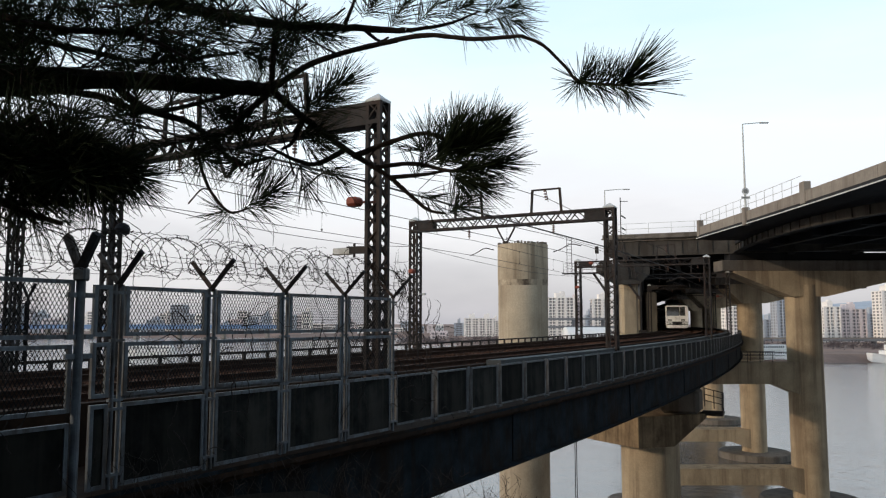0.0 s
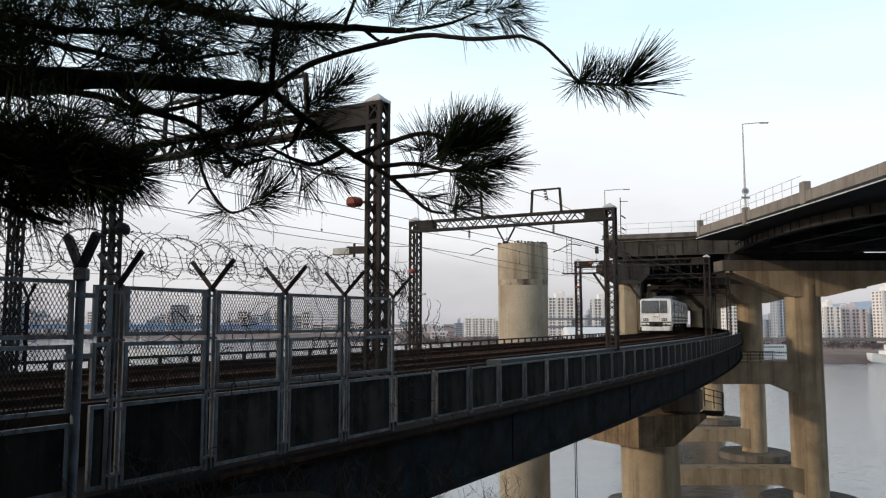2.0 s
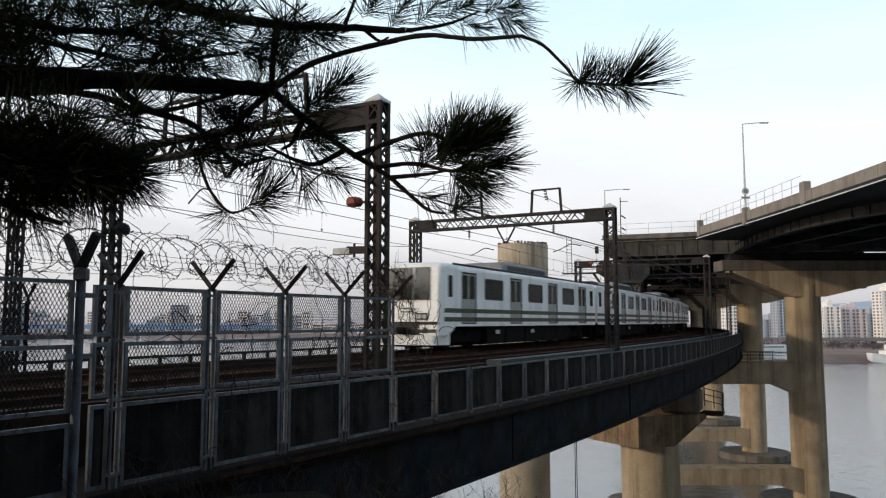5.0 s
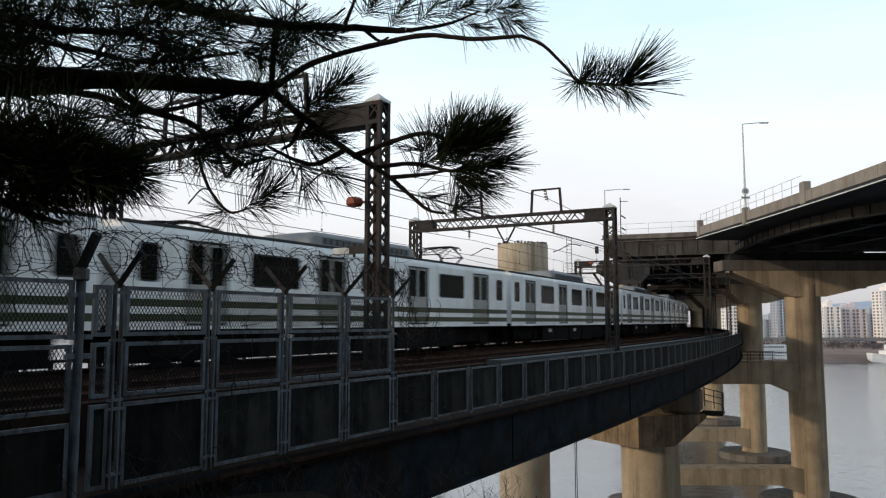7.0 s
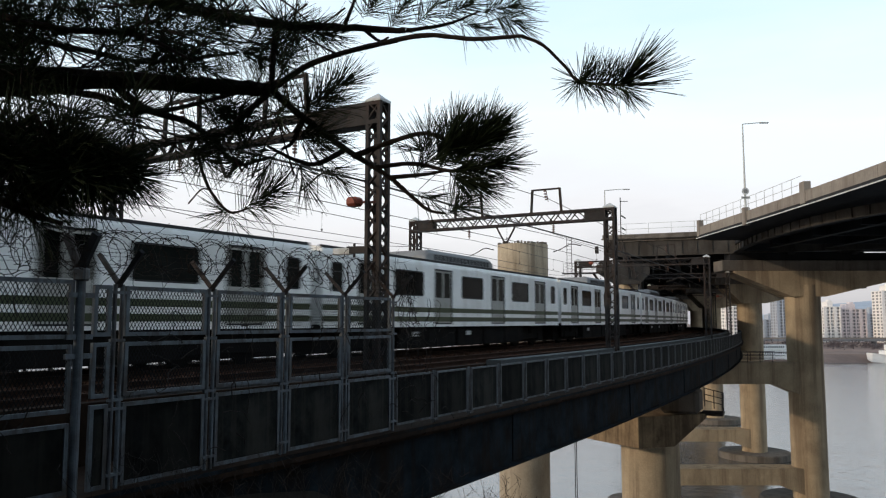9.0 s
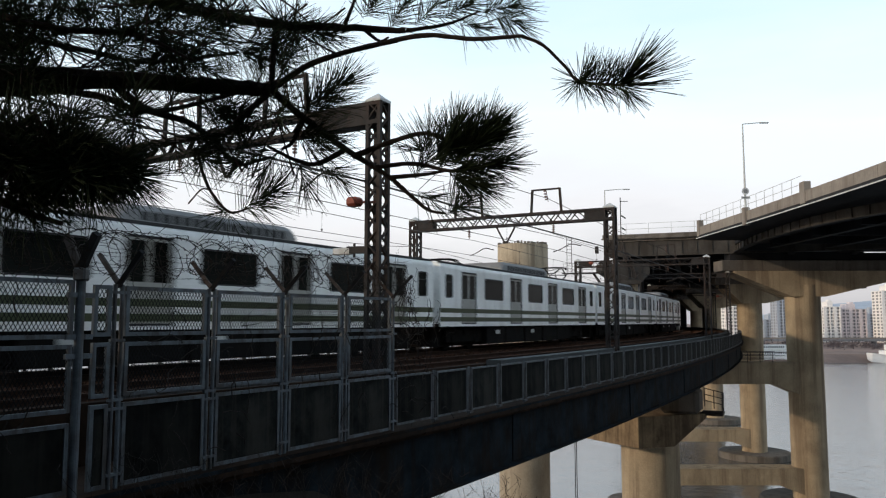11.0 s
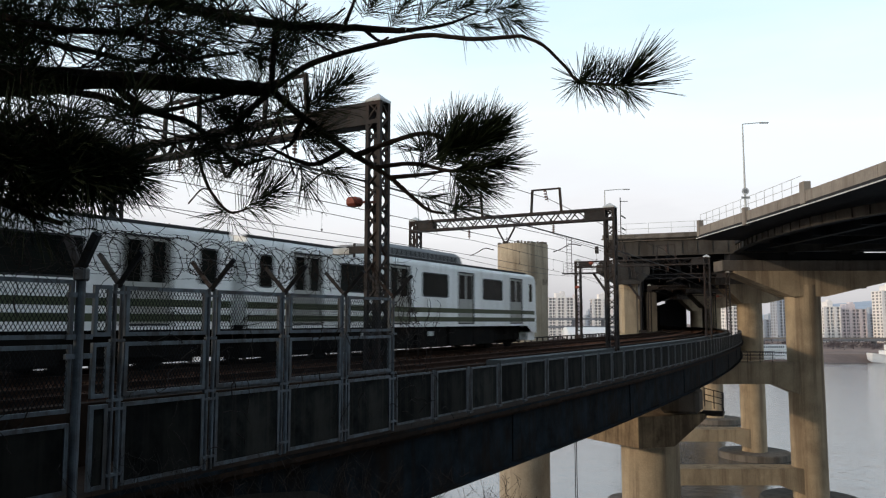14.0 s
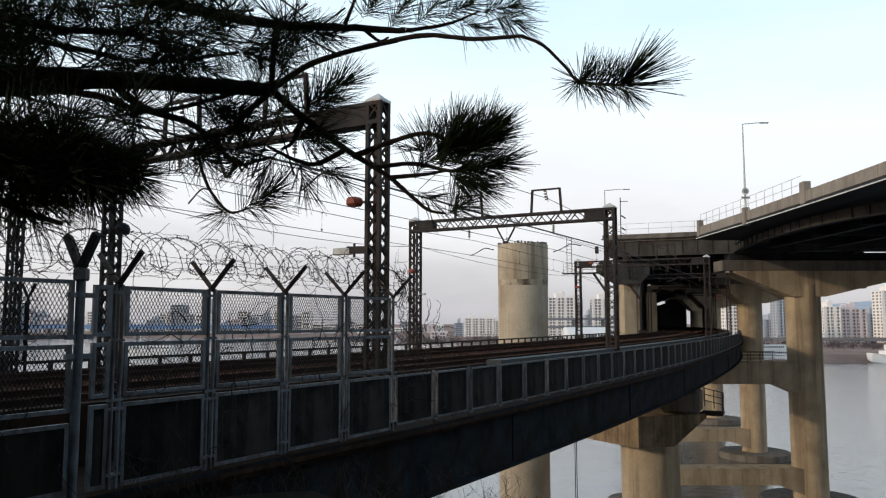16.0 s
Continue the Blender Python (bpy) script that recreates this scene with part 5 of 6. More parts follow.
def boat(x, y, L, label, decks=2):
    b = thing("river_boat", label, "boat", "boats by the far bank", pose(x, y, WATER_Z))
    bm = bmesh.new()
    w = L * 0.18
    rings = []
    for f, hw, zb in ((-0.5, 0.05, 1.6), (-0.46, 0.5, 0.2), (-0.2, 1.0, -0.4), (0.35, 1.0, -0.4), (0.5, 0.8, 0.1)):
        rings.append([bm.verts.new((f * L, -hw * w / 2, 3.0 + (1.4 if f < -0.3 else 0))), bm.verts.new((f * L + 0.3, -hw * w * 0.3, zb)),
                      bm.verts.new((f * L + 0.3, hw * w * 0.3, zb)), bm.verts.new((f * L, hw * w / 2, 3.0 + (1.4 if f < -0.3 else 0)))])
    for a, c in zip(rings, rings[1:]):
        for k in range(4):
            bm.faces.new((a[k], a[(k + 1) % 4], c[(k + 1) % 4], c[k]))
    bm.faces.new(rings[0][::-1])
    bm.faces.new(rings[-1])
    part("hull", bm, M_BOAT, b, "white hull")
    for k in range(decks):
        bm = bmesh.new()
        box(bm, (L * 0.06, 0, 4.2 + k * 2.6), (L * (0.78 - 0.12 * k), w * 0.8, 2.4), bevel=0.2)
        c = part("cabin", bm, M_BOAT, b, "white passenger deck")
        bm = bmesh.new()
        n = 14
        for i in range(n):
            box(bm, (L * (0.06 - (0.36 - 0.06 * k)) + i * L * (0.72 - 0.12 * k) / n, -w * 0.4, 4.4 + k * 2.6), (L * 0.03, 0.1, 1.0))
        part("glazing", bm, M_FARGLASS, c)["kind"] = "stuff"
    bm = bmesh.new()
    tube(bm, [(-L * 0.15, 0, 8), (-L * 0.15, 0, 8 + L * 0.28)], 0.2, 6)
    part("mast", bm, M_PALE, b)


def build_boats():
    boat(212, 349, 42, "white double-deck pleasure boat moored by the far bank", 2)
    boat(148, 352, 20, "white ferry landing with a cabin on a pontoon", 2)
    boat(-160, 420, 30, "pale boat moored upstream", 1)
    # white roofed hall on the far bank
    h = thing("white_hall", "low white vaulted riverside hall", "hall")
    bm = bmesh.new()
    n = 14
    L, R, H = 26.0, 12, 7.0
    x0, y0, z0 = 93.0, 500.0, -9.5
    a = [[bm.verts.new((x0 + sx * L, y0 - R * math.cos(k / n * math.pi), z0 + H * math.sin(k / n * math.pi))) for k in range(n + 1)] for sx in (-0.55, -0.5, 0.5, 0.55)]
    for p, q in zip(a, a[1:]):
        for k in range(n):
            bm.faces.new((p[k], p[k + 1], q[k + 1], q[k]))
    bm.faces.new(a[0][::-1])
    bm.faces.new(a[-1])
    part("vault", bm, M_BOAT, h, "white vaulted roof", smooth=True)
    bm = bmesh.new()
    for i in range(3):
        box(bm, (x0 - 7 + i * 8, y0 - R - 0.1, z0 + 1.6), (5.5, 0.6, 2.0), bevel=0.3)
    part("window", bm, M_FARGLASS, h)


# ---- the train ----
CAR_L, CAR_PITCH = 19.5, 20.0
DOORS = (-7.29, -2.43, 2.43, 7.29)
WINDOWS = ((-4.86, 1.95), (0.0, 1.95), (4.86, 1.95), (-9.02, 0.62), (9.02, 0.62))


def side_wall(bm, y, sgn, x0, x1, holes, z0=0.95, z1=3.12):
    """A flat side wall with real openings and reveals; holes of (x0, x1, z0, z1)."""
    xs = sorted({x0, x1, *[h[0] for h in holes], *[h[1] for h in holes]})
    zs = sorted({z0, z1, *[h[2] for h in holes], *[h[3] for h in holes]})
    cache = {}

    def v(x, z, yy):
        k = (round(x, 4), round(z, 4), round(yy, 4))
        if k not in cache:
            cache[k] = bm.verts.new((x, yy, z))
        return cache[k]
    for a, b in zip(xs, xs[1:]):
        for c, d in zip(zs, zs[1:]):
            if any(h[0] - 1e-4 <= a and b <= h[1] + 1e-4 and h[2] - 1e-4 <= c and d <= h[3] + 1e-4 for h in holes):
                continue
            q = (v(a, c, y), v(b, c, y), v(b, d, y), v(a, d, y))
            bm.faces.new(q if sgn < 0 else q[::-1])
    for a, b, c, d in holes:
        yi = y - sgn * 0.05
        for p, q in (((a, c), (b, c)), ((b, c), (b, d)), ((b, d), (a, d)), ((a, d), (a, c))):
            bm.faces.new((bm.verts.new((p[0], y, p[1])), bm.verts.new((q[0], y, q[1])), bm.verts.new((q[0], yi, q[1])), bm.verts.new((p[0], yi, p[1]))))


ROOF_SEC = ((1.5, 3.12), (1.49, 3.20), (1.46, 3.27), (1.38, 3.32), (1.2, 3.355), (0.8, 3.375), (0.4, 3.385), (0, 3.39))


def carriage(cab=0, panto=False):
    """One carriage, its origin at rail height under its middle; x forward. cab: +1 driving end in front, -1 at the rear."""
    c = thing("train_carriage", "white metro carriage with two olive green stripes and grey doors", "train carriage", "carriages of the train")
    xf, xr = CAR_L / 2, -CAR_L / 2
    x1 = xf - (1.25 if cab > 0 else 0)
    x0 = xr + (1.25 if cab < 0 else 0)
    for sgn in (-1, 1):
        holes = []
        wins = [w for w in WINDOWS if not ((cab > 0 and w[0] > 8.9) or (cab < 0 and w[0] < -8.9))]
        for x, w in wins:
            holes.append((x - w / 2, x + w / 2, 2.02, 2.90))
        for x in DOORS:
            holes.append((x - 0.64, x + 0.64, 1.06, 3.02))
        bm = bmesh.new()
        side_wall(bm, sgn * 1.5, sgn, x0, x1, holes)
        bmesh.ops.remove_doubles(bm, verts=bm.verts, dist=0.0005)
        # rounded corners of the window openings
        for x, w in wins:
            for sx in (-1, 1):
                for sz in (-1, 1):
                    cx, cz, r = x + sx * w / 2, 2.46 + sz * 0.44, 0.11
                    arc = [(cx - sx * r * (1 - math.cos(a)), cz - sz * r * (1 - math.sin(a))) for a in np.linspace(0, math.pi / 2, 6)]
                    vs = [bm.verts.new((px, sgn * 1.4995, pz)) for px, pz in [(cx, cz)] + arc]
                    f = bm.faces.new(vs)
                    f.normal_update()
                    if f.normal.y * sgn < 0:
                        f.normal_flip()
        wall = part("side_wall", bm, M_WHITE, c, "white painted carriage side")
        for k, (x, w) in enumerate(wins):
            bm = bmesh.new()
            box(bm, (x, sgn * 1.462, 2.46), (w + 0.02, 0.02, 0.9))
            win = part("window", bm, M_GLASS, wall, "dark window glass")
            bm = bmesh.new()
            frame_bars(bm, x - w / 2, x + w / 2, 2.02, 2.90, 0.04, 0.02, sgn * 1.484)
            if w < 1:
                box(bm, (x, sgn * 1.475, 2.62), (w, 0.02, 0.03))
            part("window_frame", bm, M_BLACK, c)
        for x in DOORS:
            for s in (-1, 1):
                bm = bmesh.new()
                frame_bars(bm, x + s * 0.315 - 0.31, x + s * 0.315 + 0.31, 1.06, 3.0, 0.06, 0.035, sgn * 1.46)
                box(bm, (x + s * 0.315, sgn * 1.46, 1.56), (0.51, 0.03, 0.90))
                leaf = part("door", bm, M_DOOR, c, "grey steel sliding door leaf")
                bm = bmesh.new()
                box(bm, (x + s * 0.315, sgn * 1.458, 2.475), (0.51, 0.02, 0.94))
                part("door_window", bm, M_GLASS, leaf, "dark door glass")
            bm = bmesh.new()
            frame_bars(bm, x - 0.68, x + 0.68, 1.04, 3.06, 0.045, 0.03, sgn * 1.488)
            part("door_seal", bm, M_BLACK, c, "black door seal")
        # stripes lie on the wall between the doors and across the leaves
        cuts = [x0] + [e for x in DOORS for e in (x - 0.66, x + 0.66)] + [x1]
        for zz, hh in ((1.55, 0.17), (1.22, 0.17)):
            bm = bmesh.new()
            for a, b in zip(cuts[::2], cuts[1::2]):
                box(bm, ((a + b) / 2, sgn * 1.502, zz), (b - a, 0.006, hh))
            for x in DOORS:
                box(bm, (x, sgn * 1.482, zz), (1.26, 0.006, hh))
            part("stripe", bm, M_GREEN, wall, "olive green stripe")
        bm = bmesh.new()
        box(bm, ((x0 + x1) / 2, sgn * 1.40, 3.34), (x1 - x0, 0.07, 0.075))
        part("gutter", bm, M_BLACK, wall, "dark roof gutter")
    # roof
    bm = bmesh.new()
    sec = [(y, z) for y, z in ROOF_SEC] + [(-y, z) for y, z in ROOF_SEC[-2::-1]]
    rings = [[bm.verts.new((x, y, z)) for y, z in sec] for x in (x0, x1)]
    for k in range(len(sec) - 1):
        bm.faces.new((rings[0][k], rings[1][k], rings[1][k + 1], rings[0][k + 1]))
    part("roof", bm, M_WHITE, c, "rounded pale roof", smooth=True)
    # floor and plain ends
    bm = bmesh.new()
    box(bm, ((x0 + x1) / 2, 0, 1.0), (x1 - x0 - 0.02, 2.96, 0.1))
    part("floor_pan", bm, M_UNDER, c)
    for x, has in ((x1, cab > 0), (x0, cab < 0)):
        bm = bmesh.new()
        pts = [(-1.49, 0.95), (1.49, 0.95)] + [(y * 0.995, z - 0.006) for y, z in sec]
        vs = [bm.verts.new((x - (0.02 if x > 0 else -0.02), y, z)) for y, z in pts]
        bm.faces.new(vs)
        part("end_wall", bm, M_WHITE, c, "white carriage end")
        if not has:
            bm = bmesh.new()
            s = 1 if x > 0 else -1
            box(bm, (x + s * 0.12, 0, 2.05), (0.26, 1.3, 2.0), bevel=0.04)
            part("gangway_bellows", bm, M_ROOF, c, "grey rubber gangway")
    if cab:
        build_cab(c, cab)
    # roof equipment
    bm = bmesh.new()
    rings = []
    for x, k in ((-2.95, 0.55), (-2.75, 0.95), (-2.5, 1.0), (2.5, 1.0), (2.75, 0.95), (2.95, 0.55)):
        rings.append([bm.verts.new((x, y * (0.9 + 0.1 * k), 3.28 + (z - 3.28) * k)) for y, z in ((-1.06, 3.28), (-1.06, 3.70), (-0.9, 3.83), (0.9, 3.83), (1.06, 3.70), (1.06, 3.28))])
    for a, b in zip(rings, rings[1:]):
        for k in range(6):
            bm.faces.new((a[k], a[(k + 1) % 6], b[(k + 1) % 6], b[k]))
    bm.faces.new(rings[0])
    bm.faces.new(rings[-1][::-1])
    bmesh.ops.recalc_face_normals(bm, faces=bm.faces)
    ac = part("air_conditioner", bm, M_ROOF, c, "grey roof air-conditioning unit")
    bm = bmesh.new()
    for i in range(16):
        for s in (-1, 1):
            box(bm, (-2.3 + i * 0.305, s * 1.065, 3.56), (0.2, 0.02, 0.2))
    part("grille", bm, M_BLACK, ac, "dark vent grille")["kind"] = "stuff"
    if panto:
        for x, up in ((7.05, 0.16), (-6.6, 0.66)):
            p = pantograph(x, up)
            p.parent = c
    # underframe
    rnd = random.Random(7 + cab)
    for x, w in ((-4.3, 2.0), (-2.2, 2.0), (0.0, 2.2), (2.3, 2.1), (4.4, 1.9)):
        for s in (-1, 1):
            bm = bmesh.new()
            box(bm, (x + rnd.uniform(-0.1, 0.1), s * 0.88, 0.56), (w, 1.0, 0.70), bevel=0.03)
            part("equipment_box", bm, M_UNDER, c, "sooty equipment box")
    # dark box added to block daylight through the gap under the carriage
    bm = bmesh.new()
    box(bm, (0, 0, 0.57), (18.4, 1.7, 0.78))
    part("centre_sill", bm, M_UNDER, c)
    for x, w in ((0.2, 0.35), (4.3, 0.4)):
        for s in (-1, 1):
            bm = bmesh.new()
            box(bm, (x, s * 1.405, 0.70), (w, 0.02, 0.16))
            part("equipment_cover", bm, M_PALE, c, "pale equipment lid")
    for x in (-6.9, 6.9):
        bm = bmesh.new()
        for s in (-1, 1):
            box(bm, (x, s * 1.0, 0.58), (3.2, 0.2, 0.52), bevel=0.03)
            for dx in (-1.05, 1.05):
                box(bm, (x + dx, s * 1.06, 0.45), (0.34, 0.22, 0.34), bevel=0.04)
            cylinder(bm, (x, s * 0.98), 0.24, 0.60, 0.94, 14)
        box(bm, (x, 0, 0.58), (0.6, 2.0, 0.26))
        bg = part("bogie", bm, M_UNDER, c, "dark bogie frame")
        for dx in (-1.05, 1.05):
            bm = bmesh.new()
            for s in (-1, 1):
                tube(bm, [(x + dx, s * 0.70, 0.43), (x + dx, s * 0.82, 0.43)], [0.43, 0.43], 28)
                tube(bm, [(x + dx, s * 0.67, 0.43), (x + dx, s * 0.70, 0.43)], [0.46, 0.46], 28)
            tube(bm, [(x + dx, -0.7, 0.43), (x + dx, 0.7, 0.43)], 0.08, 10)
            part("wheelset", bm, M_UNDER, bg, "steel wheels and axle")
    return c


def pantograph(x, up):
    """A diamond pantograph: base frame on insulators, two lower and two upper arms, collector bow."""
    z0 = 3.46
    knee = 0.95 if up > 0.3 else 1.1
    bm = bmesh.new()
    for s in (-1, 1):
        bar(bm, (x - 0.8, s * 0.45, z0), (x + 0.8, s * 0.45, z0), 0.07)
    for dx in (-0.75, 0.0, 0.75):
        bar(bm, (x + dx, -0.45, z0), (x + dx, 0.45, z0), 0.06)
    f = part("pantograph", bm, M_UNDER, None, "dark folding pantograph on its base frame")
    for s in (-1, 1):
        for dx in (-0.7, 0.7):
            bm = bmesh.new()
            cylinder(bm, (x + dx, s * 0.45), 0.06, z0 - 0.14, z0 - 0.03, 10)
            part("insulator", bm, M_INSUL, f, "brown insulator")
    for dx in (-1, 1):
        bm = bmesh.new()
        for s in (-1, 1):
            bar(bm, (x + dx * 0.55, s * 0.42, z0 + 0.04), (x + dx * knee, s * 0.5, z0 + up * 0.5), 0.05)
        bar(bm, (x + dx * knee, -0.5, z0 + up * 0.5), (x + dx * knee, 0.5, z0 + up * 0.5), 0.04)
        part("lower_arm", bm, M_UNDER, f)
        bm = bmesh.new()
        for s in (-1, 1):
            bar(bm, (x + dx * knee, s * 0.5, z0 + up * 0.5), (x + dx * 0.16, s * 0.5, z0 + up), 0.042)
        bar(bm, (x + dx * knee, -0.5, z0 + up * 0.5), (x + dx * 0.16, 0.5, z0 + up), 0.025)
        part("upper_arm", bm, M_UNDER, f)
        bm = bmesh.new()
        tube(bm, smooth_line([(x + dx * 0.16, -0.85, z0 + up - 0.12), (x + dx * 0.16, -0.62, z0 + up + 0.02), (x + dx * 0.16, 0.62, z0 + up + 0.02), (x + dx * 0.16, 0.85, z0 + up - 0.12)], 4), 0.032, 6)
        part("collector_bow", bm, M_UNDER, f)
    return f


def build_cab(c, s):
    """The driving end: raked white mask with a wide and a narrow windscreen, sunk lamps, black coupler bay, white apron."""
    xe = s * (CAR_L / 2 - 1.25)
    # stations from the saloon to the nose: offset, half width, drop of the roof
    st = ((0.0, 1.50, 0.0), (0.55, 1.50, 0.0), (0.9, 1.49, -0.02), (1.10, 1.48, -0.04), (1.22, 1.45, -0.08), (1.27, 1.40, -0.13))
    bm = bmesh.new()
    rings = []
    for dx, hw, dr in st:
        k = hw / 1.5
        sec = [(hw, 0.62 if dx > 0.5 else 0.95), (hw, 0.95), (hw, 2.2)]
        sec += [(y * k, 3.12 + (z - 3.12) * (1 + dr) + dr * 0.9) for y, z in ROOF_SEC]
        full = sec + [(-y, z) for y, z in sec[-2::-1]]
        rake = lambda z: -0.10 * max(0, (z - 1.9)) * (dx / 1.27)
        rings.append([bm.verts.new((xe + s * (dx + rake(z)), y, z)) for y, z in full])
    for a, b in zip(rings, rings[1:]):
        for k in range(len(a) - 1):
            bm.faces.new((a[k], b[k], b[k + 1], a[k + 1]))
    bm.faces.new(rings[-1])
    bmesh.ops.recalc_face_normals(bm, faces=bm.faces)
    shell = part("cab_shell", bm, M_WHITE, c, "white moulded driving cab front")
    xn = CAR_L / 2 + 0.02
    face = lambda z: s * (xn - 0.10 * max(0, z - 1.9))

    def plate(name, mat_, y0, y1, z0, z1, proud, label=""):
        bm = bmesh.new()
        v = []
        for pr in (-0.05, proud):
            for y, z in ((y0, z0), (y1, z0), (y1, z1), (y0, z1)):
                v.append(bm.verts.new((face(z) + s * pr, y, z)))
        for f in ((0, 1, 2, 3), (4, 5, 6, 7), (0, 1, 5, 4), (1, 2, 6, 5), (2, 3, 7, 6), (3, 0, 4, 7)):
            bm.faces.new([v[i] for i in f])
        bmesh.ops.recalc_face_normals(bm, faces=bm.faces)
        return part(name, bm, mat_, shell, label)
    # seen from ahead the wide screen is on the left
    q = s
    lo = lambda a, b: (min(a * q, b * q), max(a * q, b * q))
    for name, a, b, label in (("windscreen", -1.31, 0.27, "wide windscreen reflecting the sky"), ("side_screen", 0.41, 1.03, "narrow emergency-door window")):
        y0, y1 = lo(a, b)
        seal = plate("windscreen_seal", M_BLACK, y0 - 0.025, y1 + 0.025, 1.945, 3.155, 0.006)
        glass = plate(name, M_SCREEN, y0, y1, 1.97, 3.13, 0.014, label)
        glass.parent = seal
    # joint of the emergency door
    y0, y1 = lo(0.325, 0.345)
    plate("door_joint", M_DOOR, y0, y1, 1.15, 3.2, 0.004)
    for a, b in ((-1.18, -0.73), (0.52, 1.0)):
        y0, y1 = lo(a, b)
        h = plate("headlight_housing", M_BLACK, y0, y1, 1.20, 1.45, 0.02, "black headlight housing")
        for f in (0.28, 0.72):
            bm = bmesh.new()
            yy = y0 + (y1 - y0) * f
            tube(bm, [(face(1.32) + s * 0.02, yy, 1.32), (face(1.32) + s * 0.035, yy, 1.32)], [0.085, 0.085], 16)
            part("headlight", bm, M_LAMPGLASS, h, "round lamp glass")
    plate("black_band", M_BLACK, -1.40, 1.40, 1.02, 1.13, 0.012, "dark stripe round the nose")
    plate("lower_stripe", M_GREEN, -1.38, 1.38, 0.72, 0.85, 0.012, "olive stripe round the nose")
    plate("coupler_bay", M_BLACK, -0.62, 0.62, 0.60, 1.06, 0.02, "black coupler opening")
    for y in (-0.90, 0.90):
        plate("buffer_light", M_BLACK, y - 0.08, y + 0.08, 0.70, 0.92, 0.03)
    bm = bmesh.new()
    for w, z in ((0.5, 1.62), (0.3, 1.50)):
        box(bm, (face(1.6) + s * 0.008, 0.0, z), (0.012, w, 0.035))
    part("emblem", bm, M_ROOF, shell, "small grey line emblem as plain bars")
    # white lower apron, curved round the corners
    bm = bmesh.new()
    plan = [(-1.0, 1.40), (-0.45, 1.42), (-0.12, 1.38), (0.02, 1.22), (0.07, 0.8), (0.08, 0.0)]
    plan += [(x, -y) for x, y in plan[-2::-1]]
    prism(bm, [(s * (xn + x), y) for x, y in plan], 0.27, 0.66)
    bmesh.ops.recalc_face_normals(bm, faces=bm.faces)
    part("apron", bm, M_WHITE, c, "white lower apron")
    bm = bmesh.new()
    box(bm, (s * (xn + 0.18), 0, 0.80), (0.5, 0.3, 0.26), bevel=0.05)
    part("coupler", bm, M_UNDER, c, "sooty coupler")
    # cab side window and door
    for y in (-1, 1):
        bm = bmesh.new()
        box(bm, (xe + s * 0.42, y * 1.503, 2.46), (0.34, 0.012, 0.82), bevel=0.0)
        part("cab_side_window", bm, M_GLASS, shell, "dark cab side window")
        bm = bmesh.new()
        for zz in (1.55, 1.22):
            box(bm, (xe + s * 0.46, y * 1.503, zz), (0.88, 0.008, 0.17))
        part("stripe", bm, M_GREEN, shell)
    bm = bmesh.new()
    tube(bm, [(face(2.1) + s * 0.03, -0.1 * s, 2.02), (face(2.3) + s * 0.03, 0.35 * s, 2.12)], 0.014, 5)
    part("wiper", bm, M_BLACK, shell)


M_SCREEN = mat("windscreen_glass", (0.035, 0.034, 0.03), 0.04, var=0.5, scale=0.9, grain=3, bump=0, spec=1.0)


def build_train():
    head = carriage(1)
    mid = carriage(0)
    pan = carriage(0, True)
    tail = carriage(-1)
    cars = [head, pan, mid, copy_thing(mid, Matrix.Identity(4)), copy_thing(mid, Matrix.Identity(4)), copy_thing(pan, Matrix.Identity(4)), copy_thing(mid, Matrix.Identity(4)), tail]
    tagged(head, "leading white metro carriage with driving cab and olive green stripes")
    tagged(tail, "rear white metro carriage with driving cab and olive green stripes")
    for c in (pan, cars[5]):
        tagged(c, "white metro carriage with pantographs on its roof and olive green stripes")
    return cars


SPEED = 16.7
# seconds, metres by which the train runs ahead of an even pace
GAIN = ((0.0, 0.0), (1.5, 0.0), (3.5, 0.15), (5.0, 0.35), (6.5, 0.48), (7.8, 0.46), (9.2, 0.38), (11.0, 0.15), (12.5, 0.06), (14.0, -0.1), (16.0, -0.25))


def car_pose(i, t):
    """Carriage i stands on its two bogie centres on the far track."""
    ahead = float(np.interp(t, [g[0] for g in GAIN], [g[1] for g in GAIN]))
    mid = SPEED * t + 0.35 + ahead - CAR_L / 2 - i * CAR_PITCH
    a, b = P(mid - 6.9, -1.5), P(mid + 6.9, -1.5)
    c = (a + b) / 2
    d = b - a
    return Matrix.Translation(c) @ Matrix.Rotation(math.atan2(d.y, d.x), 4, "Z")


def motions():
    for i, c in enumerate(CARS):
        walk(c, [(k * 0.5, car_pose(i, k * 0.5)) for k in range(33)])


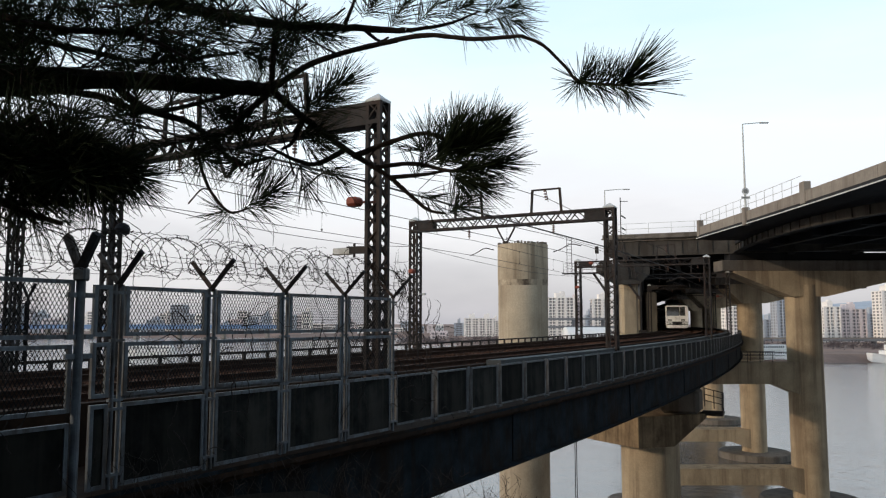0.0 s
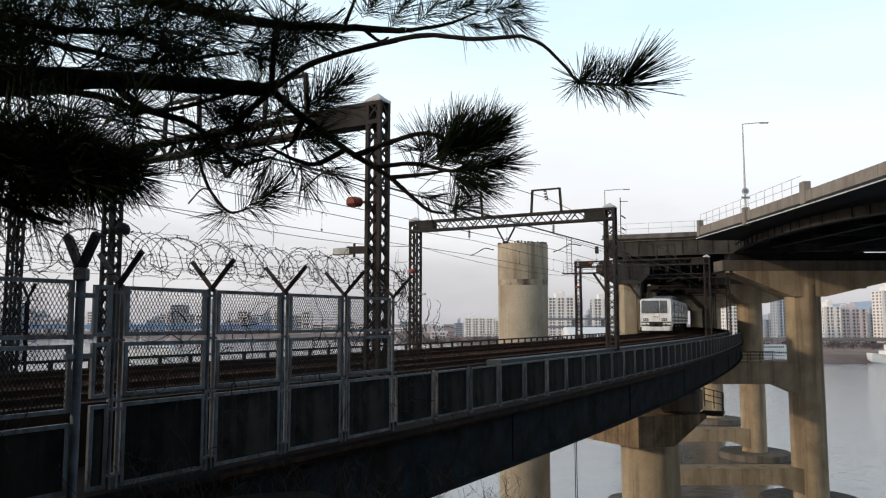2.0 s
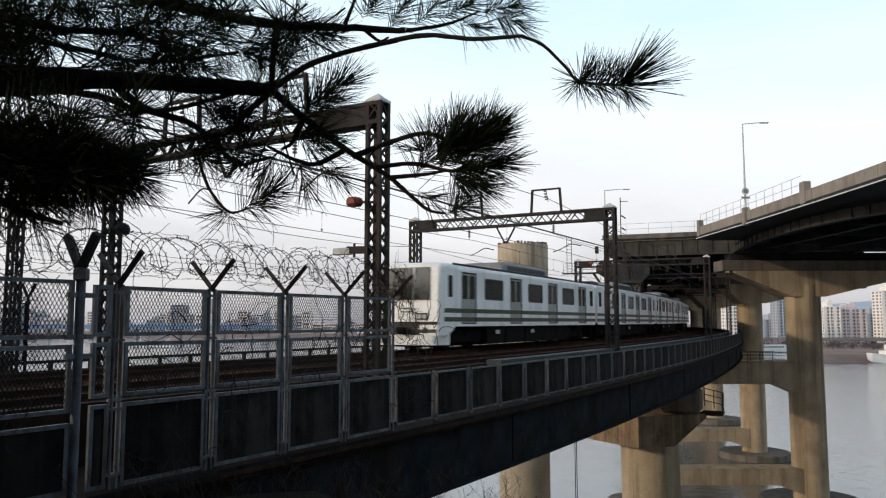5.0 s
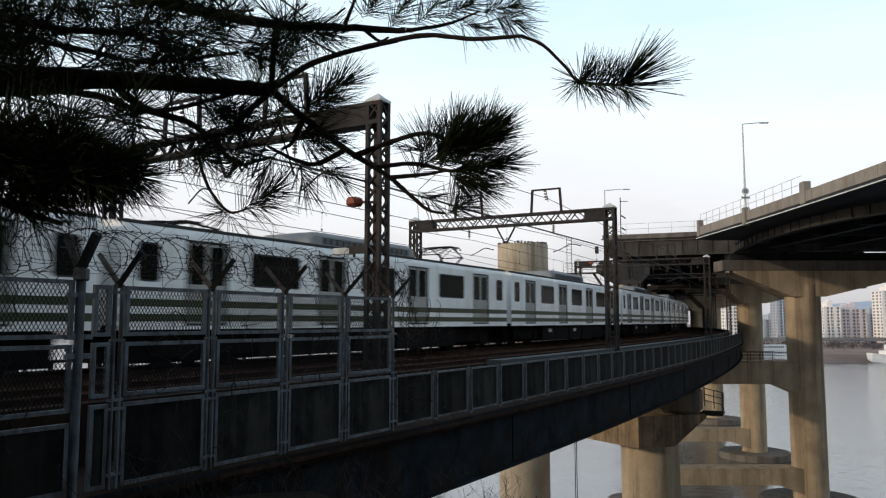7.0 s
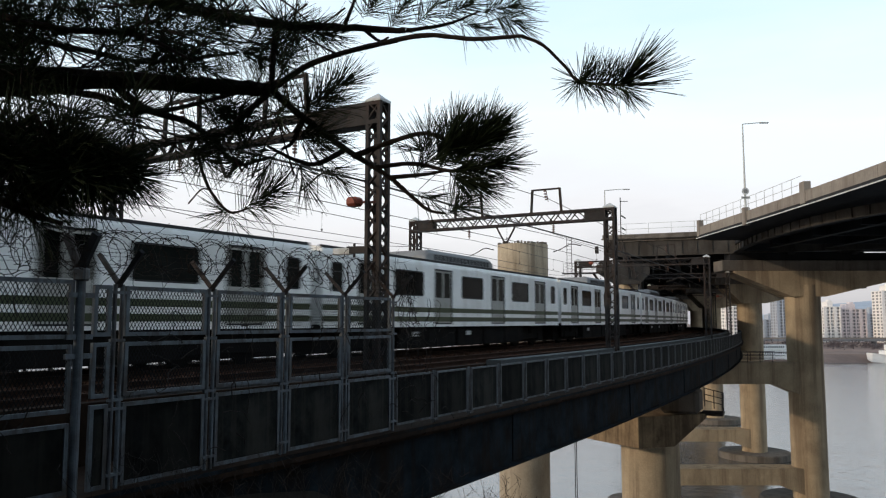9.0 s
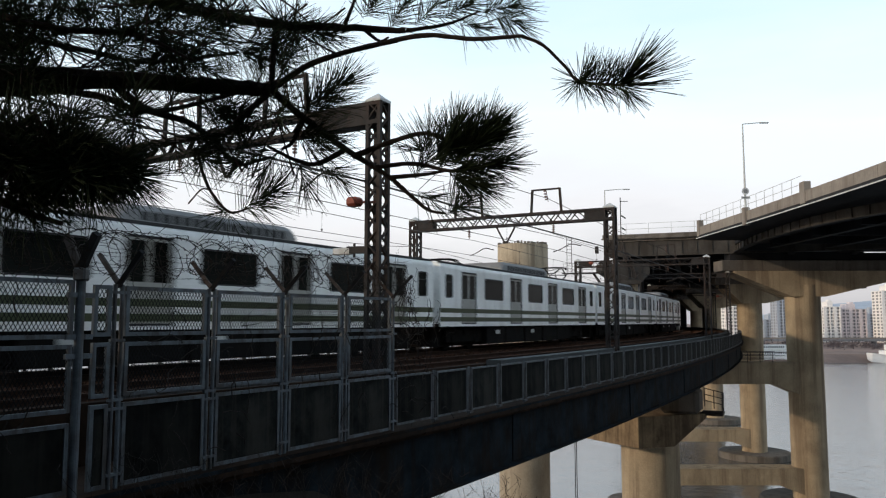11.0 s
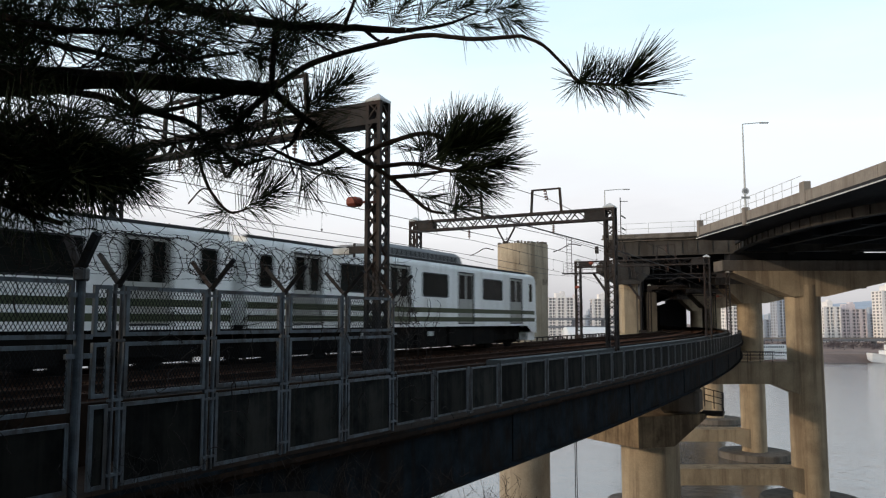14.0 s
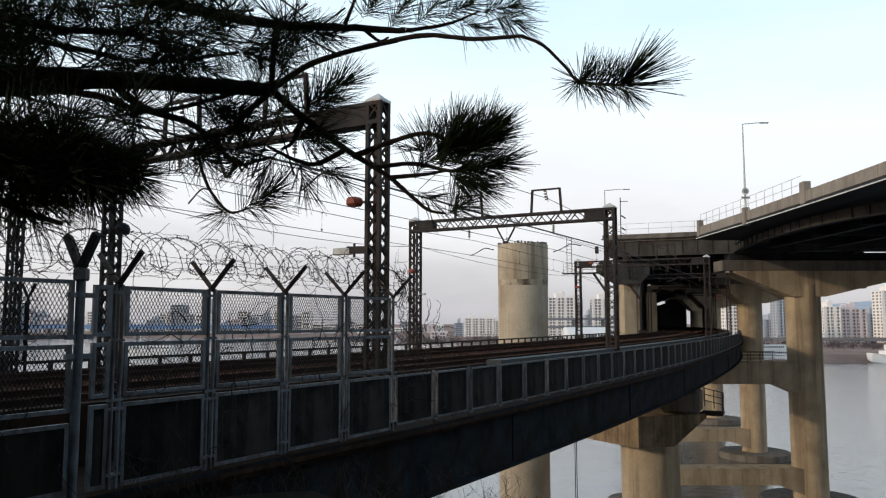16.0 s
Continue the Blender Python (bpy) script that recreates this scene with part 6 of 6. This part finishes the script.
BOUGHS = (
    (0.034, 0.020, ((-1.43, 2.00, 1.86), (-1.22, 2.05, 1.81), (-0.93, 2.10, 1.81), (-0.64, 2.10, 1.79), (-0.48, 2.10, 1.78))),
    (0.009, 0.0048, ((-0.48, 2.10, 1.78), (-0.36, 2.10, 1.86), (-0.15, 2.05, 1.90), (-0.04, 2.00, 1.90), (0.08, 1.95, 1.87), (0.20, 1.90, 1.86))),
    (0.0048, 0.0035, ((0.20, 1.90, 1.86), (0.255, 1.90, 1.835), (0.31, 1.90, 1.78), (0.35, 1.90, 1.74), (0.46, 1.90, 1.73))),
    (0.0115, 0.0055, ((-0.48, 2.10, 1.78), (-0.39, 2.10, 1.70), (-0.27, 2.10, 1.61), (-0.16, 2.10, 1.54), (-0.09, 2.10, 1.48))),
    (0.006, 0.003, ((-0.09, 2.10, 1.48), (-0.04, 2.10, 1.44), (0.01, 2.10, 1.43))),
    (0.009, 0.004, ((-0.25, 2.10, 1.59), (-0.14, 2.05, 1.62), (-0.04, 2.00, 1.63), (0.05, 2.00, 1.59))),
    (0.007, 0.004, ((-0.19, 2.10, 1.56), (-0.08, 2.10, 1.57), (0.02, 2.05, 1.54), (0.07, 2.00, 1.55))),
    (0.007, 0.003, ((-0.15, 2.10, 1.53), (-0.05, 2.10, 1.54), (0.01, 2.10, 1.55))),
    (0.020, 0.009, ((-1.07, 2.20, 2.14), (-0.76, 2.20, 2.06), (-0.51, 2.20, 2.01), (-0.29, 2.20, 2.00), (-0.11, 2.20, 1.99))),
    (0.007, 0.003, ((-0.11, 2.20, 1.99), (0.01, 2.20, 2.01), (0.11, 2.20, 2.05))),
    (0.006, 0.003, ((-0.24, 2.20, 2.00), (-0.19, 2.20, 1.96), (-0.16, 2.20, 1.97))),
    (0.006, 0.003, ((-0.29, 2.20, 2.01), (-0.26, 2.20, 2.09), (-0.24, 2.20, 2.15))),
    (0.012, 0.007, ((-0.49, 2.20, 2.01), (-0.49, 2.15, 1.89), (-0.48, 2.10, 1.78))),
    (0.006, 0.003, ((-0.67, 2.20, 1.66), (-0.71, 2.20, 1.62), (-0.68, 2.20, 1.52), (-0.62, 2.20, 1.45), (-0.56, 2.20, 1.46))),
    (0.012, 0.005, ((-0.93, 2.10, 1.80), (-0.84, 2.10, 1.73), (-0.73, 2.15, 1.70), (-0.67, 2.20, 1.66), (-0.60, 2.20, 1.59), (-0.50, 2.20, 1.61))),
    (0.011, 0.005, ((-1.08, 2.10, 1.78), (-0.91, 2.00, 1.73), (-0.77, 2.00, 1.69), (-0.58, 2.10, 1.77))),
    (0.014, 0.006, ((-1.08, 1.70, 1.54), (-0.92, 1.70, 1.49), (-0.80, 1.70, 1.46), (-0.72, 1.70, 1.45))),
    (0.012, 0.005, ((-1.07, 1.70, 1.44), (-0.94, 1.70, 1.38), (-0.85, 1.70, 1.35))),
    (0.012, 0.005, ((-1.14, 1.80, 1.60), (-0.95, 1.80, 1.58), (-0.80, 1.80, 1.53))),
    (0.012, 0.005, ((-1.22, 1.90, 1.93), (-0.99, 1.90, 1.88), (-0.83, 2.00, 1.90), (-0.67, 2.00, 1.83))),
    (0.010, 0.005, ((-1.37, 2.30, 2.02), (-1.12, 2.30, 1.97), (-0.91, 2.30, 1.93), (-0.63, 2.30, 1.96))),
    (0.010, 0.004, ((-0.48, 2.10, 1.78), (-0.56, 2.10, 1.70), (-0.60, 2.10, 1.65))),
    (0.008, 0.004, ((-0.39, 2.10, 1.70), (-0.42, 2.10, 1.63), (-0.45, 2.10, 1.61))),
    (0.008, 0.004, ((-0.27, 2.10, 1.61), (-0.35, 2.10, 1.57), (-0.41, 2.10, 1.58), (-0.49, 2.10, 1.62))),
)

SPRAYS_A = (
    (-0.01, 2.00, 1.54, 0.60, 0.75, 0.12, 330),
    (0.02, 2.00, 1.55, 0.80, 0.55, 0.14, 380),
    (0.00, 2.00, 1.57, 0.45, 0.90, 0.09, 280),
    (0.06, 2.00, 1.58, 0.75, 0.65, 0.09, 340),
    (0.04, 2.00, 1.53, 0.95, 0.20, 0.12, 330),
    (0.03, 2.00, 1.51, 0.90, -0.25, 0.07, 200),
    (0.08, 2.00, 1.62, 0.70, 0.70, 0.05, 160),
    (-0.04, 2.00, 1.57, 0.10, 0.90, 0.05, 90),
    (-0.05, 2.00, 1.58, -0.60, 0.40, 0.02, 40),
)
SPRAYS_B = (
    (0.02, 2.00, 1.53, 0.50, -0.40, 0.05, 90),
    (-0.03, 2.00, 1.55, 0.50, 0.50, 0.06, 80),
    (0.01, 2.10, 1.43, 0.70, 0.40, 0.06, 90),
    (-0.08, 2.10, 1.53, 0.40, 0.60, 0.06, 60),
    (-0.07, 2.10, 1.49, 0.60, -0.30, 0.05, 40),
    (0.12, 2.20, 2.05, 0.90, 0.25, 0.10, 120),
    (0.05, 2.20, 2.01, 0.80, -0.10, 0.05, 50),
    (-0.08, 2.20, 2.01, 0.60, 0.50, 0.10, 90),
    (-0.16, 2.20, 2.00, 0.50, 0.60, 0.09, 90),
    (-0.21, 2.20, 2.05, 0.30, 0.80, 0.08, 80),
    (-0.60, 2.20, 1.45, 0.80, 0.50, 0.11, 70),
)
SPRAYS_C = (
    (-0.56, 2.20, 1.47, 0.85, 0.50, 0.08, 84),
    (-0.58, 2.20, 1.46, 0.95, 0.10, 0.08, 50),
    (-0.62, 2.20, 1.45, -0.75, 0.10, 0.02, 36),
    (-0.62, 2.20, 1.45, 0.10, -0.70, 0.02, 16),
    (-0.37, 2.10, 1.73, 0.70, 0.55, 0.12, 150),
    (-0.39, 2.10, 1.72, 0.60, 0.70, 0.11, 140),
    (-0.40, 2.10, 1.69, 0.85, 0.40, 0.12, 100),
    (-0.24, 2.20, 2.03, 0.40, 0.70, 0.08, 90),
    (-0.01, 2.20, 2.03, 0.85, 0.30, 0.10, 100),
    (0.16, 2.20, 2.03, 0.90, -0.20, 0.06, 80),
    (-0.42, 2.10, 1.66, 0.80, -0.10, 0.10, 110),
)
SPRAYS_D = (
    (-0.41, 2.10, 1.58, 0.20, -0.50, 0.08, 80),
    (-0.35, 2.10, 1.57, 0.60, -0.40, 0.08, 70),
    (-0.45, 2.10, 1.61, -0.40, -0.50, 0.08, 80),
    (-0.49, 2.10, 1.61, -0.50, -0.30, 0.09, 110),
    (-0.60, 2.10, 1.65, -0.50, -0.50, 0.09, 90),
    (-0.51, 2.20, 2.02, 0.80, -0.20, 0.10, 110),
    (-0.41, 2.20, 1.98, 0.80, -0.10, 0.10, 110),
    (-0.46, 2.15, 1.88, -0.20, 0.60, 0.08, 80),
    (-0.51, 2.20, 1.93, 0.50, -0.60, 0.08, 70),
    (-0.69, 2.00, 1.83, 0.80, -0.30, 0.09, 90),
    (-0.66, 2.10, 1.94, 0.50, 0.40, 0.09, 100),
)
SPRAYS_E = (
    (-0.77, 2.10, 1.80, 0.40, 0.50, 0.09, 80),
    (-0.63, 2.30, 1.96, 0.80, -0.20, 0.10, 100),
    (-0.73, 2.00, 1.69, 0.30, 0.60, 0.09, 80),
    (-0.69, 2.10, 1.71, 0.80, 0.20, 0.09, 90),
    (-0.84, 2.10, 1.73, -0.20, -0.60, 0.08, 70),
    (-0.71, 2.10, 1.63, 0.50, -0.50, 0.08, 90),
)


# ---- the pine over the camera ----
def needle_mesh(name, shoots, parent, seed, material=None, length=(0.09, 0.14), wide=78, thick=0.00105):
    """Needles round each shoot of (base, direction, shoot length, count): thin tapered three-sided blades."""
    rnd = np.random.RandomState(seed)
    V, F = [], []
    k = 0
    for base, d, L, n in shoots:
        d = np.array(d, float)
        d /= np.linalg.norm(d) + 1e-9
        a = np.cross(d, (0.3, 0.2, 0.9))
        a /= np.linalg.norm(a) + 1e-9
        b = np.cross(d, a)
        # needles splay wide at the base of the shoot and close up at its tip
        f = rnd.rand(n)
        th = rnd.rand(n) * math.tau
        splay = np.radians(wide - 0.62 * wide * f + rnd.uniform(-14, 14, n))
        bend = rnd.uniform(-0.12, 0.12, (n, 3))
        dirs = d[None] * np.cos(splay)[:, None] + (a[None] * np.cos(th)[:, None] + b[None] * np.sin(th)[:, None]) * np.sin(splay)[:, None]
        root = np.array(base)[None] + d[None] * (f * L)[:, None] + rnd.normal(0, 0.003, (n, 3))
        ln = rnd.uniform(length[0], length[1], n)
        midp = root + dirs * (ln * 0.5)[:, None]
        dirs2 = dirs + bend
        dirs2 /= np.linalg.norm(dirs2, axis=1)[:, None]
        tip = midp + dirs2 * (ln * 0.5)[:, None]
        s1 = np.cross(dirs, rnd.normal(size=(n, 3)))
        s1 /= np.linalg.norm(s1, axis=1)[:, None] + 1e-9
        s2 = np.cross(dirs, s1)
        w = thick
        tri = [s1 * w, (-0.5 * s1 + 0.87 * s2) * w, (-0.5 * s1 - 0.87 * s2) * w]
        for i in range(n):
            V.extend([root[i] + t[i] * 0.8 for t in tri])
            V.extend([midp[i] + t[i] for t in tri])
            V.extend([tip[i] + t[i] * 0.45 for t in tri])
            for q in (k, k + 3):
                F.extend([(q, q + 1, q + 4, q + 3), (q + 1, q + 2, q + 5, q + 4), (q + 2, q, q + 3, q + 5)])
            F.append((k + 6, k + 7, k + 8))
            k += 9
    me = bpy.data.meshes.new(name)
    me.from_pydata([tuple(map(float, v)) for v in V], [], F)
    me.materials.append(material or M_NEEDLE)
    ob = new(name, me)
    ob.parent = parent
    return tagged(ob, "dark green pine needles in tufts", kind="stuff")


def build_pine():
    t = thing("pine_tree", "dark pine with long needles in tufts, overhanging the fence", "tree", "pines on the bank")
    bm = bmesh.new()
    tube(bm, smooth_line([(-1.95, 1.9, -0.7), (-1.85, 1.95, 0.6), (-1.80, 2.0, 1.8), (-1.9, 2.05, 3.2), (-1.8, 2.0, 5.5), (-1.7, 2.2, 8.6)], 6), [0.17 - 0.0045 * i for i in range(31)], 14)
    part("trunk", bm, M_BARK, t, "rough dark pine trunk")
    rnd = random.Random(31)
    shoots = []
    for r0, r1, pts in BOUGHS:
        bm = bmesh.new()
        line = smooth_line(pts, 7)
        n = len(line)
        line = [p + Vector((rnd.uniform(-1, 1), rnd.uniform(-1, 1), rnd.uniform(-1, 1))) * min(0.003, 0.16 * r0 * 0.5) for p in line]
        tube(bm, line, [(r0 + (r1 - r0) * i / (n - 1)) * rnd.uniform(0.93, 1.07) for i in range(n)], 8)
        part("limb", bm, M_BARK, t, "gnarled pine limb")
    # limb roots running back to the trunk
    bm = bmesh.new()
    for r0, r1, pts in BOUGHS:
        p = Vector(pts[0])
        if p.x < -0.85:
            tube(bm, smooth_line([(-1.8, 2.0, p.z - 0.25), ((p.x - 1.8) / 2, (p.y + 2.0) / 2, p.z - 0.05), p], 5), [r0 * 1.3] * 11, 8)
    part("limb", bm, M_BARK, t)
    tuft = []
    for x, y, z, dx, dz, L, n in SPRAYS_A:
        tuft.append(((x, y, z), (dx, rnd.uniform(-0.35, 0.35), dz), L, int(n * 0.66)))
    needle_mesh("needles", tuft, t, 6, length=(0.07, 0.12), wide=50, thick=0.00105)
    for row in SPRAYS_B + SPRAYS_C + SPRAYS_D + SPRAYS_E:
        x, y, z, dx, dz, L, n = row
        shoots.append(((x, y, z), (dx, rnd.uniform(-0.3, 0.3), dz), L, int(n * 0.85)))
    # dark knots of young shoots along the middle boughs
    for x, z in ((-0.54, 1.61), (-0.40, 1.63), (-0.62, 1.70)):
        for k in range(3):
            shoots.append(((x + rnd.uniform(-0.03, 0.03), 2.1, z + rnd.uniform(-0.02, 0.02)), (rnd.uniform(-0.3, 1), rnd.uniform(-0.3, 0.3), rnd.uniform(-0.2, 0.9)), 0.06, 42))
    needle_mesh("needles", shoots, t, 1, length=(0.072, 0.118), wide=62)
    # the lone spray at the end of the longest shoot: a star of short needles, then a sweeping fan
    star = [((0.345, 1.90, 1.741), (0.2, d, 0.1), 0.012, 30) for d in (-0.9, 0.9)]
    star += [((0.350, 1.90, 1.738), (a, 0.1, -1.0), 0.004, 5) for a in (-0.25, 0.0, 0.15)]
    comb = [((0.345 + 0.0085 * k, 1.90, 1.741 - 0.0012 * k), (0.45, rnd.uniform(-0.3, 0.3), 0.9), 0.006, 11) for k in range(13)]
    under = [((0.352 + 0.010 * k, 1.90, 1.739 - 0.001 * k), (0.75, rnd.uniform(-0.3, 0.3), -0.7), 0.006, 5) for k in range(10)]
    under += [((0.455, 1.90, 1.728), (a, rnd.uniform(-0.2, 0.2), b), 0.012, 12) for a, b in ((0.7, -0.6), (0.4, -0.9))]
    fan = [((0.450, 1.90, 1.729), (a, rnd.uniform(-0.25, 0.25), b), 0.02, n) for a, b, n in ((0.62, 0.72, 46), (0.80, 0.55, 20), (0.95, 0.32, 16), (1.0, 0.05, 18))]
    needle_mesh("needles", star, t, 3, length=(0.055, 0.085), wide=95, thick=0.0010)
    needle_mesh("needles", comb + under, t, 4, length=(0.06, 0.10), wide=30, thick=0.0010)
    needle_mesh("needles", fan, t, 5, length=(0.10, 0.175), wide=15, thick=0.0012)
    bm = bmesh.new()
    more = []

    def cloud(n, x, y, z, count, dirx, dirz, seed):
        q = random.Random(seed)
        for i in range(n):
            b = Vector((q.uniform(*x), q.uniform(*y), q.uniform(*z)))
            d = Vector((q.uniform(*dirx), q.uniform(-0.4, 0.4), q.uniform(*dirz))).normalized()
            more.append((tuple(b), tuple(d), 0.085, int(count * 0.68)))
            tube(bm, smooth_line([b - d * 0.14 + Vector((0, 0, q.uniform(-0.03, 0.03))), b - d * 0.05, b + d * 0.08], 3), [0.0035 - 0.0003 * i for i in range(7)], 5)
    # dense drooping masses by the trunk, and the looser crown above
    cloud(46, (-1.10, -0.78), (1.64, 1.78), (1.445, 1.535), 130, (0.2, 1), (-0.5, 0.5), 5)
    cloud(6, (-1.10, -0.90), (1.62, 1.78), (1.395, 1.43), 80, (0.1, 1), (-0.7, 0.2), 6)
    cloud(24, (-1.25, -0.72), (1.9, 2.3), (1.83, 2.06), 90, (-0.6, 1), (-0.6, 0.8), 17)
    cloud(20, (-0.9, -0.36), (1.9, 2.4), (1.86, 2.06), 90, (-0.6, 1), (-0.6, 0.8), 7)
    cloud(4, (-1.20, -0.90), (1.95, 2.3), (1.86, 2.12), 90, (-0.5, 1), (-0.7, 0.9), 27)
    cloud(3, (-0.92, -0.70), (1.7, 1.85), (1.54, 1.62), 70, (-0.2, 1), (-0.4, 0.8), 29)
    cloud(4, (-0.80, -0.58), (2.0, 2.2), (1.90, 2.02), 80, (-0.4, 1), (-0.7, 0.9), 30)
    cloud(6, (-0.75, -0.30), (2.0, 2.3), (1.98, 2.12), 80, (-0.4, 1), (-0.7, 0.9), 28)
    cloud(24, (-1.30, -1.04), (1.85, 2.1), (1.76, 2.06), 110, (-0.3, 1), (-0.6, 0.8), 8)
    cloud(9, (-0.80, -0.34), (2.0, 2.2), (1.60, 1.76), 52, (-0.3, 1), (-0.7, 0.8), 19)
    cloud(3, (-0.90, -0.50), (2.0, 2.3), (1.62, 1.76), 80, (-0.5, 1), (-0.6, 0.7), 9)
    part("twig", bm, M_BARK, t, "thin pine twigs")
    needle_mesh("needles", more, t, 2, length=(0.078, 0.125))
    # crown added high over the bank edge, out of view, dimming fence and girder
    bm = bmesh.new()
    V, F = [], []
    nr = np.random.RandomState(12)
    for i in range(34):
        z = rnd.uniform(4.6, 8.4)
        a = rnd.random() * math.tau
        L = rnd.uniform(2.5, 7.0)
        p, e = Vector((-1.75, 2.1, z)), Vector((-1.75 + L * math.cos(a), 2.1 + L * math.sin(a), z + rnd.uniform(0.2, 1.2)))
        if e.z < 2.3 + 0.4325 * e.y:
            e.z = 2.3 + 0.4325 * e.y
        tube(bm, [p, p.lerp(e, 0.5) + Vector((0, 0, 0.15)), e], [0.06, 0.04, 0.015], 5)
        for j in range(16):
            c = p.lerp(e, 0.2 + 0.85 * j / 16) + Vector((rnd.gauss(0, 0.35), rnd.gauss(0, 0.35), rnd.gauss(0.1, 0.2)))
            if c.z < 1.9 + 0.4325 * c.y:
                continue
            for _ in range(40):
                d = nr.normal(size=3)
                d /= np.linalg.norm(d)
                s = np.cross(d, nr.normal(size=3))
                s = s / np.linalg.norm(s) * 0.03
                b = np.array(c) + d * 0.04
                k = len(V)
                V.extend([tuple(b - s), tuple(b + s), tuple(b + d * nr.uniform(0.2, 0.45))])
                F.append((k, k + 1, k + 2))
    part("limb", bm, M_BARK, t, "added high pine limbs above the view")
    me = bpy.data.meshes.new("crown")
    me.from_pydata(V, [], F)
    me.materials.append(M_NEEDLE)
    o = new("crown", me)
    o.parent = t
    tagged(o, "clumped dark needles of the added shading crown", kind="stuff")


def shade_pine(x, y, h, seed):
    """Unseen pine added for shade further back: trunk, limbs, clumps of coarse needles."""
    rnd = random.Random(seed)
    z = bank_height(x, y)
    t = thing("pine_tree", "added unseen pine with a dense uneven crown, for shade", "tree", "pines on the bank")
    bm = bmesh.new()
    line = smooth_line([(x, y, z - 0.3), (x + rnd.uniform(-0.3, 0.3), y, z + h * 0.4), (x + rnd.uniform(-0.6, 0.6), y + rnd.uniform(-0.5, 0.5), z + h)], 6)
    tube(bm, line, [0.22 - 0.19 * i / (len(line) - 1) for i in range(len(line))], 10)
    part("trunk", bm, M_BARK, t)
    V, F = [], []
    bm = bmesh.new()
    nr = np.random.RandomState(seed)
    for i in range(30):
        f = 0.22 + 0.78 * i / 30
        p = line[min(len(line) - 1, int(f * (len(line) - 1)))]
        a = rnd.random() * math.tau
        L = h * 0.34 * (1.15 - f * 0.8) * rnd.uniform(0.7, 1.2)
        e = p + Vector((math.cos(a) * L, math.sin(a) * L, L * rnd.uniform(0.0, 0.35)))
        tube(bm, [p, p.lerp(e, 0.5) + Vector((0, 0, 0.12)), e], [0.05, 0.035, 0.015], 5)
        for j in range(9):
            c = p.lerp(e, 0.3 + 0.75 * j / 9) + Vector((rnd.gauss(0, 0.25), rnd.gauss(0, 0.25), rnd.gauss(0.05, 0.2)))
            for _ in range(34):
                d = nr.normal(size=3)
                d /= np.linalg.norm(d)
                s = np.cross(d, nr.normal(size=3))
                s = s / np.linalg.norm(s) * 0.035
                b = np.array(c) + d * 0.05
                k = len(V)
                V.extend([tuple(b - s), tuple(b + s), tuple(b + d * nr.uniform(0.25, 0.5))])
                F.append((k, k + 1, k + 2))
    part("limb", bm, M_BARK, t)
    me = bpy.data.meshes.new("crown")
    me.from_pydata(V, [], F)
    me.materials.append(M_NEEDLE)
    o = new("crown", me)
    o.parent = t
    tagged(o, "clumped dark needles", kind="stuff")


def build_bank_plants():
    # unseen pines added round the camera to hold sky and sun off the fence
    for i, (x, y, h) in enumerate(((4.8, 2.4, 4.5), (6.4, 4.4, 5.5), (3.6, 0.6, 4.0), (8.2, 3.2, 6.0), (8.2, 6.4, 6.5), (10.5, 7.6, 8.5), (9.8, 5.0, 7.0), (-4.5, -2.5, 8.5), (-7.5, -4.5, 9.5), (-1.0, -4.0, 9.0), (3.0, -3.5, 8.0), (-11, -7, 10.0), (6.5, -4.5, 8.5), (-4.0, -8, 10), (1.5, -8, 10), (-15, -11, 11), (10, -6, 8), (8.0, 0.5, 8.0), (11.5, 2.0, 8.5), (5.5, -1.5, 7.0), (13.5, -2.0, 9), (-25, 2, 12), (-28, 9, 12), (-29, -4, 10), (-33, -10, 12), (-37, 0, 11), (-31, 4, 10), (-42, -6, 12), (-36, 8, 10))):
        shade_pine(x, y, h, 50 + i)
    # an added, unseen row of pines on the river side of the line that keeps the low sun off the near fence
    for i, (u, o, h) in enumerate(((101.5, -13.5, 7.5), (104.5, -12.0, 8.5), (108, -13.0, 9.0), (112, -11.5, 9.5), (116, -13.0, 9.0))):
        p = P(u, o)
        shade_pine(p.x, p.y, h, 90 + i)
    # bare weeds along the edge of the bank
    rnd = random.Random(77)
    w = thing("dry_weeds", "tangle of bare dry weeds on the bank edge", "weeds")
    bm = bmesh.new()
    for i in range(300):
        x = rnd.uniform(-7, 0.8)
        y = rnd.uniform(6.0, 9.0) - 0.5 * x
        z = bank_height(x, y)
        d = Vector((rnd.uniform(-0.6, 0.6), rnd.uniform(-0.4, 0.4), 1))
        p = Vector((x, y, z - 0.02))
        pts = [p]
        for k in range(5):
            d = (d + Vector((rnd.uniform(-0.35, 0.35), rnd.uniform(-0.3, 0.3), -0.05))).normalized()
            p = p + d * rnd.uniform(0.08, 0.17)
            pts.append(p)
        tube(bm, pts, [0.004, 0.0035, 0.003, 0.0025, 0.002, 0.001], 4)
        for k in range(3):
            q = pts[rnd.randint(2, 5)]
            e = q + Vector((rnd.uniform(-1, 1), rnd.uniform(-1, 1), rnd.uniform(0.2, 1))).normalized() * rnd.uniform(0.06, 0.18)
            bar(bm, q, e, 0.003)
    s = part("stalks", bm, M_TWIG, w)
    s["kind"] = "stuff"


# ---- build, largest first ----
build_piers()
build_ramp()
build_service_walk()
build_gantries()
build_fence()
CARS = build_train()
build_pine()
build_bank_plants()
build_city()
low_city()
build_boats()
build_road_lamps()
build_wires()
build_barbed_wire()
build_tracks()

motions()
